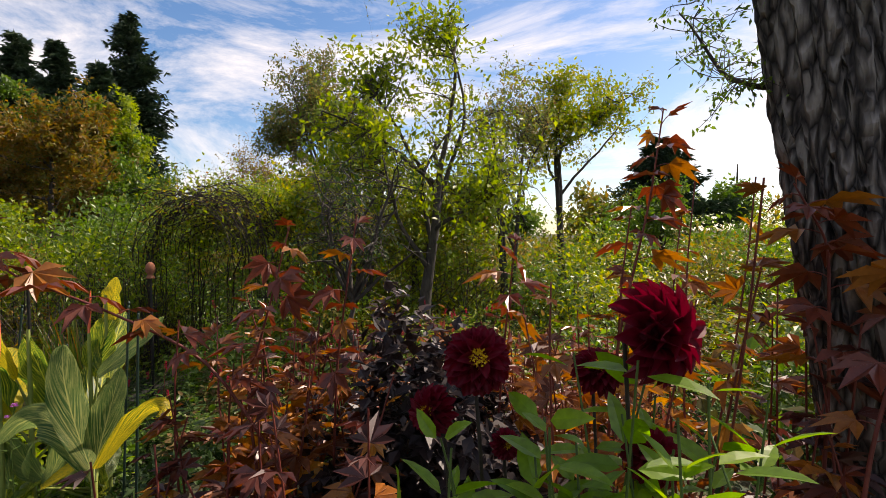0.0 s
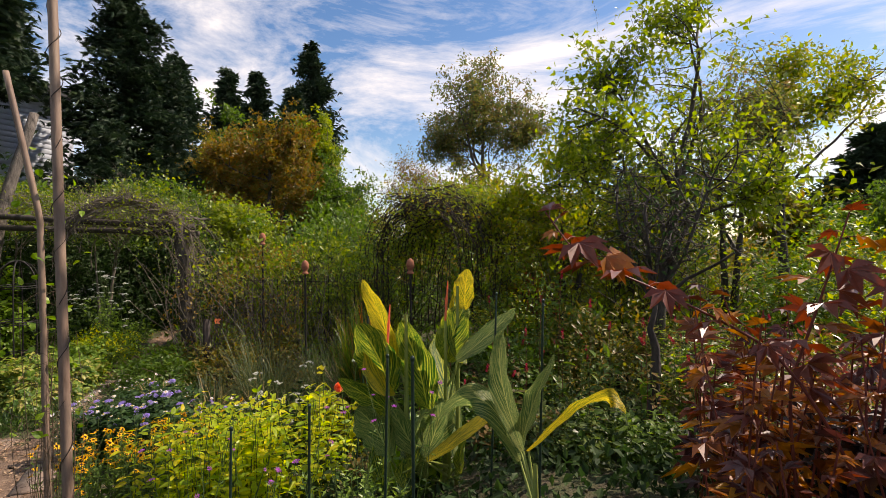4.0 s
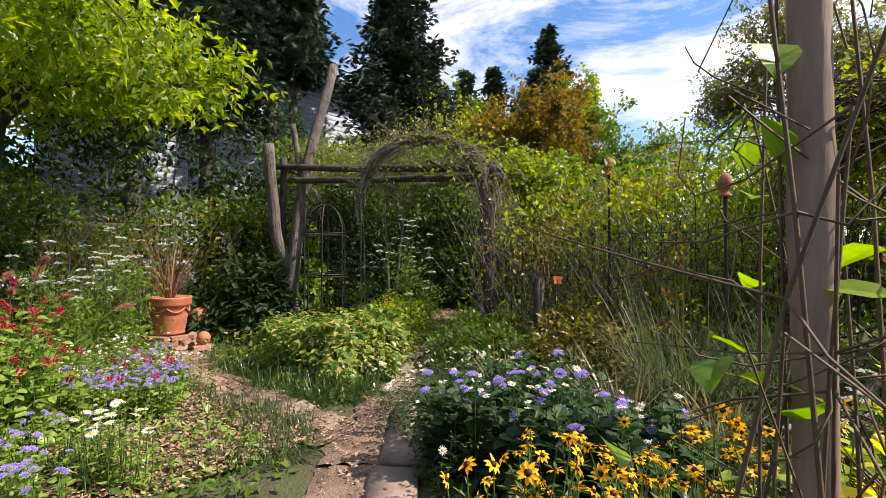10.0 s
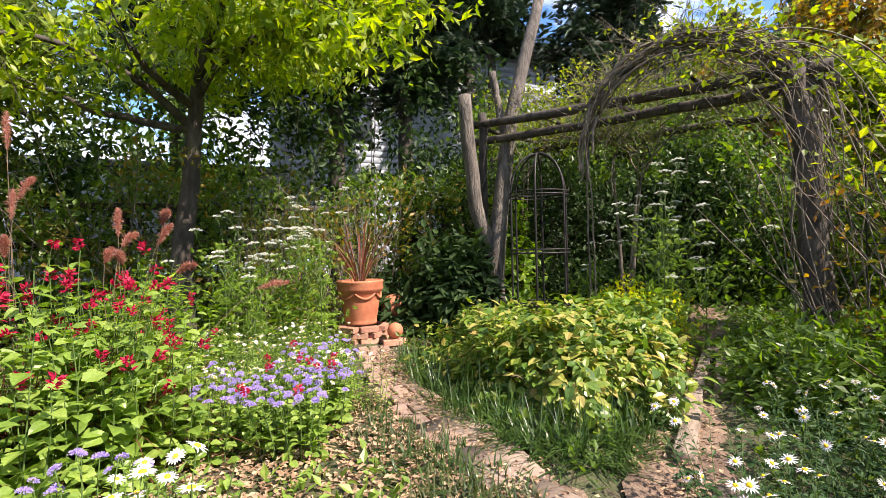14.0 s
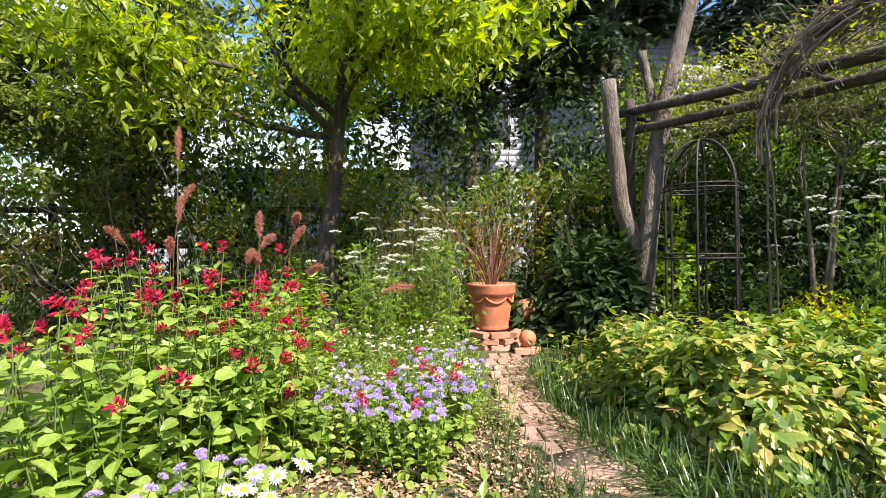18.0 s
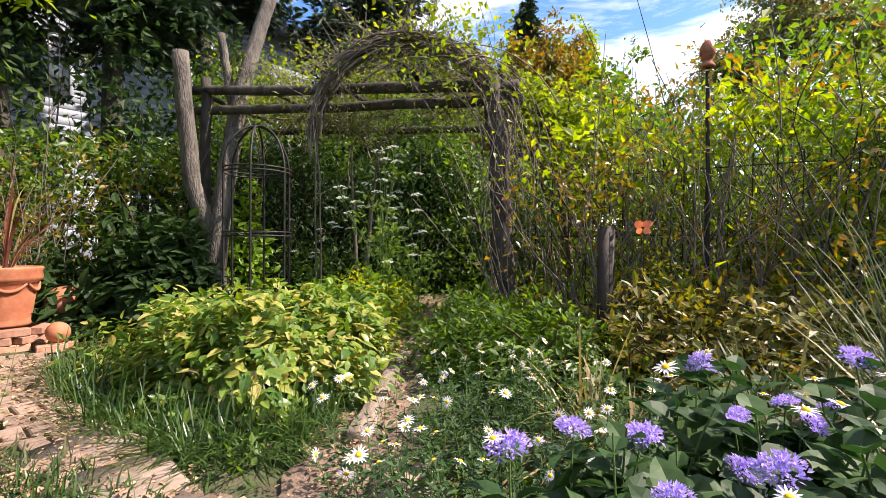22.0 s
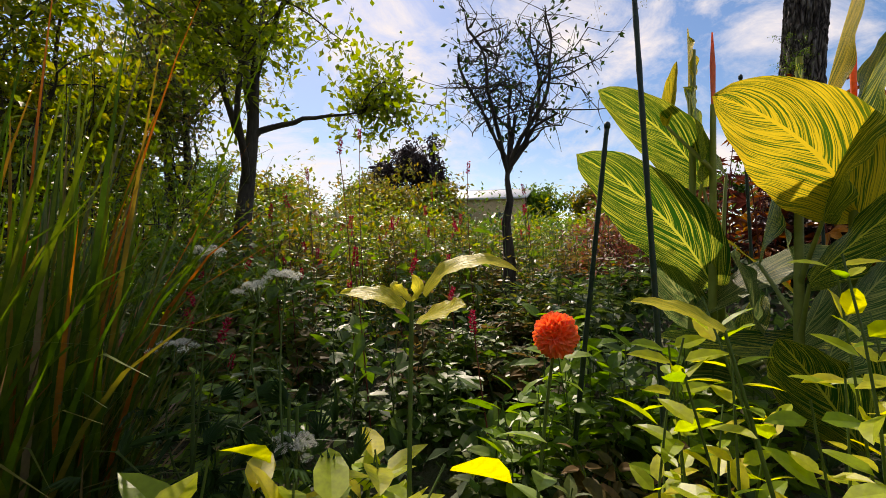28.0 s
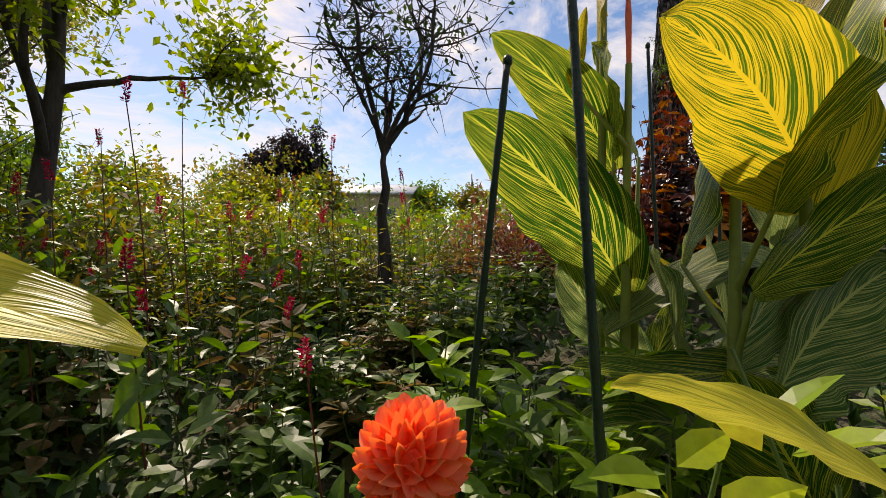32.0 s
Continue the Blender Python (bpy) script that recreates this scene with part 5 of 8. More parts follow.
for z in (0.6, 1.2, 1.75):
    r = part("rail", block(0.05, 10.6, 0.09, 0.006), STEM_DARK, fence)
    r.location = (0.07, 0, z)

# ---- the cut twin-stemmed tree and the pergola ----
cut_tree = thing("pruned_tree", "grey-brown tree cut back to two leaning stems", "tree", (-11.95, 5.72, -0.05))


def limb(name, pts, radii, mat, parent, sides=10, label=""):
    p = np.array(pts, float)
    n = 12
    u, q = np.linspace(0, 1, len(p)), np.linspace(0, 1, n)
    line = np.stack([np.interp(q, u, p[:, i]) for i in range(3)], -1)
    line[1:-1] = (line[:-2] + 2 * line[1:-1] + line[2:]) / 4
    line[1:-1] += RNG.normal(size=(n - 2, 3)) * max(radii) * 0.1
    g = Geo()
    tubes(g, line[None], np.interp(q, np.linspace(0, 1, len(radii)), radii)[None], sides, cap=True)
    return part(name, g, mat, parent, label)


limb("trunk", [(0, 0, 0), (0.05, 0.05, 1.2), (-0.12, 0.5, 3.2), (-0.3, 1.15, 5.0)], (0.15, 0.12, 0.1, 0.08), BARK_GREY, cut_tree)
limb("stub", [(0, -0.02, 1.0), (-0.05, -0.22, 1.7), (-0.08, -0.32, 3.2)], (0.1, 0.1, 0.09), BARK_GREY, cut_tree)
limb("stub", [(-0.12, 0.35, 2.6), (-0.3, 0.35, 3.2), (-0.35, 0.3, 3.7)], (0.06, 0.055, 0.05), BARK_GREY, cut_tree)

pergola = thing("pergola", "rustic pergola of dark round timber overgrown with bare vines", "pergola", (-10.5, 6.9, 0))
limb("post", [(1.7, 0.42, 0), (1.66, 0.36, 1.3), (1.55, 0.3, 2.7)], (0.13, 0.115, 0.1), BARK_DARK, pergola)
limb("post", [(-1.75, -1.1, 0), (-1.75, -1.1, 3.0)], (0.07, 0.06), BARK_DARK, pergola)
limb("beam", [(-1.95, -1.2, 2.86), (0, -0.35, 2.72), (1.8, 0.45, 2.62)], (0.055, 0.06, 0.06), BARK_DARK, pergola)
limb("beam", [(-1.95, -1.12, 2.62), (0, -0.2, 2.55), (1.8, 0.55, 2.5)], (0.055, 0.055, 0.06), BARK_DARK, pergola)
limb("beam", [(-2.6, 0.4, 2.75), (0.7, 2.3, 2.7)], (0.055, 0.055), BARK_DARK, pergola)
for k in range(5):
    u = k / 4
    limb("rafter", [(-1.8 + 3.4 * u, -1.1 + 1.5 * u, 2.8), (-2.5 + 3.3 * u, 0.4 + 1.9 * u, 2.85)], (0.03, 0.03), BARK_DARK, pergola, 6)


def hoop_vines(name, label, left, right, height, deep, count, twigs, mat, legs=(0.3, 0.3), tight=0.06, loose=0.2, front=0.1, thick=(0.004, 0.011), wander=0.03):
    """Bent canes over an arch, carried back along deep, with side twigs; only some come down to each foot. Returns the thing, the canes and the twigs."""
    l, r, dv = np.array(left, float), np.array(right, float), np.array(deep, float)
    c0, half = (l + r) / 2, (r - l) / 2
    root = thing(name, label, "arch", (*c0, 0))
    rad = float(np.linalg.norm(half))
    spring = height - rad
    total = 2 * spring + math.pi * rad
    a0, a1 = spring / total, 1 - spring / total
    steps = 26
    out = np.empty((count, steps, 3))
    for i in range(count):
        k = RNG.random() if i > count * front else 0.06 * RNG.random()
        s0 = 0.0 if RNG.random() < legs[0] else RNG.uniform(a0 * 0.85, 0.45)
        s1 = 1.0 if RNG.random() < legs[1] else RNG.uniform(0.55, 1 - a0 * 0.85)
        u = np.linspace(s0, s1, steps)
        th = np.clip((u - a0) / (a1 - a0), 0, 1) * math.pi
        z = np.where(u < a0, u * total, np.where(u > a1, (1 - u) * total, spring + np.sin(th) * rad))
        x = -np.cos(th)
        grow = np.clip(z / height, 0, 1)
        wob = np.cumsum(RNG.normal(size=(steps, 3)) * wander, axis=0)
        wob -= np.linspace(0, 1, steps)[:, None] * wob[-1]
        shift = RNG.normal(size=3) * (tight + (loose - tight) * grow[:, None] ** 2)
        xy = half[None] * (x * (1 + RNG.normal() * 0.04))[:, None] + dv[None] * k
        out[i] = np.concatenate([xy, z[:, None]], -1) + shift * np.array([1, 1, 0.6]) + wob * (0.3 + grow[:, None])
        out[i, :, 2] = np.maximum(out[i, :, 2], -0.02)
        g = Geo()
        tubes(g, out[i:i + 1], RNG.uniform(*thick) * (1.5 if i % 9 == 0 else 1), 5)
        part("cane", g, mat, root)
    own, at = RNG.integers(0, count, twigs), RNG.integers(2, steps - 2, twigs)
    p0 = out[own, at]
    p1 = p0 + ways(twigs, 0.1) * RNG.uniform(0.15, 0.75, (twigs, 1)) * (0.35 + 0.65 * np.clip(p0[:, 2:] / height, 0, 1)) + np.array([0, 0, -0.05])
    t = Geo()
    tw = crook(bends(p0, p1, RNG.normal(size=p0.shape) * 0.1, 6), 0.06)
    tubes(t, tw, taper(twigs, 6, 0.0035, 0.0014), 3)
    tagged(part("twiggery", t, mat, root), kind="stuff")
    return root, out, tw


def clothe(root, tw, count, size, mat, where=None, slim=0.5, name="foliage", jitter=0.12):
    g = Geo()
    own = RNG.integers(0, len(tw), count)
    pos = tw[own, RNG.integers(1, tw.shape[1], count)] + RNG.normal(size=(count, 3)) * jitter
    if where is not None:
        pos = pos[where(pos)]
    m = len(pos)
    s = size * RNG.uniform(0.6, 1.3, m)
    leaves(g, LEAF2, pos, ways(m, -0.2), ways(m, 1.2), s, s * slim)
    part(name, g, mat, root, shade=False)


def clump(root, canes, tufts, per, reach, size, mat, low, name, past=-9.0):
    """Leaf clusters sitting on the canes above a height and past a depth, pushed outwards and up."""
    pts = canes.reshape(-1, 3)
    pts = pts[(pts[:, 2] > low) & (pts[:, 1] > past)]
    c = pts[RNG.integers(0, len(pts), tufts)] + RNG.normal(size=(tufts, 3)) * 0.12 + np.array([0, 0, 0.12])
    pos = np.repeat(c, per, axis=0) + RNG.normal(size=(tufts * per, 3)) * reach
    m = len(pos)
    z = size * RNG.uniform(0.6, 1.3, m)
    g = Geo()
    leaves(g, LEAF2, pos, ways(m, -0.3), ways(m, 1.3), z, z * 0.55)
    part(name, g, mat, root, shade=False)


vine_arch, canes1, tw1 = hoop_vines("vine_arch", "arch of bare tangled grey vines over the dirt path", (-10.35, 5.95), (-8.8, 7.3), 3.1, (-1.1, 1.5), 64, 800, TWIG_GREY, (0.03, 0.25), 0.035, 0.055, 0.9, wander=0.012)
clothe(vine_arch, tw1, 900, 0.06, LEAF_LIME, lambda p: p[:, 2] > 2.2)
clothe(vine_arch, tw1, 2000, 0.065, LEAF_LIME, lambda p: (p[:, 0] > 0.1) & (p[:, 2] > 1.6), 0.8, "vine_leaves", 0.3)
tree("grape_vine", "bright green grape vine spilling over the arch", (-8.7, 9.2), 2.6, 0.05, [(-0.2, 0, 2.7, 1.2, 1.0, 0.9), (0.3, -0.6, 2.2, 0.8, 0.8, 0.9), (-1.0, 0.2, 3.0, 0.9, 0.9, 0.6)], 60, 7000, 0.085, STEM_BROWN, LEAF_LIME, slim=0.85, low=0.3, twig_len=0.4, category="vine", multi=3)
tree("vine_tangle", "tangle of dry and green vines on the pergola roof", (-11.4, 7.6), 2.6, 0.04, [(0, 0, 2.85, 1.6, 0.7, 0.35), (-0.9, 0.2, 3.0, 1.3, 0.9, 0.35), (1.3, 0.5, 2.9, 1.1, 0.8, 0.35)], 120, 5200, 0.06, TWIG_GREY, LEAF_IVY, low=0.8, twig_len=0.45, category="vine", multi=3)
tree("vine_tangle", "yellow-green vine trailing along the pergola beam", (-12.6, 6.6), 2.6, 0.03, [(0.3, 0, 3.1, 1.3, 0.8, 0.5), (1.6, 0.6, 3.1, 1.0, 0.6, 0.4)], 60, 3600, 0.06, TWIG_GREY, LEAF_LIME, low=0.8, twig_len=0.4, category="vine", multi=2)

rose_arch, canes2, tw2 = hoop_vines("rose_arch", "long tunnel of black-stemmed climbing roses", (-5.25, 8.1), (-3.4, 8.0), 3.1, (0.55, 3.4), 120, 2400, STEM_DARK, (0.26, 0.26), 0.1, 0.22)
clothe(rose_arch, tw2, 2600, 0.075, LEAF_GOLD, lambda p: p[:, 2] > 1.1 + 0.7 * RNG.random(len(p)), 0.6, jitter=0.16)
clothe(rose_arch, tw2, 2400, 0.08, LEAF_LIME, lambda p: (p[:, 2] > 1.9), 0.6, "new_leaves", 0.2)
clump(rose_arch, canes2, 45, 50, 0.16, 0.1, LEAF_MID, 2.4, "leaf_clumps", 1.2)
clump(rose_arch, canes2, 80, 50, 0.16, 0.095, LEAF_LIME, 2.3, "yellowing_clumps", 0.8)
clothe(rose_arch, tw2, 2200, 0.05, LEAF_AUTUMN, lambda p: (p[:, 2] > 0.6), 0.6, "old_leaves", 0.12)


# rods and rose thicket between the two arches
def rods(label, a, b, count, height, mat=IRON, r=0.006):
    root = thing("trellis", label, "trellis", (*((np.array(a) + np.array(b)) / 2), 0))
    half = (np.array(b, float) - np.array(a, float)) / 2
    for i in range(count):
        u = -1 + 2 * i / (count - 1)
        g = Geo()
        x, y = half * u
        tubes(g, [[(x, y, -0.05), (x, y, height / 2), (x + 0.01, y, height)]], r, 6)
        part("rod", g, mat, root)
    for z in (0.35, height * 0.6, height - 0.1):
        g = Geo()
        tubes(g, [[(-half[0], -half[1], z), (0, 0, z), (half[0], half[1], z)]], r, 6)
        part("rail", g, mat, root)
    return root


rods("black iron trellis of thin rods behind the grasses", (-8.5, 7.35), (-5.3, 7.75), 20, 1.7)
rods("black iron trellis of thin rods by the rose arch", (-3.2, 8.0), (-1.2, 7.6), 16, 1.5)
hedge("climbing_rose", "lanky rambling rose on the iron trellis", (-8.6, 7.5), (-5.2, 7.9), 0.8, 2.5, 6000, 0.085, LEAF_LIME, 0.65, stems=60, stem_mat=STEM_BROWN)
hedge("climbing_rose", "tall yellow-green rambler behind the trellis", (-8.4, 8.6), (-5.6, 9.2), 0.9, 3.2, 6000, 0.09, LEAF_MID, 0.65, stems=70, stem_mat=STEM_DARK)
hedge("rose_thicket", "dark-stemmed rose thicket beside the tunnel", (-3.0, 8.4), (1.0, 9.0), 0.9, 2.2, 3200, 0.09, LEAF_LIME, 0.6, stems=90, stem_mat=STEM_DARK)

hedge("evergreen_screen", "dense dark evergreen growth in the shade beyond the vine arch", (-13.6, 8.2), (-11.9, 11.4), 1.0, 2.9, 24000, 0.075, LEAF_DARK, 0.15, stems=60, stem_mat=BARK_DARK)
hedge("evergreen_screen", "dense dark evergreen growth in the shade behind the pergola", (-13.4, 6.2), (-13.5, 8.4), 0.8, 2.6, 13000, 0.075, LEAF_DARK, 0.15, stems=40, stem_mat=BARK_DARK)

hedge("tall_screen", "tall ragged screen of dark evergreen foliage before the house", (-15.4, -2.5), (-15.2, 7.6), 1.1, 5.0, 13000, 0.13, LEAF_DARK, 0.5, base=1.4, stems=40, stem_mat=STEM_DARK)
hedge("tall_screen", "ragged olive foliage above the pergola's far end", (-14.6, 6.8), (-11.8, 11.5), 1.0, 4.0, 9000, 0.1, LEAF_MID, 0.45, base=2.2, stems=30, stem_mat=TWIG_GREY)
# loose canes that hang from the arch's outer side
n = 30
p0 = np.stack([RNG.uniform(-0.1, 0.75, n), RNG.uniform(-0.1, 0.75, n), RNG.uniform(2.6, 3.15, n)], -1)
p1 = np.stack([RNG.uniform(0.5, 1.35, n), RNG.uniform(0.3, 1.1, n), RNG.uniform(0.7, 2.4, n)], -1)
bow = np.stack([RNG.uniform(0.1, 0.4, n), RNG.uniform(0, 0.3, n), RNG.uniform(0.2, 0.6, n)], -1)
hang = bends(p0, p1, bow, 10)
for q in range(n):
    g = Geo()
    tubes(g, hang[q:q + 1], RNG.uniform(0.003, 0.007), 4)
    part("cane", g, TWIG_GREY, vine_arch)
# twiggy, half-bare growth over the trellis
hedge("rambler_tangle", "half-bare tangle of arching rambler canes with brown-tinged leaves", (-8.6, 6.9), (-6.0, 7.2), 0.9, 2.3, 5000, 0.05, LEAF_AUTUMN, 0.7, stems=110, stem_mat=TWIG_GREY, sway=0.6)
hedge("rambler_tangle", "half-bare tangle of dark arching rose canes beside the tunnel", (-5.9, 7.4), (-5.0, 9.6), 0.8, 2.6, 2200, 0.07, LEAF_LIME, 0.7, stems=70, stem_mat=STEM_DARK)
car = thing("parked_car", "pale blue car parked beyond the fence", "car", (-16.3, 3.1, 0))
body = block(1.7, 4.2, 0.62, 0.12, 3)
part("body", body, PAINT, car).location = (0, 0, 0.32)
part("cabin", block(1.45, 2.1, 0.55, 0.16, 3), GLASS, car, "dark glazed cabin").location = (0, -0.1, 0.92)
part("roof", block(1.3, 1.6, 0.06, 0.025, 2), PAINT, car).location = (0, -0.1, 1.45)
for sx in (-1, 1):
    for sy in (-1.25, 1.3):
        w = part("wheel", lathe([(0.08, 0), (0.3, 0), (0.32, 0.04), (0.32, 0.16), (0.3, 0.2), (0.08, 0.2)], 20), STEM_DARK, car)
        w.matrix_basis = pose(sx * 0.66, sy, 0.32, 0, 90 * sx, 0)
        r = part("rim", lathe([(0.02, 0), (0.17, 0), (0.18, 0.02), (0.02, 0.03)], 14), PALE_ROOF, w)
        r.location = (0, 0, 0.2)

# ---- terracotta pot, balls, bricks, finials, obelisk ----
pot = thing("terracotta_pot", "large terracotta pot with moulded swags standing on bricks", "plant pot", (-11.88, 3.86, 0.2))
pot.scale = (1.12, 1.12, 1.15)
part("body", lathe([(0.15, 0), (0.165, 0.0), (0.17, 0.02), (0.165, 0.04), (0.172, 0.06), (0.2, 0.24), (0.212, 0.33), (0.235, 0.345), (0.245, 0.37), (0.24, 0.42), (0.25, 0.435), (0.245, 0.45), (0.215, 0.45), (0.2, 0.41), (0.02, 0.41)], 36), CLAY, pot)
for k in range(6):
    a = k * math.pi / 3
    u = np.linspace(-1, 1, 9)
    ang = a + u * 0.5
    rr = 0.222 - 0.012 * (1 - u ** 2)
    g = Geo()
    tubes(g, np.stack([rr * np.cos(ang), rr * np.sin(ang), 0.325 - 0.055 * (1 - u ** 2)], -1)[None], (0.009 + 0.006 * (1 - u ** 2))[None], 6)
    part("swag", g, CLAY, pot)
sp = part("soil", lathe([(0.2, 0), (0.2, 0.012), (0.02, 0.02)], 20, 0.003), SOIL, pot)
sp.location = (0, 0, 0.412)
flax = thing("flax_plant", "bronze New Zealand flax with sword leaves in the pot", "plant", (-11.88, 3.86, 0.67))
for k in range(30):
    g = Geo()
    a = RNG.random() * 6.283
    blades(g, np.array([[math.cos(a) * 0.05, math.sin(a) * 0.05, 0]]), np.array([a]), RNG.uniform(0.55, 1.1), RNG.uniform(0.15, 0.8), RNG.uniform(0, 0.3), RNG.uniform(0.012, 0.024), 6)
    part("leaf", g, GRASS_BURGUNDY if k % 4 else GRASS_STRAW, flax)


def ball(x, y, r, z=0.0):
    prof = [(max(0.004, r * math.sin(a)), r - r * math.cos(a)) for a in np.linspace(0.02, math.pi - 0.02, 16)]
    ob = solo("terracotta_ball", lathe(prof, 24), CLAY, "terracotta ball resting beside the pot", "ornament", "terracotta balls")
    ob.location = (x, y, z - 0.005)


ball(-11.45, 4.14, 0.09, 0.07)
ball(-12.06, 4.33, 0.155, 0.202)
brick_mesh = bpy.data.meshes.new("brick")
bm = block(0.21, 0.1, 0.065, 0.006, 1, 0.002)
bm.to_mesh(brick_mesh)
bm.free()
brick_mesh.materials.append(BRICK)
old_brick_mesh = brick_mesh.copy()
old_brick_mesh.materials.clear()
old_brick_mesh.materials.append(BRICK_OLD)


def brick(parent, x, y, z, turn, tilt=0.0):
    ob = new("brick", old_brick_mesh if parent.name.startswith("brick_paving") else brick_mesh)
    ob.parent = parent
    ob.matrix_basis = pose(x, y, z, tilt, 0, turn)
    return ob


stand = thing("brick_plinth", "low plinth of loose red bricks under the pot", "plinth", (-11.81, 3.88, 0))
for lv in range(3):
    for k in range(7):
        a = (k + 0.5 * lv) * 6.283 / 7
        brick(stand, math.cos(a) * 0.2, math.sin(a) * 0.26, 0.002 + lv * 0.066, math.degrees(a) + 90 + RNG.normal() * 6)
brick(stand, 0, 0, 0.01, 20)
brick(stand, 0, 0.11, 0.012, 20)
brick(stand, 0, -0.11, 0.012, 20)
brick(stand, 0, 0.02, 0.08, 95)
brick(stand, 0.34, 0.29, 0.002, 60)
brick(stand, 0.44, 0.2, 0.002, 80)
for lv in range(3):
    for d in (-0.055, 0.055):
        brick(stand, -0.25 + (d if lv % 2 else 0), 0.42 + (0 if lv % 2 else d), 0.002 + lv * 0.066, 90 if lv % 2 else 0)

brick_path = thing("brick_paving", "old worn brick paving, bricks sunk unevenly in sand", "paving", (0, 0, 0), kind="structure")
total = along_line(BRICK_PATH, 0)[3]
s = 1.1
row = 0
while s < total:
    x, y, a, _ = along_line(BRICK_PATH, s)
    for c in (-1, 0, 1):
        off = c * 0.115 + (0.05 if row % 2 else 0)
        nx, ny = -math.sin(a), math.cos(a)
        brick(brick_path, x + nx * off, y + ny * off, -0.041 + RNG.normal() * 0.004, math.degrees(a) + RNG.normal() * 2, RNG.normal() * 0.8)
    s += 0.222
    row += 1


def slab(x, y, sx, sy, turn, z=-0.038, mat=STONE, thick=0.06, label="flat sandstone slab set in the path", name="stone_slab"):
    bm = block(sx, sy, thick, 0.012, 2, 0.012)
    ob = solo(name, bm, mat, label, "paving stone", "stepping stones")
    ob.matrix_basis = pose(x, y, float(ground(x, y)) + z, RNG.normal() * 1.0, RNG.normal() * 1.0, turn)


slab(-8.82, 3.62, 0.42, 0.36, 15)
slab(-8.38, 3.62, 0.4, 0.34, -8)
slab(-7.95, 3.6, 0.4, 0.3, 12)
slab(-7.08, 3.72, 0.27, 0.62, 41, -0.015, label="long grey stone slab edging the dirt path")
slab(-7.5, 4.2, 0.25, 0.5, 41, -0.015, label="long grey stone slab edging the dirt path")
slab(-6.62, 3.18, 0.28, 0.6, 43, -0.012, label="long grey stone slab edging the dirt path")


def sleeper(a, b, width, z=-0.03, thick=0.1):
    (ax, ay), (bx, by) = a, b
    L = math.hypot(bx - ax, by - ay)
    bm = block(width, L, thick, 0.008, 1, 0.004)
    bmesh.ops.subdivide_edges(bm, edges=[e for e in bm.edges if e.calc_length() > L * 0.7], cuts=10)
    for v in bm.verts:
        v.co += Vector((random.uniform(-1, 1), 0, random.uniform(-1, 1))) * 0.006
    ob = solo("wooden_sleeper", bm, TIMBER, "split weathered timber edging the path", "timber edging", "path timbers")
    ob.matrix_basis = pose((ax + bx) / 2, (ay + by) / 2, z, 0, RNG.normal() * 1.5, math.degrees(math.atan2(by - ay, bx - ax)) - 90)


sleeper((-7.95, 4.38), (-8.62, 5.35), 0.1)
sleeper((-8.66, 5.42), (-9.35, 6.5), 0.09)
sleeper((-8.54, 5.5), (-9.25, 6.55), 0.08)
sleeper((-9.1, 6.7), (-9.75, 6.35), 0.12)
sleeper((-5.08, 4.62), (-4.84, 6.0), 0.12)
sleeper((-4.83, 6.06), (-4.6, 7.2), 0.11)
sleeper((-4.58, 7.28), (-4.38, 8.3), 0.11)
sleeper((-4.55, 6.75), (-4.2, 6.68), 0.1)
sleeper((-4.3, 8.2), (-3.85, 8.12), 0.1)

FINIAL = [(0.01, 0), (0.055, 0.0), (0.06, 0.015), (0.05, 0.03), (0.035, 0.05), (0.04, 0.07), (0.06, 0.1), (0.066, 0.14), (0.06, 0.18), (0.045, 0.215), (0.025, 0.235), (0.006, 0.245)]


def finial(x, y, top, s=1.0):
    z0 = float(ground(x, y))
    root = thing("garden_finial", "terracotta acorn finial on a dark iron pole", "ornament", (x, y, z0 - 0.05), "terracotta finials")
    g = Geo()
    tubes(g, [[(0, 0, 0), (0.01, 0, (top - z0) * 0.5), (0, 0, top - z0 - 0.1)]], 0.016, 8)
    part("pole", g, IRON, root)
    f = part("finial", lathe([(r * s, h * s) for r, h in FINIAL], 20), CLAY_DARK, root)
    f.location = (0, 0, top - z0 - 0.16)


finial(-5.54, 6.2, 2.06, 0.88)
finial(-3.73, 5.93, 2.12, 0.88)
finial(-6.9, 7.0, 2.5, 0.88)

obelisk = thing("plant_obelisk", "rusty black iron obelisk with a domed top", "plant support", (-10.35, 5.35, 0))
R = 0.3
for k in range(6):
    a = k * math.pi / 3 + 0.3
    pts = [(R * math.cos(a), R * math.sin(a), z) for z in np.linspace(-0.05, 1.6, 8)] + [(R * math.cos(a) * math.cos(q), R * math.sin(a) * math.cos(q), 1.6 + 0.42 * math.sin(q)) for q in np.linspace(0.15, math.pi / 2, 8)]
    g = Geo()
    tubes(g, [pts], 0.011, 7)
    part("upright", g, IRON, obelisk)
for z in (0.45, 1.0, 1.58):
    for rr, dz in ((R, 0), (R, 0.035)):
        th = np.linspace(0, 6.283, 25)
        g = Geo()
        tubes(g, [np.stack([rr * np.cos(th), rr * np.sin(th), np.full(25, z + dz)], -1)], 0.008, 6)
        part("hoop", g, IRON, obelisk)

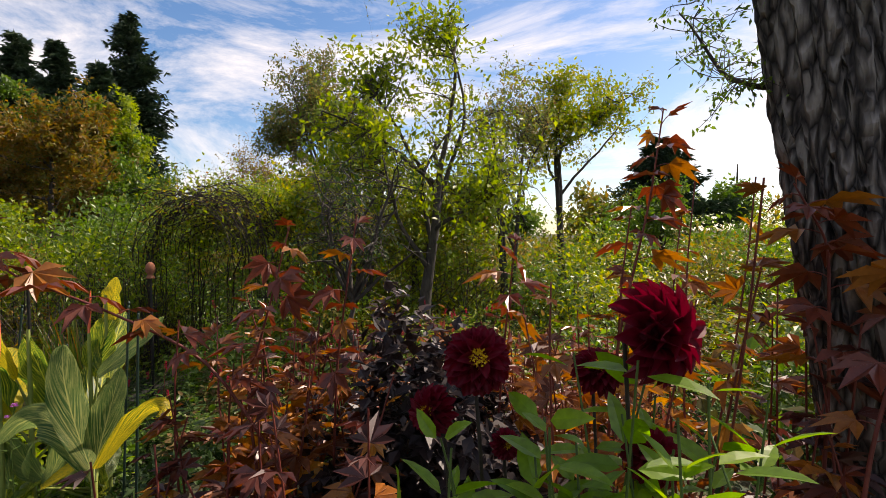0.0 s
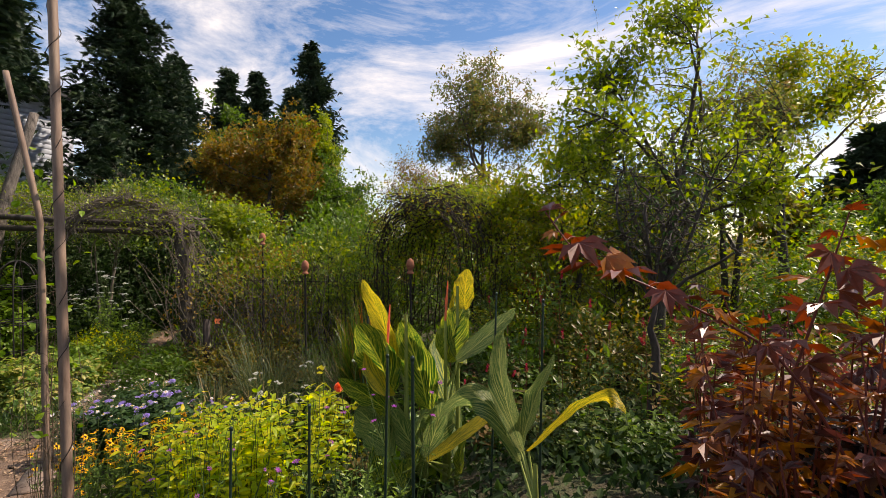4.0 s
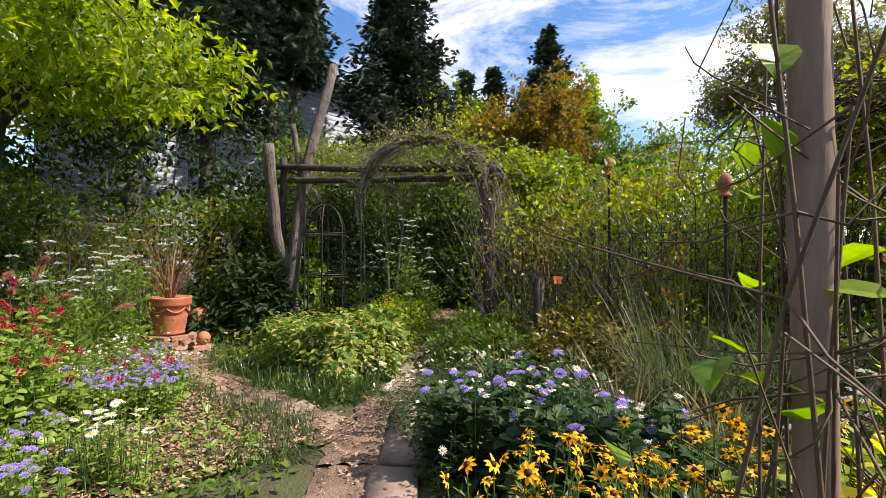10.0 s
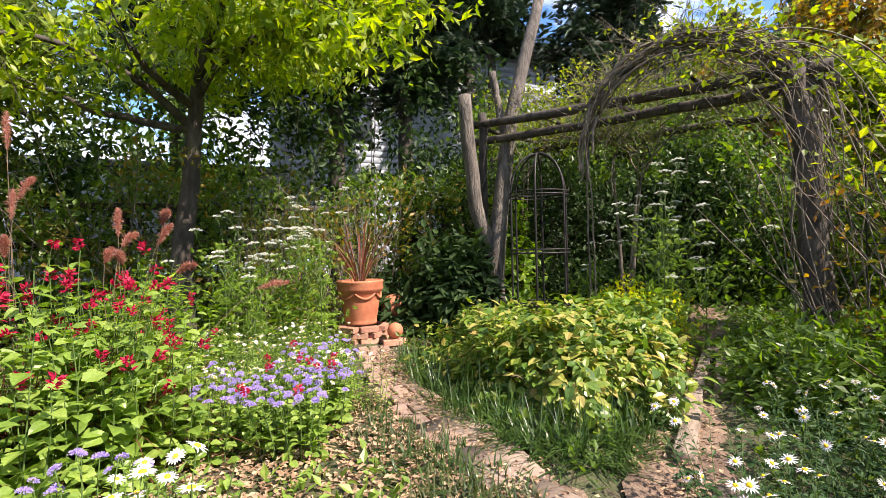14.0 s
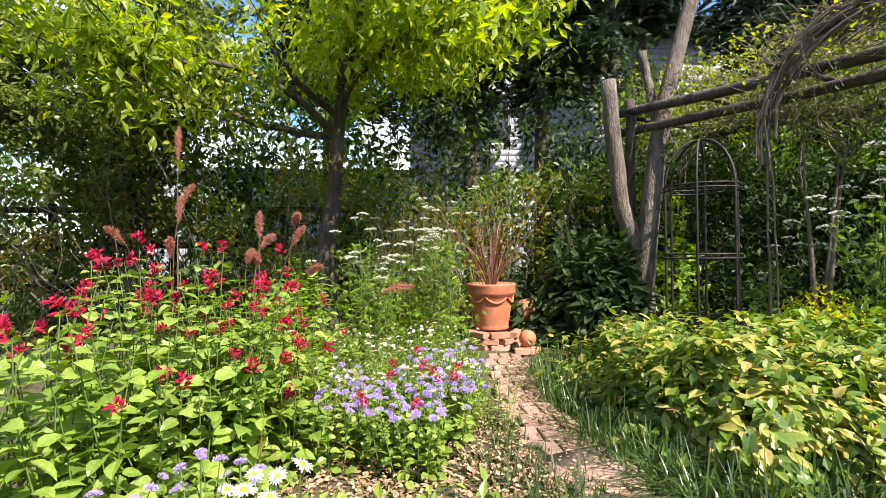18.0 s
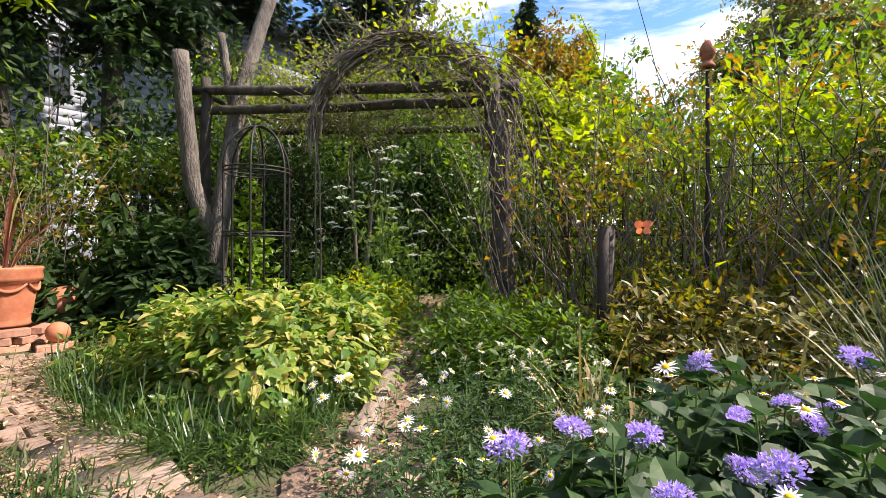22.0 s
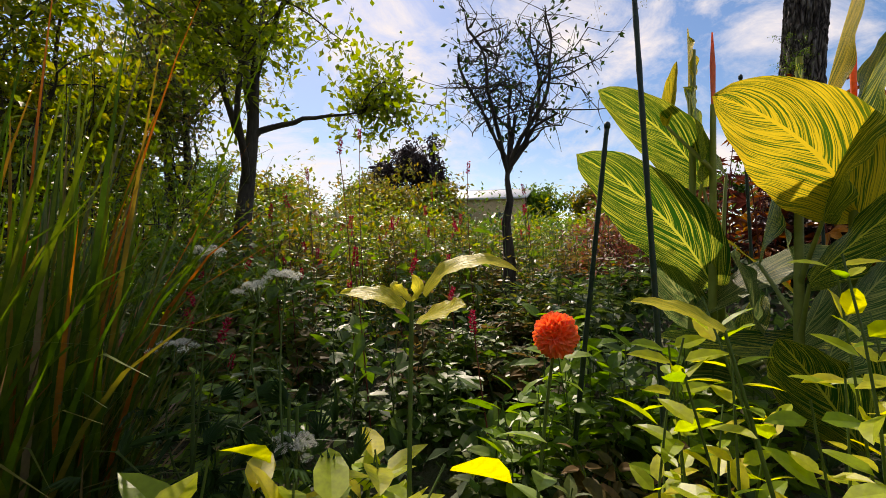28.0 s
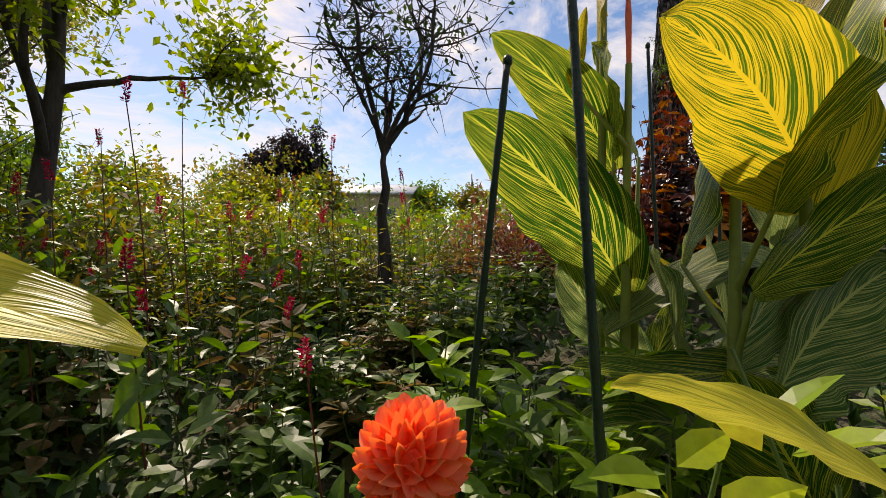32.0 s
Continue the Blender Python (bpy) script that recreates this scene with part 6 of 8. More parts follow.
post = thing("wooden_post", "short dark weathered post in the rose thicket", "post", (-7.42, 6.24, -0.05))
part("body", block(0.1, 0.1, 1.1, 0.02, 2, 0.012), STEM_DARK, post)
fly = thing("butterfly_ornament", "small orange metal butterfly on a wire", "ornament", (-7.16, 6.18, 0))
g = Geo()
tubes(g, [[(0, 0, 0), (0.01, 0, 0.6), (0, 0, 1.05)]], 0.003, 5)
part("wire", g, IRON, fly)
for s in (-1, 1):
    g = Geo()
    leaves(g, LEAF8, np.array([[0, 0, 1.05], [0, 0, 1.03]]), np.array([[s, 0.2, 0.5], [s, 0.2, -0.35]]), np.array([[0, -1.0, 0.2]] * 2), np.array([0.07, 0.055]), np.array([0.06, 0.05]))
    part("wing", g, P_CORAL, fly)

# ---- poles and stakes ----


def pole(name, label, pts, r, mat, category="pole", knots=0):
    z0 = float(ground(pts[0][0], pts[0][1]))
    root = thing(name, label, category, (pts[0][0], pts[0][1], z0 - 0.03))
    p = np.array([(x - pts[0][0], y - pts[0][1], z - z0 + 0.03) for x, y, z in pts])
    p[0, 2] = 0
    n = 40
    q = np.linspace(0, 1, n)
    line = np.stack([np.interp(q, np.linspace(0, 1, len(p)), p[:, i]) for i in range(3)], -1)
    rad = np.full(n, r) * (1 - 0.15 * q)
    if knots:
        rad = rad * (1 + 0.14 * (np.arange(n) % knots == 0))
    g = Geo()
    tubes(g, line[None], rad[None], 9, cap=True)
    part("shaft", g, mat, root)
    if category == "stake":
        cap = part("cap", lathe([(r * 0.3, -0.012), (r * 1.15, -0.01), (r * 1.2, 0.004), (r * 0.8, 0.01), (r * 0.1, 0.013)], 9), mat, root)
        cap.location = tuple(line[-1])
    return root, line


near_pole, nl = pole("wooden_pole", "tall peeled wooden pole with a dead twining vine", [(-3.26, 1.09, 0.3), (-3.39, 1.12, 3.4)], 0.018, BAMBOO)
u = np.linspace(0, 1, 200)
g = Geo()
tubes(g, np.stack([np.interp(u, [0, 1], nl[[0, -1], 0]) + (0.019 + 0.006 * np.sin(u * 37)) * np.cos(u * 105), np.interp(u, [0, 1], nl[[0, -1], 1]) + (0.019 + 0.006 * np.sin(u * 31)) * np.sin(u * 105), u * nl[-1, 2]], -1)[None], 0.0016, 5)
part("vine", g, STEM_DARK, near_pole)
far_pole, fl = pole("bamboo_pole", "bamboo pole wrapped in dry rose canes", [(-4.73, 2.00, 0), (-4.745, 2.0, 0.85), (-4.755, 1.995, 1.7), (-4.77, 1.99, 2.5), (-4.94, 1.92, 3.4)], 0.02, BAMBOO, knots=8)
n = 20
foot = RNG.normal(size=(n, 3)) * np.array([0.04, 0.04, 0])
tip = np.stack([RNG.normal(size=n) * 0.08, RNG.normal(size=n) * 0.08, RNG.uniform(0.9, 2.2, n)], -1)
g = Geo()
cl = bends(foot, tip, RNG.normal(size=(n, 3)) * 0.1, 8)
tubes(g, cl, taper(n, 8, 0.003, 0.0014), 4)
o = RNG.integers(0, n, 140)
p0 = cl[o, RNG.integers(2, 8, 140)]
tubes(g, bends(p0, p0 + ways(140, -0.1) * RNG.uniform(0.08, 0.28, (140, 1)), RNG.normal(size=p0.shape) * 0.08, 5), taper(140, 5, 0.0016, 0.0008), 3)
tagged(part("dry_growth", g, STEM_BROWN, far_pole), kind="stuff")
g = Geo()
m = 60
pp = np.stack([RNG.normal(size=m) * 0.1, RNG.normal(size=m) * 0.1, RNG.uniform(1.0, 2.9, m)], -1)
leaves(g, LEAF8, pp, ways(m, -0.2), ways(m, 1), RNG.uniform(0.04, 0.07, m), RNG.uniform(0.03, 0.05, m))
part("vine_leaves", g, LEAF_BRIGHT, far_pole, shade=False)
pole("green_stake", "thin green plastic-coated plant stake beside the canna", [(-3.38, 3.52, 0.2), (-3.28, 3.62, 1.9)], 0.008, STAKE_GREEN, "stake", 3)
pole("green_stake", "shorter green plant stake behind the dahlia", [(-2.95, 3.8, 0.2), (-2.99, 3.68, 1.58)], 0.009, STAKE_GREEN, "stake", 3)
for x, y, h in ((-2.55, 2.2, 1.5), (-2.95, 2.1, 1.35), (-3.3, 1.9, 1.3), (-2.2, 1.7, 1.55), (-1.75, 2.6, 1.6), (-2.1, 3.0, 1.7)):
    pole("green_stake", "thin dark plant stake among the perennials", [(x, y, 0), (x + RNG.normal() * 0.04, y + RNG.normal() * 0.04, float(ground(x, y)) + h - 0.3)], 0.008, STAKE_GREEN, "stake", 4)


# ---- western beds ----
x, y = scatter(9000, -9.9, -7.6, 1.7, 3.5, 0.0)
n = len(x)
g = Geo()
leaves(g, LEAF2, np.stack([x, y, ground(x, y) + 0.01 + RNG.random(n) * 0.025], -1), ways(n) * np.array([1, 1, 0.25]), ways(n, 2), RNG.uniform(0.02, 0.05, n), RNG.uniform(0.012, 0.03, n))
solo("leaf_litter", g, LITTER, "dry brown leaves and bark strewn on bare soil", "leaf litter", kind="stuff", shade=False)
g = Geo()
for line, width in PATHS:
    for k in range(1500):
        x, y, a, L = along_line(line, RNG.random() * along_line(line, 0)[3])
        x, y = x + RNG.normal() * width * 0.25, y + RNG.normal() * width * 0.25
        leaves(g, LEAF2, np.array([[x, y, float(ground(x, y)) + 0.02 + RNG.random() * 0.012]]), ways(1) * np.array([1, 1, 0.2]), ways(1, 2), RNG.uniform(0.015, 0.045), RNG.uniform(0.01, 0.025))
solo("path_litter", g, LITTER, "dry leaves and twigs lying on the dirt path", "leaf litter", kind="stuff", shade=False)

# edging of mondo grass
for k, (x, y) in enumerate([(-9.55, 3.2), (-9.3, 3.25), (-9.05, 3.28), (-8.8, 3.3), (-8.55, 3.33), (-8.3, 3.36), (-8.05, 3.38), (-7.85, 3.36), (-7.65, 3.26), (-7.55, 3.08), (-7.6, 2.9), (-7.75, 2.75), (-8.9, 3.12), (-8.65, 3.15), (-8.4, 3.18), (-8.15, 3.2), (-7.92, 3.16), (-7.8, 3.0), (-8.75, 3.42), (-8.5, 3.46), (-8.2, 3.5), (-7.95, 3.5)]):
    grass("mondo_grass", "arching tuft of green mondo grass edging the bare soil", (x, y), (0.15, 0.13), 230, 0.19, 0.85, 0.8, 0.006, GRASS_TALL if k % 3 == 0 else GRASS_DARK, group="mondo grass edging")
skirt = [(-10.5, 3.98), (-10.1, 3.92), (-9.75, 3.88), (-9.4, 3.86), (-9.1, 3.84), (-8.8, 3.88), (-8.55, 3.9), (-8.35, 3.95), (-8.25, 4.12), (-8.3, 4.35), (-8.45, 4.55), (-8.62, 4.8), (-8.8, 5.05), (-9.9, 6.15), (-10.1, 6.6), (-10.3, 7.0)]
for x, y in skirt:
    grass("mondo_grass", "thick dark tuft of mondo grass skirting the shrub", (x, y), (0.17, 0.17), 380, 0.36, 0.9, 1.0, 0.007, GRASS_DARK, group="mondo grass skirt")
for x, y, rx, ry, h, c in ((-9.15, 4.55, 0.8, 0.6, 0.55, 3600), (-9.75, 4.75, 0.7, 0.75, 0.5, 2600), (-9.3, 5.25, 0.55, 0.55, 0.55, 2400), (-10.4, 4.7, 0.6, 0.55, 0.45, 1600)):
    mound("variegated_shrub", "low spreading shrub with fading yellow and pinkish leaves", (x, y), (rx, ry), h, int(c * 1.25), 0.082, LEAF_VARIEGATED, 0.55, LEAF8, group="variegated shrubs", core=0.4, bumps=0.32, tilt=0.7)
mound("green_shrub", "low green leafy shrub by the path", (-9.75, 5.75), (0.55, 0.5), 0.55, 2000, 0.09, LEAF_SALVIA, 0.6, LEAF8, core=0.4)
mound("yellow_shrub", "low yellow-green shrub beside the pergola path", (-10.75, 7.1), (0.6, 0.6), 0.6, 2200, 0.07, LEAF_YELLOW, 0.5, core=0.4)
mound("evergreen_shrub", "glossy dark green broadleaf shrub under the cut tree", (-11.9, 5.1), (0.75, 0.7), 1.15, 2200, 0.17, LEAF_DARK, 0.42, LEAF8, core=0.3, tilt=0.6)
mound("evergreen_shrub", "glossy dark green broadleaf shrub behind the pot", (-12.3, 4.5), (0.6, 0.5), 0.8, 1300, 0.17, LEAF_DARK, 0.4, LEAF8, core=0.3, tilt=0.5)
mound("green_shrub", "yellow-green shrub behind the cut tree", (-12.6, 6.3), (0.7, 0.6), 1.7, 1800, 0.12, LEAF_BRIGHT, 0.55, LEAF8, core=0.4)
hedge("branchy_shrub", "half-bare twiggy shrub behind the pot", (-12.9, 2.6), (-12.7, 4.3), 0.7, 1.9, 2600, 0.06, LEAF_OLIVE, 0.6, stems=90, stem_mat=TWIG_GREY, sway=0.35)

SALVIA_LABEL = "leafy salvia with loose crimson flower spikes"
for k, (x, y, h) in enumerate([(-8.55, 1.55, 0.95), (-8.9, 1.35, 1.1), (-9.2, 1.7, 1.12), (-8.85, 1.85, 0.9), (-9.5, 1.3, 1.2), (-9.6, 1.85, 1.05), (-9.15, 2.1, 0.85), (-8.2, 1.15, 0.95), (-8.6, 0.9, 1.1), (-9.9, 2.15, 0.85), (-8.0, 0.7, 1.0)]):
    h += 0.12
    p, tips, dirs = stalks("salvia_plant", SALVIA_LABEL, (x, y), (0.2, 0.2), h, 18, 9, 0.11, LEAF_SALVIA, slim=0.72, outline=LEAF8, splay=0.45, tilt=0.35, vary=0.45, group="salvias", split=True)
    with_flowers(p, tips, dirs, SALVIA, "flower_spike", 0.7, 0.6, spread=0.5)
for gx, gy, ends in ((-9.55, 1.45, ((-10.12, 1.19, 1.91, 0.2), (-9.69, 1.25, 1.53, 0.9), (-9.90, 1.26, 1.41, 0.3), (-9.74, 1.06, 1.26, 0.9), (-9.68, 1.30, 1.15, 0.5))), (-9.35, 1.95, ((-9.64, 2.15, 1.36, 1.2), (-9.58, 2.01, 1.22, 0.6), (-9.74, 1.82, 1.28, 0.3), (-9.55, 1.73, 1.22, 1.0), (-9.50, 1.92, 1.11, 1.0), (-9.44, 2.15, 1.04, 1.0), (-9.40, 2.66, 0.90, 1.0), (-9.57, 1.67, 1.11, 0.8)))):
    fg = grass("fountain_grass", "burgundy fountain grass with drooping rosy plumes", (gx, gy), (0.14, 0.14), 300, 0.85, 0.55, 0.3, 0.006, GRASS_BURGUNDY, group="fountain grasses")
    for ex, ey, ez, bend in ends:
        tip = np.array([ex - gx, ey - gy, ez + 0.12])
        t = np.linspace(0, 1, 14)
        side = unit(np.array([RNG.normal(), RNG.normal() + 0.6, 0]))
        line = tip * np.stack([t ** 1.4, t ** 1.4, t], -1) + side * (0.24 * bend * t ** 4)[:, None] + np.array([0, 0, -0.13 * bend]) * (np.maximum(0, t - 0.8) * 5)[:, None] ** 2
        g = Geo()
        tubes(g, line[None], 0.002, 4)
        part("stalk", g, STEM_BROWN, fg)
        g = Geo()
        m = 900
        q = RNG.uniform(0.86, 1.0, m)
        c = np.stack([np.interp(q, t, line[:, i]) for i in range(3)], -1)
        d = unit(ways(m) + unit(line[-1] - line[-2]) * 0.8)
        body = np.sqrt(np.clip(np.sin((q - 0.86) / 0.14 * 3.0), 0.1, 1))
        leaves(g, LEAF2, c, d, ways(m, 1), 0.036 * body * RNG.uniform(0.6, 1.2, m), 0.0025)
        part("plume", g, P_PLUME, fg, "fluffy rosy plume", shade=False)

for k in range(16):
    x, y = -11.0 + (k % 4) * 0.52 + RNG.normal() * 0.08, 2.35 + (k // 4) * 0.26 + RNG.normal() * 0.05
    p, tips, dirs = stalks("aster_plant", "airy plant dotted with tiny white daisies", (x, y), (0.2, 0.18), 0.5, 22, 9, 0.045, LEAF_SALVIA, slim=0.35, splay=0.4, thick=0.002, group="white asters")
    with_flowers(p, tips, dirs, [DAISY[0]], "flower", 0.7, 0.7, DAISY[1], spread=0.4)
for k, (x, y) in enumerate([(-9.3, 2.85), (-9.5, 3.0), (-9.1, 2.65), (-9.75, 2.85), (-9.45, 2.6), (-9.9, 3.1), (-10.2, 3.2), (-9.65, 2.4), (-8.35, 2.0), (-8.15, 1.7), (-7.7, 1.9), (-9.05, 2.4), (-9.2, 2.9), (-8.95, 2.75), (-9.35, 2.45), (-10.1, 2.95)]):
    p, tips, dirs = stalks("ageratum_plant", "bushy ageratum with fluffy lilac flower heads", (x, y), (0.17, 0.15), 0.42, 16, 7, 0.06, LEAF_SALVIA, slim=0.75, outline=LEAF8, splay=0.35, group="ageratum by the brick path")
    with_flowers(p, tips, dirs, FLUFF, "flower", 0.9, 0.8)
    if k < 5:
        with_flowers(p, tips + np.array([0.03, 0, 0.05]), dirs, SALVIA, "red_floret", 0.6, 0.2)
for x, y in ((-7.95, 2.1), (-8.0, 2.3), (-7.75, 2.25), (-8.2, 2.2)):
    p, tips, dirs = stalks("daisy_plant", "clump of white daisies at the bed's edge", (x, y), (0.12, 0.12), 0.5, 10, 7, 0.07, LEAF_SALVIA, slim=0.35, splay=0.5, group="white daisies")
    with_flowers(p, tips, dirs, [DAISY_WIDE[0]], "flower", 1.1, 0.4, DAISY_WIDE[1])
low_cover("weeds", "fresh green seedlings spreading over bare soil", 420, (-8.7, -7.6, 2.2, 3.1), 0.06, 0.1, LEAF_SALVIA, 0.05)


def umbels(x, y, h, stems, label="tall hedge parsley with flat white umbels", sc=1.0, apart=0.22, foliage=None, many=260):
    z0 = float(ground(x, y))
    root = thing("umbel_plant", label, "plant", (x, y, z0 - 0.02), "white umbels")
    g = Geo()
    main = np.array([[0, 0, 0]])
    tips = []
    for k in range(stems):
        top = np.array([RNG.normal() * apart, RNG.normal() * apart, h * RNG.uniform(0.6, 1.0) if k or apart > 0.1 else h])
        mid = np.array([RNG.normal() * 0.03, RNG.normal() * 0.03, top[2] * RNG.uniform(0.35, 0.65)])
        tubes(g, bends([mid], [top], [RNG.normal(size=3) * 0.04], 6), taper(1, 6, 0.004, 0.002), 4)
        tips.append(top)
    tubes(g, bends(main, [[0.02, 0, h * 0.75]], [[0.03, 0.02, 0]], 6), taper(1, 6, 0.008, 0.004), 5)
    tagged(part("stemwork", g, STEM_GREEN, root), kind="stuff")
    for t in tips:
        rays = Geo()
        m = 11
        a = RNG.random(m) * 6.283
        rr = 0.05 * np.sqrt(RNG.random(m)) * sc
        e = np.stack([np.cos(a) * rr, np.sin(a) * rr, 0.03 + 0.02 * (1 - (rr / (0.05 * sc)) ** 2)], -1)
        tubes(rays, bends(np.zeros((m, 3)), e, np.zeros((m, 3)), 3), 0.001, 3)
        ray_ob = part("umbel", rays, STEM_GREEN, root)
        ray_ob.location = t
        for q in e:
            ob = new("umbellet", UMBEL[int(RNG.integers(3))])
            ob.parent = ray_ob
            ob.matrix_basis = Matrix.LocRotScale(Vector(q), Euler((RNG.normal() * 0.2, RNG.normal() * 0.2, RNG.random() * 6)), (0.42 * sc,) * 3)
    lf = Geo()
    m = many
    pos = np.stack([RNG.normal(size=m) * 0.13, RNG.normal(size=m) * 0.13, RNG.random(m) * h * 0.75], -1)
    leaves(lf, FROND, pos, ways(m, 0), ways(m, 1.5), 0.075, 0.065)
    part("foliage", lf, foliage or LEAF_SALVIA, root, shade=False)


for x, y, h, s in ((-9.55, 6.15, 1.85, 15), (-9.75, 6.45, 1.55, 13), (-9.35, 6.45, 1.2, 9), (-10.6, 6.2, 1.2, 8), (-11.1, 3.25, 1.65, 12), (-11.4, 2.9, 1.45, 12), (-10.9, 2.6, 1.2, 9), (-11.6, 3.2, 1.7, 13), (-11.5, 2.4, 1.6, 12)):
    umbels(x, y, h, s, sc=1.15)
for x, y, h in ((-11.3, 2.1, 1.0), (-11.7, 2.4, 1.15), (-11.5, 2.9, 0.95), (-11.9, 2.8, 1.2), (-11.2, 1.6, 1.1), (-11.8, 1.8, 1.25), (-10.8, 1.5, 1.0), (-12.0, 3.3, 1.0)):
    stalks("leafy_perennial", "tall fresh green perennial with lance leaves beside the pot", (x, y), (0.2, 0.2), h, 12, 10, 0.15, LEAF_BRIGHT, slim=0.25, outline=LEAF8, splay=0.5, group="tall lance-leaved perennials", tilt=0.3)
UMBEL_TOPS = [(-4.79, 4.09, 0.91), (-4.69, 4.04, 0.9), (-4.74, 4.02, 0.76), (-4.73, 3.93, 0.68), (-4.68, 3.86, 0.59), (-4.85, 4.0, 0.57), (-4.75, 3.96, 0.61), (-4.36, 4.11, 0.81), (-4.21, 3.91, 0.77), (-3.8, 4.37, 1.08), (-3.7, 4.24, 1.07), (-3.74, 4.62, 1.14), (-4.5, 4.5, 0.95), (-4.6, 4.35, 0.8)]
for x, y, z in UMBEL_TOPS:
    umbels(x + RNG.normal() * 0.05, y + RNG.normal() * 0.05, z - float(ground(x, y)), 2, "white lacy umbel on a wiry stem beside the grass", 1.0, 0.03, LEAF_BED, 90)

# ---- the central bed: ageratum, asters, grasses ----
for k in range(13):
    x, y = -6.6 + (k % 5) * 0.23 + RNG.normal() * 0.05, 3.65 + (k // 5) * 0.33 + RNG.normal() * 0.05
    p, tips, dirs = stalks("ageratum_plant", "lush ageratum with big fluffy lilac heads over broad dark leaves", (x, y), (0.18, 0.18), 0.7, 10, 10, 0.125, LEAF_BED, slim=0.8, outline=LEAF8, splay=0.35, group="lilac ageratum bed", split=True)
    with_flowers(p, tips, dirs, FLUFF, "flower", 1.35, 0.32)
    with_flowers(p, tips + RNG.normal(size=tips.shape) * np.array([0.08, 0.08, 0.02]) + np.array([0, 0, 0.03]), dirs, [DAISY[0]], "daisy", 1.0, 0.3, DAISY[1])
for k in range(15):
    x, y = -7.5 + (k % 5) * 0.24 + RNG.normal() * 0.06, 4.15 + (k // 5) * 0.45 + 0.12 * (k % 5) * -1 + RNG.normal() * 0.06
    p, tips, dirs = stalks("aster_plant", "sprawling wild aster with pale narrow-petalled daisies", (x, y), (0.22, 0.22), 0.5, 16, 12, 0.055, LEAF_BED, slim=0.36, splay=0.6, thick=0.002, group="wild asters")
    with_flowers(p, tips, dirs, [DAISY[0]], "flower", 0.95, 0.45, DAISY[1], spread=0.5)
for x, y in ((-5.72, 4.08), (-5.58, 4.3), (-5.85, 4.42), (-5.62, 3.84), (-5.5, 4.52)):
    p, tips, dirs = stalks("ageratum_plant", "lush ageratum with big fluffy lilac heads over broad dark leaves", (x, y), (0.15, 0.15), 0.5, 9, 10, 0.115, LEAF_BED, slim=0.8, outline=LEAF8, splay=0.35, group="lilac ageratum bed", split=True)
    with_flowers(p, tips, dirs, FLUFF, "flower", 1.3, 0.25)
    with_flowers(p, tips + RNG.normal(size=tips.shape) * np.array([0.08, 0.08, 0.02]) + np.array([0, 0, 0.03]), dirs, [DAISY[0]], "daisy", 1.0, 0.3, DAISY[1])
grass("tall_grass", "tall fountain of grey-green maiden grass", (-5.75, 5.5), (0.3, 0.3), 620, 1.5, 0.42, 0.8, 0.0065, GRASS_TALL, segs=7)
grass("tall_grass", "green maiden grass beside the finial", (-5.2, 6.1), (0.25, 0.25), 380, 1.35, 0.42, 0.75, 0.0065, GRASS_TALL, segs=7)
grass("sedge", "weeping straw-striped sedge at the bed's edge", (-5.95, 4.75), (0.14, 0.14), 170, 0.85, 0.6, 1.2, 0.013, GRASS_STRAW, segs=7)
grass("sedge", "weeping pale sedge over the path's edge", (-5.4, 4.95), (0.16, 0.16), 190, 0.75, 0.65, 1.15, 0.011, GRASS_STRAW, segs=7)
grass("sedge", "dry pale sedge among the asters", (-7.0, 4.9), (0.14, 0.14), 140, 0.7, 0.65, 1.1, 0.011, GRASS_STRAW, segs=7)
grass("sedge", "weeping green sedge between asters and grass", (-6.4, 5.2), (0.18, 0.18), 200, 0.8, 0.6, 0.6, 0.012, GRASS_TALL, segs=7)
grass("switch_grass", "big clump of switch grass turning rust-red at the tips", (-3.95, 5.05), (0.24, 0.24), 640, 1.6, 0.2, 0.22, 0.011, GRASS_SWITCH, segs=7)
grass("switch_grass", "rust-red autumn blades of switch grass", (-3.9, 5.1), (0.2, 0.2), 100, 1.75, 0.24, 0.15, 0.009, GRASS_RUST, segs=7)
grass("switch_grass", "dead brown skirt of old grass leaves", (-4.0, 5.0), (0.26, 0.26), 620, 1.1, 0.6, 1.0, 0.014, GRASS_DEAD, segs=7)
grass("mondo_grass", "dark mondo grass at the shaded path", (-4.3, 5.35), (0.2, 0.3), 420, 0.42, 0.7, 0.8, 0.009, GRASS_DARK)
grass("mondo_grass", "dark mondo grass at the shaded path", (-4.12, 6.1), (0.25, 0.4), 460, 0.42, 0.7, 0.8, 0.009, GRASS_DARK)
grass("mondo_grass", "dark mondo grass at the shaded path", (-5.15, 7.0), (0.3, 0.5), 380, 0.32, 0.6, 0.5, 0.008, GRASS_DARK)
for x, y, rx, h, c, m in ((-8.2, 5.9, 0.6, 0.5, 2200, LEAF_MID), (-8.6, 6.6, 0.6, 0.5, 2000, LEAF_MID), (-7.6, 5.7, 0.6, 0.6, 2200, LEAF_MID), (-7.0, 6.2, 0.7, 0.7, 2200, LEAF_OLIVE), (-6.3, 6.6, 0.7, 0.8, 2200, LEAF_OLIVE), (-3.4, 6.7, 0.7, 0.8, 2200, LEAF_MID), (-5.6, 7.1, 0.5, 0.7, 1500, LEAF_MID)):
    mound("leafy_mound", "loose mound of mixed green perennials", (x, y), (rx, rx), h, c, 0.07, m, 0.5, core=0.3, group="green perennials")

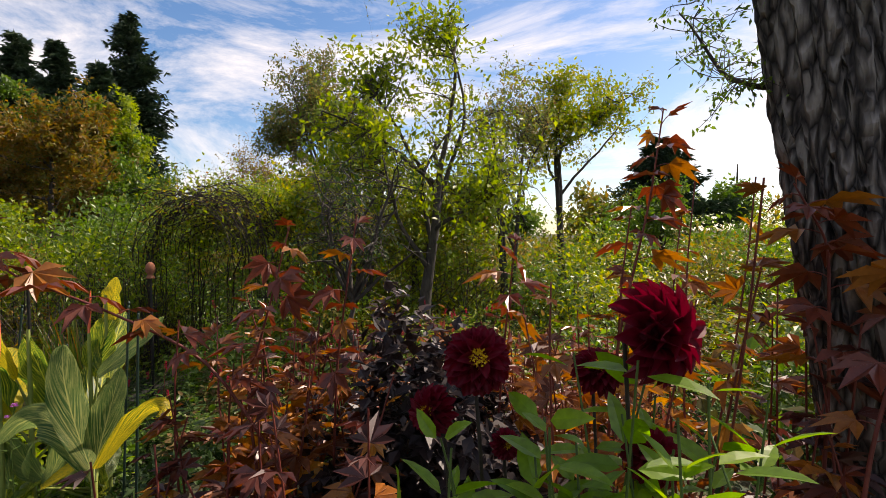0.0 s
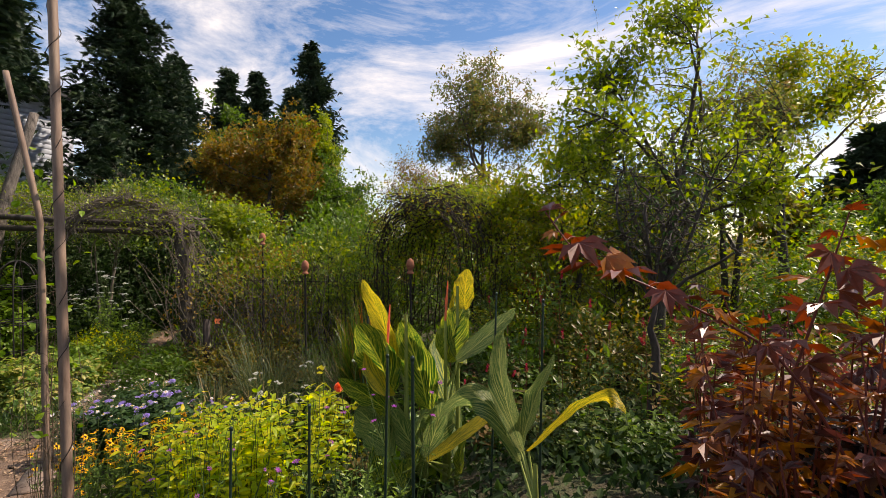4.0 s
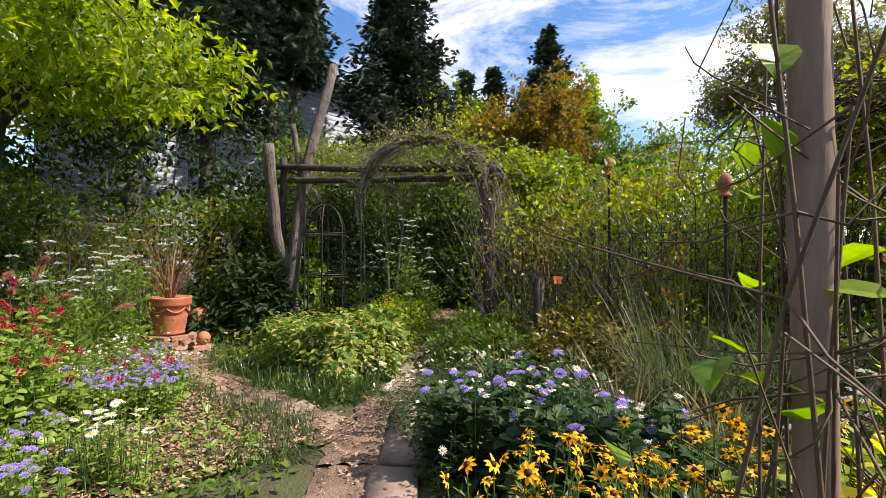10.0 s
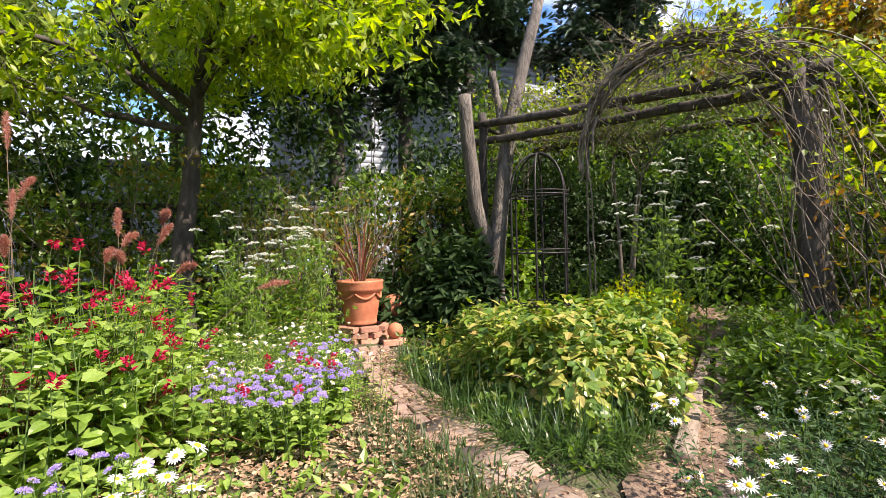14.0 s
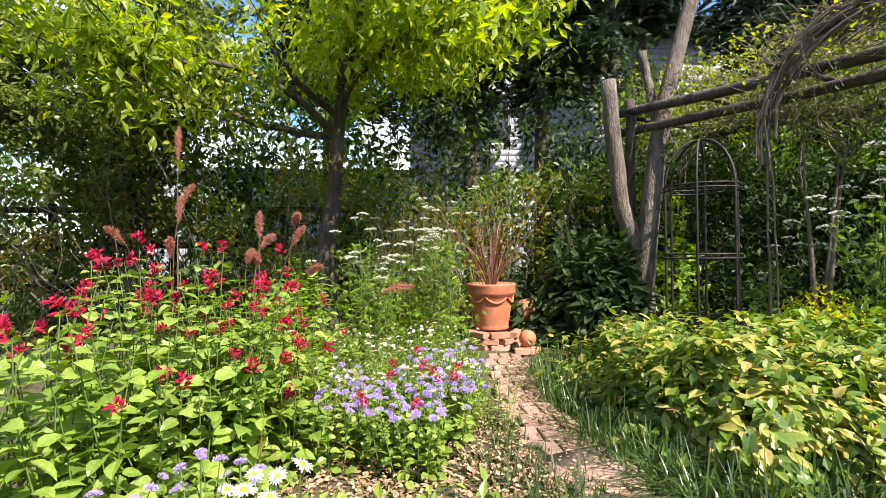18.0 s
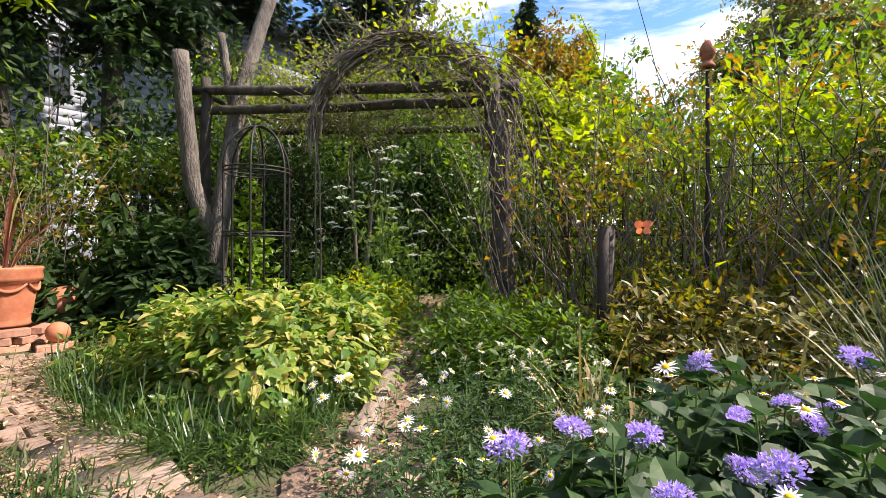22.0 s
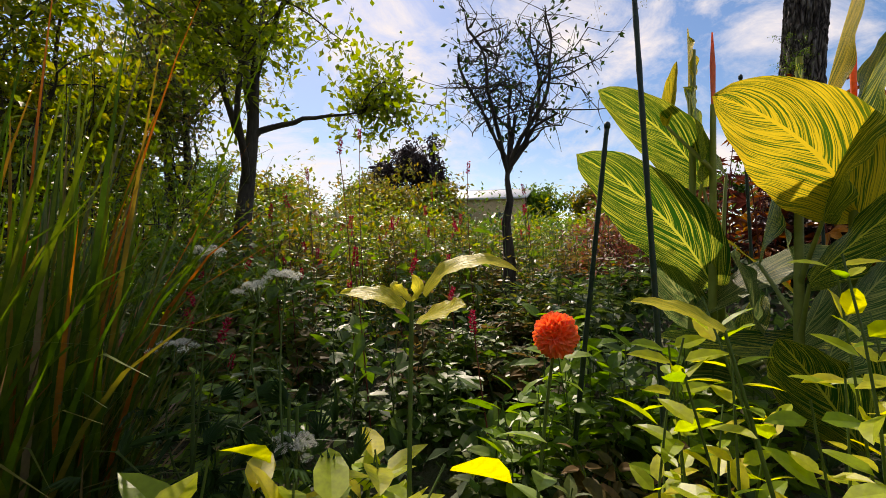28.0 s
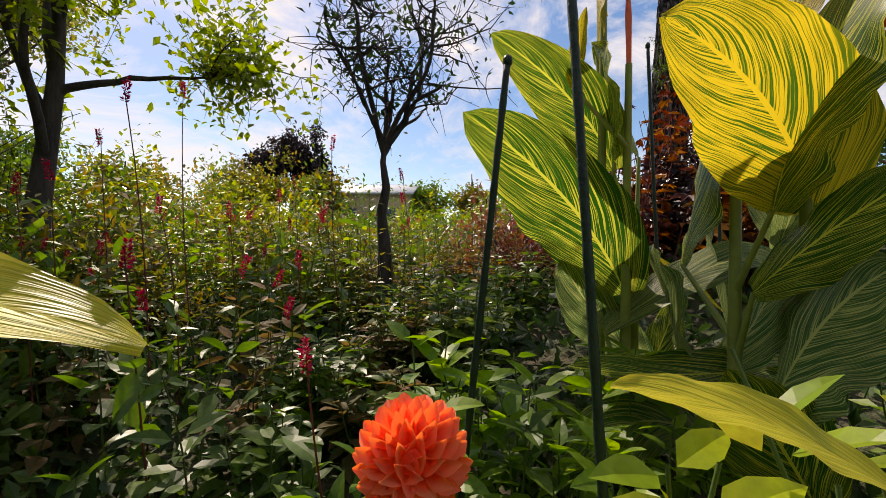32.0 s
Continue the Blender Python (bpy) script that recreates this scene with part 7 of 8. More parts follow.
for k in range(15):
    x, y = -5.45 + (k % 5) * 0.21 + RNG.normal() * 0.04, 2.55 + (k // 5) * 0.24 + RNG.normal() * 0.04 + (k % 5) * 0.1
    p, tips, dirs = stalks("coneflower_plant", "golden black-eyed daisies on branching stems", (x, y), (0.14, 0.14), 0.87, 11, 7, 0.075, LEAF_MID, slim=0.4, splay=0.5, group="black-eyed daisies", split=True)
    with_flowers(p, tips, dirs, [SUSAN[0]], "flower", 1.0, 0.85, SUSAN[1], spread=0.45)
    with_flowers(p, tips + np.array([0.05, -0.04, -0.14]), dirs, [SUSAN[0]], "flower", 0.9, 0.45, SUSAN[1], spread=0.6)
for x, y in ((-5.2, 3.2), (-4.8, 3.75), (-4.55, 3.55)):
    p, tips, dirs = stalks("coneflower_plant", "golden black-eyed daisies on branching stems", (x, y), (0.12, 0.12), 0.66, 6, 7, 0.075, LEAF_MID, slim=0.4, splay=0.5, group="black-eyed daisies", split=True)
    with_flowers(p, tips, dirs, [SUSAN[0]], "flower", 1.0, 0.9, SUSAN[1], spread=0.45)
for k in range(20):
    x, y = -4.6 + (k % 5) * 0.23 + RNG.normal() * 0.05, 2.75 + (k // 5) * 0.36 + RNG.normal() * 0.06
    if math.hypot(x + 3.9, y - 3.75) < 0.3 or (x < -4.4 and y > 3.25) or (x < -4.3 and y > 3.5):
        continue
    h = 1.12 - 0.46 * max(0, 1 - abs(y - 3.65) / 0.45)
    stalks("golden_sage", "chartreuse-leaved sage in full leaf", (x, y), (0.18, 0.18), h, 11, 10, 0.1, LEAF_YELLOW, slim=0.45, outline=LEAF8, splay=0.35, tilt=0.15, group="golden sages", shrink=0.3, split=True)
for k in range(9):
    x, y = -3.9 + RNG.random() * 1.4, 1.7 + RNG.random() * 1.0
    p, tips, dirs = stalks("verbena_plant", "wiry verbena with small mauve heads", (x, y), (0.06, 0.06), 1.15, 3, 4, 0.06, LEAF_MID, slim=0.2, splay=0.8, thick=0.003, group="verbenas")
    with_flowers(p, tips, dirs, [VERBENA], "flower", 0.75, 1.0)
for k in range(8):
    x, y = -4.5 + RNG.random() * 1.9, 1.75 + RNG.random() * 0.9
    stalks("leafy_perennial", "bushy green perennial not in flower", (x, y), (0.18, 0.18), 0.55, 9, 9, 0.08, LEAF_SALVIA, slim=0.4, splay=0.4, group="green leafy perennials")


# ---- canna clump ----
def canna_leaf(root, foot, mid, tip, width, material, face=None, fold=0.18):
    """A broad paddle from foot over mid to tip, with a midrib, ripples and UVs for its stripes; it faces away from the stem's south-east unless told."""
    rows, cols = 26, 15
    org = Vector(root.location)
    f, m, p = (np.array(q) - np.array(org) for q in (foot, mid, tip))
    t, s = np.linspace(0, 1, rows), np.linspace(-1, 1, cols)
    c = 2 * m - (f + p) / 2
    line = f * ((1 - t) ** 2)[:, None] + 2 * c * (t * (1 - t))[:, None] + p * (t ** 2)[:, None]
    run = unit(np.gradient(line, axis=0))
    look_to = np.array(face if face is not None else (-0.85, 0.5, -0.05))
    side = unit(np.cross(run, look_to))
    nrm = np.cross(side, run)
    w = width * 0.5 * np.clip(np.sin(np.pi * np.clip(t * 0.95 + 0.045, 0, 1) ** 0.9), 0.02, 1) ** 0.62
    w[-1] = 0.002
    ph = RNG.random(2) * 6
    lift = fold * np.abs(s)[None] ** 1.4 * w[:, None] + (0.05 * width * np.sin(t * 13 + ph[0]))[:, None] * s[None] ** 2 + (0.03 * width * np.sin(t * 29 + ph[1]))[:, None] * np.abs(s[None]) ** 3
    v = line[:, None] + side[:, None] * (w[:, None] * s[None])[..., None] + nrm[:, None] * lift[..., None]
    i, j = np.meshgrid(np.arange(rows - 1), np.arange(cols - 1), indexing="ij")
    q = np.stack([i * cols + j, (i + 1) * cols + j, (i + 1) * cols + j + 1, i * cols + j + 1], -1).reshape(-1, 4)
    g = Geo()
    g.add(v, q)
    me = g.mesh("leaf", material)
    layer = me.uv_layers.new(name="UVMap")
    uvs = np.stack([np.broadcast_to(s[None] * 0.5 + 0.5, (rows, cols)), np.broadcast_to(t[:, None], (rows, cols))], -1).reshape(-1, 2)
    layer.data.foreach_set("uv", uvs[q.ravel()].ravel())
    return part("leaf", me, material, root, "yellowing striped leaf" if material is CANNA_GOLD else "dull grey-green leaf" if material is CANNA_DULL else "")


def canna(x, y, height, specs, flag=True, lean=(0, 0)):
    z0 = float(ground(x, y))
    root = thing("canna_plant", "canna with huge green leaves finely striped yellow", "plant", (x, y, z0 - 0.02), "cannas")
    g = Geo()
    tubes(g, bends([(0, 0, 0)], [(lean[0], lean[1], height)], [[0.01, 0, 0]], 10), taper(1, 10, 0.02, 0.011), 10)
    part("stem", g, STEM_CANNA, root)
    for foot, mid, tip, width, material, face, fold in specs:
        canna_leaf(root, foot, mid, tip, width, material, face, fold)
        g = Geo()
        org = np.array(root.location)
        q = np.clip((foot[2] - org[2] - 0.2) / height, 0.05, 0.95)
        a = np.array([lean[0] * q, lean[1] * q, height * q])
        b = np.array(foot) - org
        tubes(g, bends([a], [b], [(a - b) * 0.15], 6), taper(1, 6, 0.011, 0.006), 7)
        part("leaf_stalk", g, STEM_CANNA, root)
    if flag:
        g = Geo()
        tubes(g, [[(lean[0], lean[1], height), (lean[0] + 0.01, lean[1], height + 0.16), (lean[0] + 0.02, lean[1], height + 0.3)]], [[0.008, 0.011, 0.003]], 8)
        part("flower_bud", g, P_CORAL, root, "slim reddish flower bud")


STEM_CANNA = solid_mat("canna_stem", [(0.2, 0.26, 0.06), (0.3, 0.34, 0.08)], rough=0.45, bump=0.1)
canna(-2.5, 3.27, 1.3, [
    ((-2.45, 3.26, 1.02), (-2.57, 3.47, 1.31), (-2.71, 3.79, 1.55), 0.32, CANNA, None, 0.18),
    ((-2.37, 3.28, 1.44), (-2.43, 3.43, 1.66), (-2.54, 3.71, 1.85), 0.24, CANNA, None, 0.18),
    ((-2.48, 3.33, 0.90), (-2.57, 2.95, 1.14), (-2.61, 2.89, 0.92), 0.17, CANNA_DULL, (-0.5, -0.2, 0.8), 0.18),
    ((-2.35, 3.14, 0.74), (-2.42, 3.34, 0.94), (-2.48, 3.47, 1.13), 0.20, CANNA_DULL, None, 0.18),
    ((-2.48, 3.44, 1.69), (-2.47, 3.42, 1.80), (-2.47, 3.40, 1.96), 0.06, CANNA_GOLD, None, 0.90),
    ((-2.59, 3.09, 0.62), (-2.68, 3.33, 0.66), (-2.75, 3.49, 0.47), 0.20, CANNA_DULL, (-0.8, 0.1, 0.6), 0.18),
    ((-2.35, 3.19, 0.65), (-2.34, 3.10, 0.84), (-2.28, 3.03, 0.98), 0.12, CANNA, None, 0.18),
])
canna(-2.84, 2.95, 1.2, [
    ((-2.83, 2.93, 1.26), (-2.97, 3.12, 1.48), (-3.11, 3.39, 1.61), 0.33, CANNA_GOLD, (-0.85, 0.5, -0.05), 0.18),
    ((-2.60, 2.79, 0.84), (-2.73, 3.17, 0.83), (-2.85, 3.51, 0.87), 0.17, CANNA, (-0.45, 0.1, 0.88), 0.18),
    ((-2.87, 2.94, 0.56), (-2.92, 3.07, 0.75), (-2.96, 3.19, 0.90), 0.24, CANNA, None, 0.18),
    ((-2.65, 2.78, 0.68), (-2.66, 2.87, 0.76), (-2.64, 2.93, 0.83), 0.20, CANNA, None, 0.18),
])
canna(-2.46, 3.23, 0.7, [
    ((-2.39, 3.20, 1.48), (-2.16, 3.25, 1.68), (-1.97, 3.28, 1.87), 0.14, CANNA_DULL, (-0.25, -0.9, 0.35), 0.18),
    ((-2.52, 2.87, 0.87), (-2.25, 2.99, 1.06), (-1.98, 3.17, 1.27), 0.10, CANNA_GOLD, (0, -0.6, 0.8), 0.18),
    ((-2.61, 3.04, 0.79), (-2.74, 2.99, 1.02), (-2.82, 2.95, 1.22), 0.20, CANNA_DULL, (-0.25, -0.9, 0.35), 0.18),
    ((-2.56, 2.96, 0.84), (-2.48, 2.99, 1.07), (-2.45, 3.01, 1.26), 0.17, CANNA_DULL, (-0.25, -0.9, 0.35), 0.18),
], flag=False)
SOUTH = (-0.25, -0.95, 0.15)
canna(-2.42, 3.33, 1.55, [
    ((-2.5, 3.31, 1.44), (-2.44, 3.32, 1.68), (-2.36, 3.35, 1.88), 0.27, CANNA, SOUTH, 0.16),
    ((-2.37, 3.34, 1.84), (-2.36, 3.34, 2.0), (-2.34, 3.34, 2.15), 0.18, CANNA_GOLD, SOUTH, 0.3),
], flag=False)
canna(-2.74, 3.06, 1.4, [
    ((-2.86, 3.04, 1.26), (-2.94, 3.01, 1.52), (-3.08, 2.96, 1.76), 0.36, CANNA, SOUTH, 0.16),
    ((-2.82, 3.05, 1.5), (-2.92, 3.02, 1.8), (-3.05, 2.98, 2.08), 0.17, CANNA_GOLD, SOUTH, 0.3),
    ((-2.6, 3.14, 1.12), (-2.66, 3.1, 1.45), (-2.78, 3.06, 1.79), 0.32, CANNA, SOUTH, 0.16),
    ((-2.82, 3.06, 1.06), (-3.0, 2.99, 1.22), (-3.2, 2.9, 1.36), 0.18, CANNA, SOUTH, 0.2),
    ((-2.86, 3.04, 0.78), (-2.96, 3.0, 1.0), (-3.08, 2.94, 1.14), 0.32, CANNA_DULL, SOUTH, 0.2),
    ((-2.6, 3.14, 0.8), (-2.52, 3.16, 1.02), (-2.44, 3.2, 1.16), 0.3, CANNA_DULL, SOUTH, 0.2),
], flag=False)
canna(-1.75, 2.3, 0.5, [
    ((-1.82, 2.37, 1.24), (-1.94, 2.38, 1.62), (-1.92, 2.34, 1.89), 0.17, CANNA_DULL, None, 0.18),
    ((-1.84, 2.42, 1.22), (-1.77, 2.43, 1.48), (-1.66, 2.38, 1.76), 0.17, CANNA_DULL, None, 0.18),
    ((-1.79, 2.37, 1.24), (-1.47, 2.28, 1.57), (-1.32, 2.23, 1.54), 0.12, CANNA_GOLD, None, 0.18),
    ((-1.84, 2.42, 1.16), (-2.05, 2.38, 1.49), (-2.29, 2.37, 1.36), 0.16, CANNA_DULL, None, 0.18),
], flag=False)


# ---- dahlias ----
def dahlia(label, at, facing, petal_material, count, radius, petal, cup, open_to, centre=None, stem_to=None):
    z0 = float(ground(at[0], at[1]))
    foot = stem_to or (at[0] + 0.03, at[1] + 0.06)
    root = thing("dahlia", label, "flower", (foot[0], foot[1], z0 - 0.02), "dahlias")
    rel = Vector((at[0] - foot[0], at[1] - foot[1], at[2] - z0 + 0.02))
    fw = Vector(facing).normalized()
    g = Geo()
    tubes(g, bends([(0, 0, 0)], [tuple(rel - fw * radius * 0.5)], [(0.02, 0.02, 0.05)], 8), taper(1, 8, 0.005, 0.0035), 7)
    part("stem", g, STEM_DARK if petal_material is P_WINE else STEM_GREEN, root)
    prof = [(radius * 0.08, -radius * 0.5), (radius * 0.36, -radius * 0.34), (radius * 0.48, 0), (radius * 0.34, radius * 0.32), (radius * 0.04, radius * 0.45)]
    bud = part("flower_head", lathe(prof, 10), petal_material, root)
    bud.matrix_basis = Matrix.LocRotScale(rel, fw.to_track_quat("Z", "Y"), None)
    dahlia_petals(bud, petal_material, count, radius, petal, cup, open_to, 0.45 if centre else 0.0)
    if centre:
        c = part("centre", puff_mesh(140, radius * 0.3, 0.6, radius * 0.1, C_YELLOW), C_YELLOW, bud, "golden centre")
        c.location = (0, 0, radius * 0.42)
    lf = Geo()
    h = rel.z
    pos, al = [], []
    for k in range(7):
        q = 0.25 + 0.08 * k
        a = RNG.random() * 6.283
        pos.append((rel.x * q, rel.y * q, h * q))
        al.append((math.cos(a), math.sin(a), 0.2))
    leaves(lf, LEAF8, np.array(pos), np.array(al), ways(7, 3), RNG.uniform(0.08, 0.13, 7), RNG.uniform(0.04, 0.06, 7))
    part("foliage", lf, LEAF_SALVIA, root, shade=False)


dahlia("coral-orange ball dahlia in full bloom on a thin stem", (-3.67, 3.785, 0.993), (-0.95, -0.08, 0.08), P_CORAL, 118, 0.046, 0.027, 0.58, 2.5)
for at, fc, s in (((0.06, 0.84, 2.2), (0.1, -0.8, 0.4), 0.062), ((0.33, 0.74, 2.27), (0.75, -0.55, 0.15), 0.083), ((0.33, 1.0, 2.13), (0.1, -0.6, 0.8), 0.055), ((0.36, 0.8, 2.04), (0.0, -0.8, 0.6), 0.05), ((-0.02, 0.92, 2.08), (-0.5, -0.5, 0.1), 0.05), ((0.12, 0.9, 2.02), (0.2, -0.8, 0.2), 0.03)):
    dahlia("deep wine-red dahlia with a golden centre", at, fc, P_WINE, 58, s, s * 0.72, 0.56, 1.95, True, stem_to=(at[0] + 0.05, at[1] + 0.1))

# ---- hibiscus, plum bush and shrubs in the east ----
for k, (x, y, h) in enumerate([(-0.75, 1.85, 1.45), (-0.45, 1.5, 1.2), (-1.0, 1.6, 1.2), (-0.6, 2.3, 1.3), (0.85, 1.75, 2.05), (0.5, 1.7, 1.6), (-0.75, 2.1, 1.35), (1.45, 1.9, 1.7), (1.25, 1.45, 1.3), (0.6, 2.3, 1.4), (1.0, 2.6, 1.3), (-0.1, 2.6, 1.2), (0.4, 2.9, 1.2), (-0.5, 3.0, 1.3), (-0.9, 2.7, 1.4)]):
    stalks("hibiscus_shrub", "cranberry hibiscus with maroon and orange maple-like leaves", (x, y), (0.2, 0.2), h, 6, 10, 0.165, LEAF_RUST if (k % 3 == 0 or 0.3 < x < 1.1) and x < 1.2 else LEAF_MAROON, STEM_RED, slim=1.0, outline=PALM, splay=0.5, start=0.2, thick=0.006, tilt=0.3, pair=False, group="hibiscus shrubs", bend=0.05, split=True)
mound("plum_bush", "dense dark plum-leaved bush", (-0.1, 2.05), (0.52, 0.44), 0.98, 6000, 0.065, LEAF_PLUM, 0.7, core=0.45)


def hibiscus_branch(label, pts, count, size):
    """One long branch, from its foot on the ground to its tip, with lobed leaves along its upper part."""
    x, y, _ = pts[0]
    z0 = float(ground(x, y)) - 0.02
    root = thing("hibiscus_shrub", label, "shrub", (x, y, z0), "hibiscus shrubs")
    q = np.array(pts, float) - np.array([x, y, z0])
    q[0, 2] = 0
    t = np.linspace(0, 1, 24)
    line = np.stack([np.interp(t, np.linspace(0, 1, len(q)), q[:, i]) for i in range(3)], -1)
    for _ in range(2):
        line[1:-1] = (line[:-2] + 2 * line[1:-1] + line[2:]) / 4
    g = Geo()
    tubes(g, line[None], np.linspace(0.0075, 0.0028, 24)[None], 6)
    part("stem", g, STEM_RED, root)
    for k in range(count):
        f = 0.35 + 0.65 * (k + RNG.random() * 0.5) / count
        at = np.array([np.interp(f, t, line[:, i]) for i in range(3)])
        a = k * 2.4 + RNG.normal() * 0.3
        way = np.array([math.cos(a), math.sin(a), 0.25 if f < 0.93 else 1.2])
        z = size * RNG.uniform(0.7, 1.15) * (1 if f < 0.9 else 0.6)
        g = Geo()
        stalk = at + unit(way) * z * 0.4
        tubes(g, bends([at], [stalk], [(0, 0, 0.01)], 4), 0.0018, 4)
        part("leaf_stalk", g, STEM_RED, root)
        g = Geo()
        leaves(g, PALM, [stalk], [way * np.array([1, 1, 0]) + np.array([0, 0, RNG.uniform(-0.7, 0.1) if f < 0.93 else 0.6])], np.array([[0, 0, 1.0]]) + RNG.normal(size=(1, 3)) * 0.4, z, z * 0.95)
        part("leaf", g, LEAF_RUST if k % 4 == 1 else LEAF_MAROON, root, shade=False)


BRANCH = "long arching hibiscus branch with red and orange lobed leaves"
for pts, count in (([(-0.45, 1.8, 0), (-0.62, 1.76, 1.55), (-0.88, 1.72, 1.99), (-1.3, 1.68, 2.2), (-1.55, 1.65, 2.3), (-1.67, 1.64, 2.47)], 20), ([(-0.7, 1.9, 0), (-0.8, 1.87, 1.8), (-0.7, 1.87, 2.15), (-0.615, 1.87, 2.47)], 16), ([(-0.5, 2.0, 0), (-0.45, 1.95, 1.9), (-0.35, 1.9, 2.52)], 12), ([(0.6, 1.85, 0), (0.7, 1.87, 2.0), (0.83, 1.87, 2.57), (0.88, 1.87, 2.93)], 20), ([(0.2, 2.1, 0), (0.27, 2.1, 1.9), (0.32, 2.05, 2.42)], 12), ([(1.2, 1.5, 0), (1.25, 1.5, 1.9), (1.2, 1.45, 2.4), (1.05, 1.4, 2.58)], 16), ([(1.1, 1.3, 0), (1.2, 1.3, 1.8), (1.3, 1.3, 2.2), (1.36, 1.25, 2.5)], 14)):
    hibiscus_branch(BRANCH, pts, count, 0.15)
mound("pink_shrub", "low shrub with pinkish young leaves", (0.35, 3.3), (0.9, 0.6), 0.95, 2600, 0.07, LEAF_PINK, 0.4, core=0.4)
mound("pink_shrub", "low shrub with pinkish young leaves", (1.3, 3.6), (0.9, 0.6), 0.9, 2000, 0.07, LEAF_PINK, 0.4, core=0.4)
for x, y, rx, h, c, sz, m, nm in ((-2.3, 5.9, 0.8, 0.9, 2600, 0.08, LEAF_MID, "green_shrub"), (-1.2, 6.4, 0.9, 1.1, 2800, 0.08, LEAF_OLIVE, "green_shrub"), (0.4, 5.4, 0.9, 0.9, 2600, 0.08, LEAF_OLIVE, "green_shrub"), (1.8, 5.0, 1.0, 1.0, 2600, 0.08, LEAF_MID, "green_shrub"), (3.4, 6.4, 1.3, 1.3, 3000, 0.1, LEAF_OLIVE, "green_shrub"), (3.2, 3.4, 1.0, 1.1, 2600, 0.09, LEAF_MID, "green_shrub"), (-2.4, 7.6, 0.9, 1.4, 2600, 0.08, LEAF_MID, "green_shrub"), (2.2, 8.8, 1.4, 1.7, 3400, 0.1, LEAF_MID, "green_shrub"), (5.6, 9.5, 1.6, 1.9, 3400, 0.12, LEAF_OLIVE, "green_shrub"), (8.5, 6.0, 1.6, 1.6, 3000, 0.12, LEAF_MID, "green_shrub"), (6.0, 3.0, 1.4, 1.3, 3000, 0.1, LEAF_OLIVE, "green_shrub"), (-6.6, 10.5, 1.1, 2.4, 3600, 0.1, LEAF_MID, "green_shrub"), (-2.0, 10.6, 1.3, 2.6, 4000, 0.1, LEAF_OLIVE, "green_shrub"), (5.0, 14.0, 1.8, 2.4, 4000, 0.14, LEAF_MID, "green_shrub"), (10.0, 14.0, 2.0, 2.4, 4000, 0.15, LEAF_OLIVE, "green_shrub")):
    mound(nm, "rounded garden shrub in mixed green leaf", (x, y), (rx, rx), h, c, sz, m, 0.5, core=0.3, group="garden shrubs")
mound("red_shrub", "red-leaved shrub glowing beyond the arch", (-2.2, 9.4), (0.6, 0.6), 1.6, 1500, 0.07, P_REDLEAF, 0.45, core=0.4)
mound("red_shrub", "dull red smoke bush behind the arch", (-2.4, 12.2), (0.7, 0.7), 1.8, 1600, 0.08, LEAF_PINK, 0.6, core=0.4)

# standard tree with bare twiggy head, apple tree
std = tree("standard_tree", "small lollipop-trained tree with a half-bare twiggy head", (-0.86, 4.4), 1.5, 0.075, [(0, 0, 2.25, 0.8, 0.8, 0.65), (0, 0, 1.8, 0.7, 0.7, 0.3)], 64, 700, 0.055, BARK_DARK, LEAF_DARK, low=0.9, twig_len=0.3, twig_r=0.006, mains=10, per=6)
tree("apple_tree", "old apple tree with crooked limbs and thinning leaves", (-0.36, 7.55), 4.4, 0.12, [(-0.9, -0.4, 2.9, 1.3, 1.2, 0.9), (0.7, 0.2, 3.6, 1.3, 1.3, 1.0), (0.2, 0.2, 5.2, 1.1, 1.1, 0.9), (-0.7, 0, 4.4, 1.1, 1.1, 0.8), (0.9, -1.4, 2.6, 1.1, 1.1, 0.6), (-1.0, -1.0, 3.3, 1.0, 1.0, 0.8)], 120, 7500, 0.1, BARK_DARK, LEAF_LIME, lean=(0.5, 0.1), low=0.3, slim=0.55, mains=8)
for k in range(34):
    x, y = RNG.uniform(-3.5, 1.2), RNG.uniform(4.25, 6.6)
    if y < 4.6 and x < -3.4:
        continue
    p, tips, dirs = stalks("persicaria_plant", "red bistort spikes over dark leaves", (x, y), (0.2, 0.2), 0.72 + 0.12 * max(0, x + 2.5), 7, 9, 0.13, (LEAF_MID, LEAF_BROWN, LEAF_LIME, LEAF_BRIGHT)[k % 4], slim=0.45, outline=LEAF8, splay=0.6, group="red bistorts", tilt=0.3, split=True)
    with_flowers(p, tips + np.array([0, 0, 0.05]), dirs, POKER, "flower_spike", 1.0, 0.2, spread=0.15)
for k in range(30):
    x, y = RNG.uniform(-3.2, 0.5), RNG.uniform(3.4, 4.6)
    if math.hypot(x + 3.67, y - 3.78) < 0.35 or math.hypot(x + 2.4, y - 3.3) < 0.4:
        continue
    stalks("leafy_perennial", "shaded dark green perennial", (x, y), (0.16, 0.16), RNG.uniform(0.3, 0.6), 8, 8, 0.12, (LEAF_BROWN, LEAF_IVY, LEAF_MID)[k % 3], slim=0.5, outline=LEAF8, splay=0.5, group="shaded perennials", tilt=0.3)

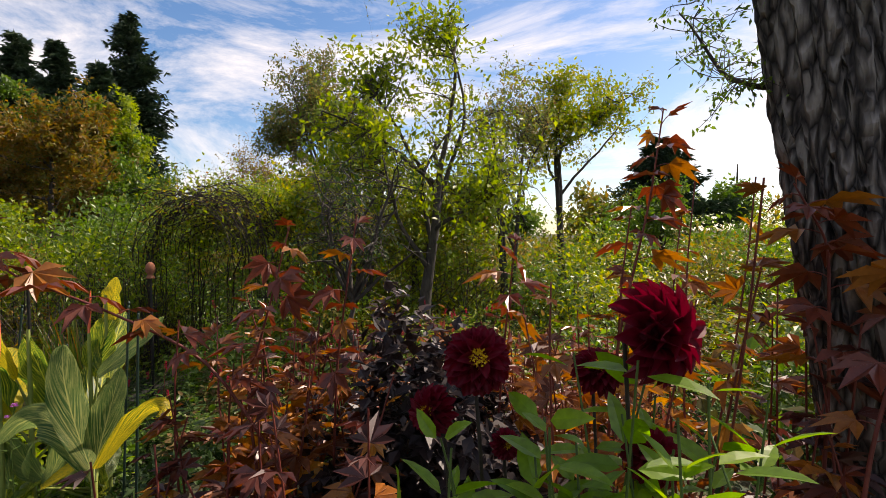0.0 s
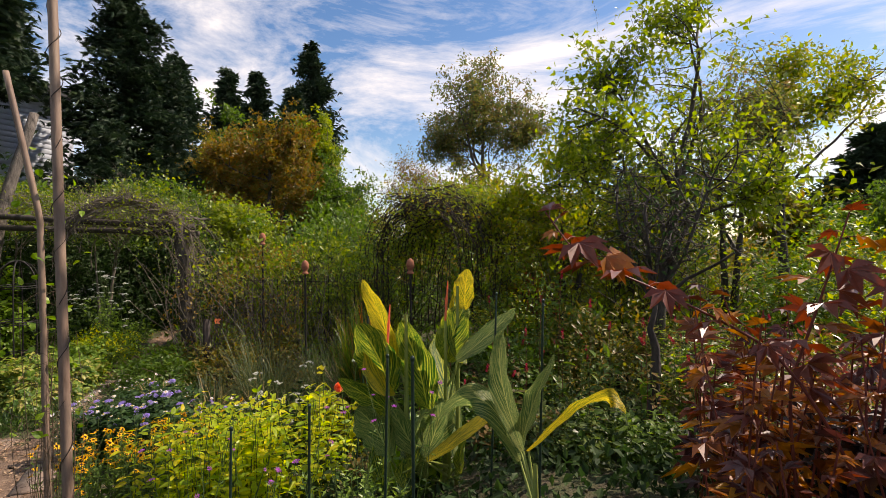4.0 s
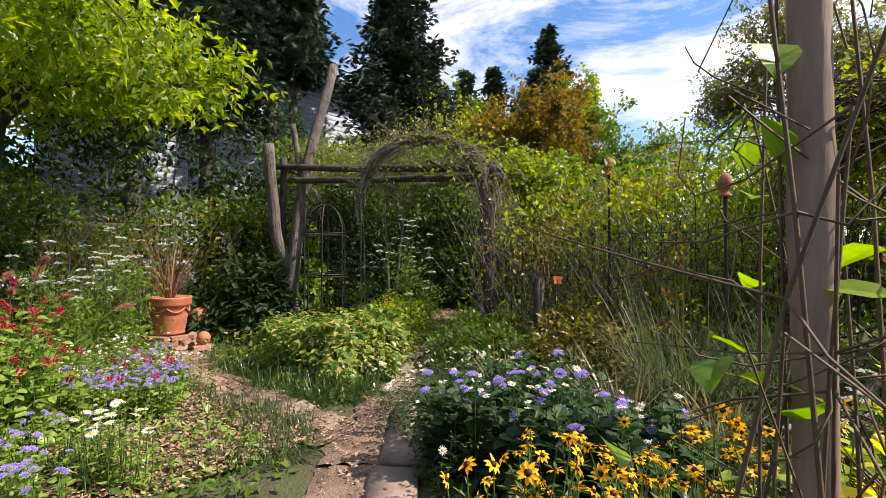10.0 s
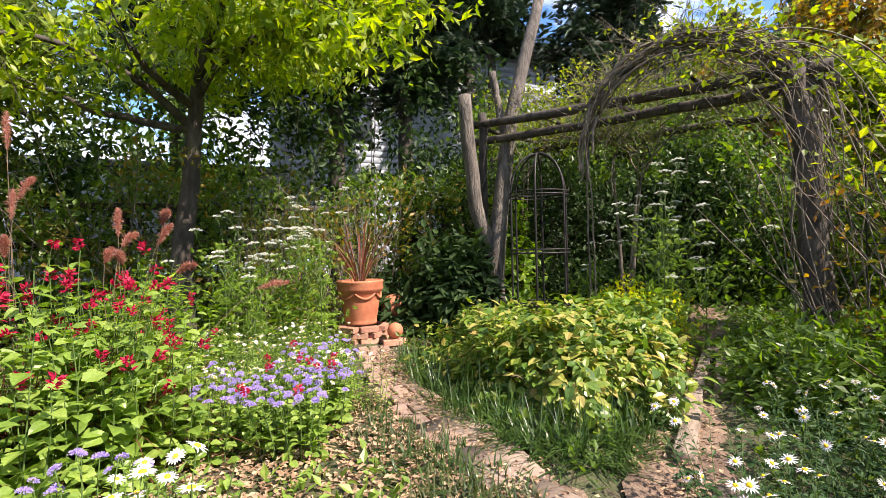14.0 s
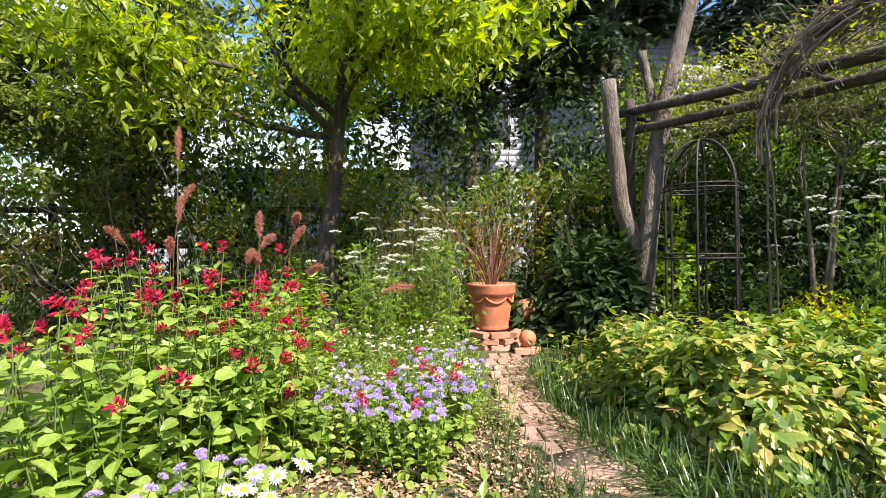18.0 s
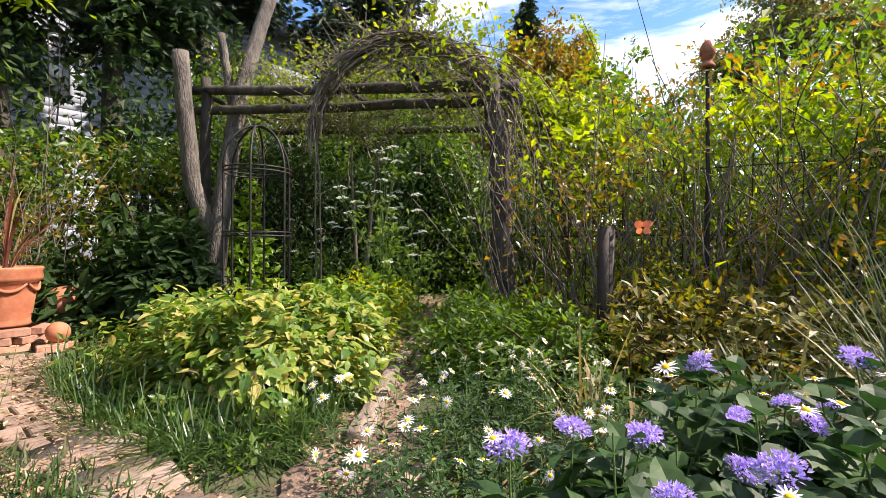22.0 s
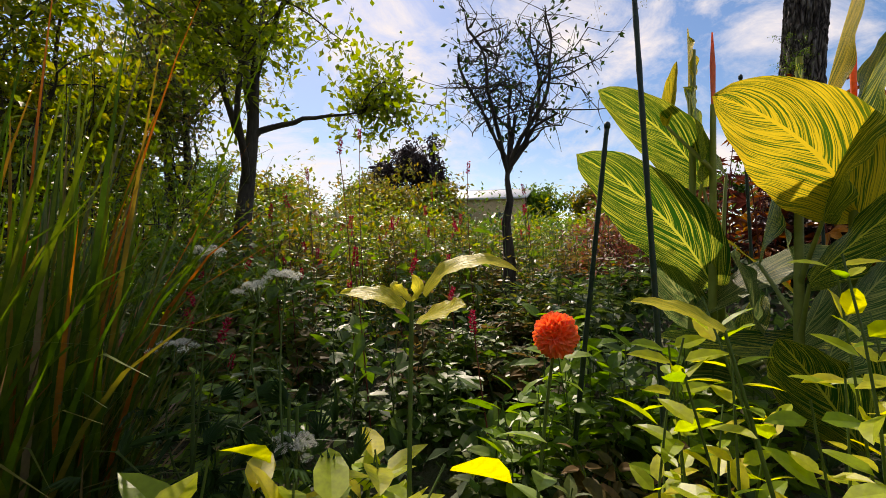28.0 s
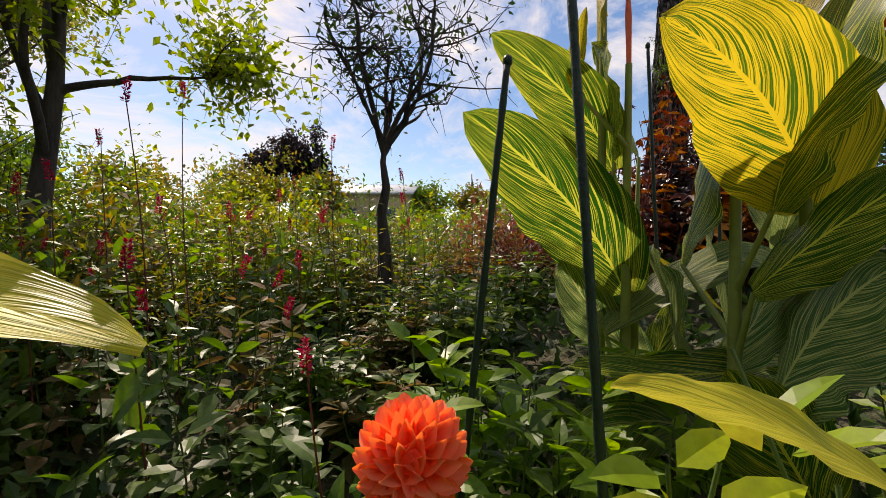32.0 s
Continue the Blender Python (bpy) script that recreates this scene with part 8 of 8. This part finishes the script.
for k in range(26):
    x, y = RNG.uniform(-1.5, 3.0), RNG.uniform(3.4, 7.5)
    stalks("autumn_perennial", "tall seeding perennial turning brown and olive", (x, y), (0.3, 0.3), RNG.uniform(0.7, 1.05), 14, 10, 0.07, [LEAF_OLIVE, LEAF_AUTUMN, LEAF_MID][k % 3], slim=0.35, splay=0.5, thick=0.003, group="autumn perennials")
for x, y, h in ((-3.7, 4.12, 0.66), (-4.15, 3.98, 0.86), (-4.0, 4.2, 0.9), (-4.15, 4.35, 0.7), (-4.25, 3.2, 0.85), (-3.95, 3.1, 0.9)):
    stalks("golden_sage", "chartreuse-leaved sage in full leaf", (x, y), (0.06, 0.05), h, 4, 9, 0.14, LEAF_YELLOW, slim=0.42, outline=LEAF8, splay=0.3, tilt=0.1, group="golden sages", shrink=0.0, split=True)
for x, y, h in ((0.27, 0.76, 1.42), (0.04, 0.8, 1.32), (0.36, 0.7, 1.42), (0.2, 0.7, 1.28), (0.45, 0.8, 1.36)):
    stalks("dahlia_foliage", "fresh green dahlia shoot with toothed leaves", (x, y), (0.05, 0.05), h, 5, 10, 0.115, LEAF_BRIGHT, slim=0.42, outline=LEAF8, vary=0.1, splay=0.2, group="dahlia shoots", split=True, shrink=0.2)
for x, y, rx, h, m in ((-6.2, 8.0, 0.7, 1.3, LEAF_GOLD), (-2.5, 7.3, 0.8, 1.2, LEAF_GOLD), (-1.6, 7.0, 0.7, 1.0, LEAF_MID), (-2.9, 6.3, 0.5, 0.7, LEAF_MID), (-5.9, 9.5, 0.8, 2.0, LEAF_GOLD), (-2.7, 9.6, 0.8, 2.2, LEAF_GOLD)):
    mound("green_shrub", "leafy yellow-green shrub beside the rose tunnel", (x, y), (rx, rx), h, 3000, 0.075, m, 0.5, core=0.3, group="arch shrubs", bumps=0.35)

# rambling rose that reaches over the path
rose = thing("rambling_rose", "rambling rose with long green canes, bright leaves and blush flowers", "rose", (-6.35, 0.75, -0.02))
RC = [[(0, 0, 0), (0.5, 0.3, 1.8), (1.1, 0.65, 2.75), (1.75, 0.55, 2.75)], [(0, 0, 0), (0.3, 0.4, 1.7), (0.9, 0.75, 2.6), (1.4, 0.9, 2.95)], [(0.05, 0, 0), (0.2, 0.3, 1.9), (0.6, 0.8, 2.9), (1.15, 0.75, 3.1)], [(0, 0.05, 0), (0.6, 0.2, 1.6), (1.3, 0.2, 2.3), (1.9, 0.3, 2.6)]]
for pts in RC:
    p = np.array(pts)
    u, q = np.linspace(0, 1, 4), np.linspace(0, 1, 16)
    line = np.stack([np.interp(q, u, p[:, i]) for i in range(3)], -1)
    for _ in range(3):
        line[1:-1] = (line[:-2] + 2 * line[1:-1] + line[2:]) / 4
    g = Geo()
    tubes(g, line[None], np.linspace(0.009, 0.003, 16)[None], 6)
    part("cane", g, STEM_GREEN, rose)
    g = Geo()
    m = 70
    at = line[RNG.integers(6, 16, m)] + RNG.normal(size=(m, 3)) * 0.07
    leaves(g, LEAF8, at, ways(m, -0.5), ways(m, 1), RNG.uniform(0.035, 0.065, m), RNG.uniform(0.02, 0.04, m))
    part("foliage", g, LEAF_BRIGHT, rose, shade=False)
for k in range(9):
    me = puff_mesh(40, 0.03, 0.8, 0.028, P_CREAM, "rose_bloom")
    tagged(head("rose_bloom", me, rose, (1.1 + RNG.normal() * 0.12, 0.7 + RNG.normal() * 0.08, 2.9 + RNG.normal() * 0.07), (0.4, -0.6, 0.4)), kind="stuff")

def bistort(at):
    """One tall bistort stem with a red spike."""
    x, y, z = at
    z0 = float(ground(x, y))
    root = thing("bistort_stem", "slim red bistort spike on a tall stem", "flower", (x, y - 0.1, z0 - 0.02), "tall bistorts")
    g = Geo()
    tubes(g, bends([(0, 0, 0)], [(0, 0.1, z - z0)], [RNG.normal(size=3) * 0.04], 7), taper(1, 7, 0.004, 0.002), 5)
    part("stem", g, STEM_RED, root)
    head("flower_spike", POKER[int(RNG.integers(2))], root, (0, 0.1, z - z0 - 0.04), (RNG.normal() * 0.1, RNG.normal() * 0.1, 1), 1.0)
    g = Geo()
    m = 9
    q = RNG.random(m) * 0.7
    leaves(g, LEAF8, np.stack([0 * q, 0.1 * q, q * (z - z0)], -1), ways(m, 0), ways(m, 2), RNG.uniform(0.1, 0.17, m), RNG.uniform(0.05, 0.075, m))
    part("foliage", g, LEAF_MID, root, shade=False)


for at in ((-2.47, 5.01, 1.73), (-2.32, 5.44, 1.47), (-2.43, 5.47, 1.4), (-2.83, 4.71, 1.15), (-1.93, 5.57, 1.69), (-1.7, 5.31, 2.0), (-1.67, 5.06, 1.37), (-1.41, 4.6, 1.78), (-0.97, 4.26, 1.67), (-2.08, 5.16, 1.36), (-2.01, 4.55, 1.12), (-2.97, 4.14, 0.92), (-1.2, 5.0, 1.5), (-0.5, 5.2, 1.7), (-0.9, 4.8, 1.45)):
    bistort(at)

for k in range(16):
    x, y = RNG.uniform(0.35, 1.7), RNG.uniform(0.75, 1.9)
    stalks("dry_perennial", "dry buff perennial with curled dead leaves", (x, y), (0.14, 0.14), RNG.uniform(0.45, 0.8), 7, 10, 0.08, LITTER, STEM_BROWN, slim=0.4, outline=LEAF8, splay=0.6, thick=0.003, group="dry perennials", tilt=0.3)
x, y = RNG.uniform(0.0, 2.6, 2600), RNG.uniform(0.5, 2.6, 2600)
g = Geo()
leaves(g, LEAF2, np.stack([x, y, ground(x, y) + 0.015 + RNG.random(2600) * 0.04], -1), ways(2600) * np.array([1, 1, 0.3]), ways(2600, 2), RNG.uniform(0.03, 0.08, 2600), RNG.uniform(0.02, 0.04, 2600))
solo("leaf_litter", g, LITTER, "dry fallen leaves round the old trunk", "leaf litter", kind="stuff", shade=False)
for x, y, h in ((-2.62, 3.3, 0.5), (-2.85, 3.15, 0.42), (-2.9, 3.45, 0.5), (-2.95, 3.7, 0.62), (-2.75, 3.85, 0.66), (-3.1, 3.95, 0.55)):
    stalks("dahlia_foliage", "fresh green dahlia shoot with toothed leaves", (x, y), (0.08, 0.08), h, 5, 8, 0.11, LEAF_BRIGHT, slim=0.5, outline=LEAF8, splay=0.4, group="dahlia shoots", split=True, shrink=0.2)

near_sage = thing("golden_sage", "golden sage shoot with one long yellow leaf by the path", "plant", (-3.75, 3.3, float(ground(-3.75, 3.3)) - 0.02), "golden sages")
g = Geo()
tip_at = np.array((-3.73, 3.65, 1.07)) - np.array(near_sage.location)
foot_at = np.array((-3.76, 3.51, 1.03)) - np.array(near_sage.location)
tubes(g, bends([(0, 0, 0)], [foot_at], [(0.02, 0, 0.05)], 7), taper(1, 7, 0.005, 0.003), 6)
part("stem", g, STEM_GREEN, near_sage)
org = np.array(near_sage.location)
mid_at = (foot_at + tip_at) / 2 + np.array([0, 0, 0.012])
canna_leaf(near_sage, foot_at + org, mid_at + org, tip_at + org, 0.04, LEAF_GLOW, (-0.4, 0.1, 1.0), 0.25)
front_sage = thing("golden_sage", "golden sage shoot with bright yellow leaves at its tip", "plant", (-3.95, 3.98, float(ground(-3.95, 3.98)) - 0.02), "golden sages")
org = np.array(front_sage.location)
g = Geo()
top_at = np.array((-3.95, 3.98, 1.08)) - org
tubes(g, bends([(0, 0, 0)], [top_at], [(0.01, 0.01, 0)], 8), taper(1, 8, 0.005, 0.0035), 7)
part("stem", g, STEM_GREEN, front_sage)
for foot, mid, tip, wide in (((-3.95, 3.96, 1.09), (-3.94, 3.90, 1.14), (-3.92, 3.82, 1.13), 0.042), ((-3.96, 3.99, 1.07), (-3.97, 4.03, 1.09), (-3.98, 4.09, 1.09), 0.04), ((-3.95, 3.97, 1.05), (-3.96, 3.92, 1.07), (-3.96, 3.89, 1.08), 0.045), ((-3.95, 3.98, 1.08), (-3.96, 4.00, 1.10), (-3.96, 4.00, 1.11), 0.022), ((-3.95, 3.98, 1.08), (-3.95, 3.97, 1.10), (-3.95, 3.98, 1.12), 0.022)):
    canna_leaf(front_sage, foot, mid, tip, wide, LEAF_GLOW, (-0.5, 0.0, 0.9), 0.15)
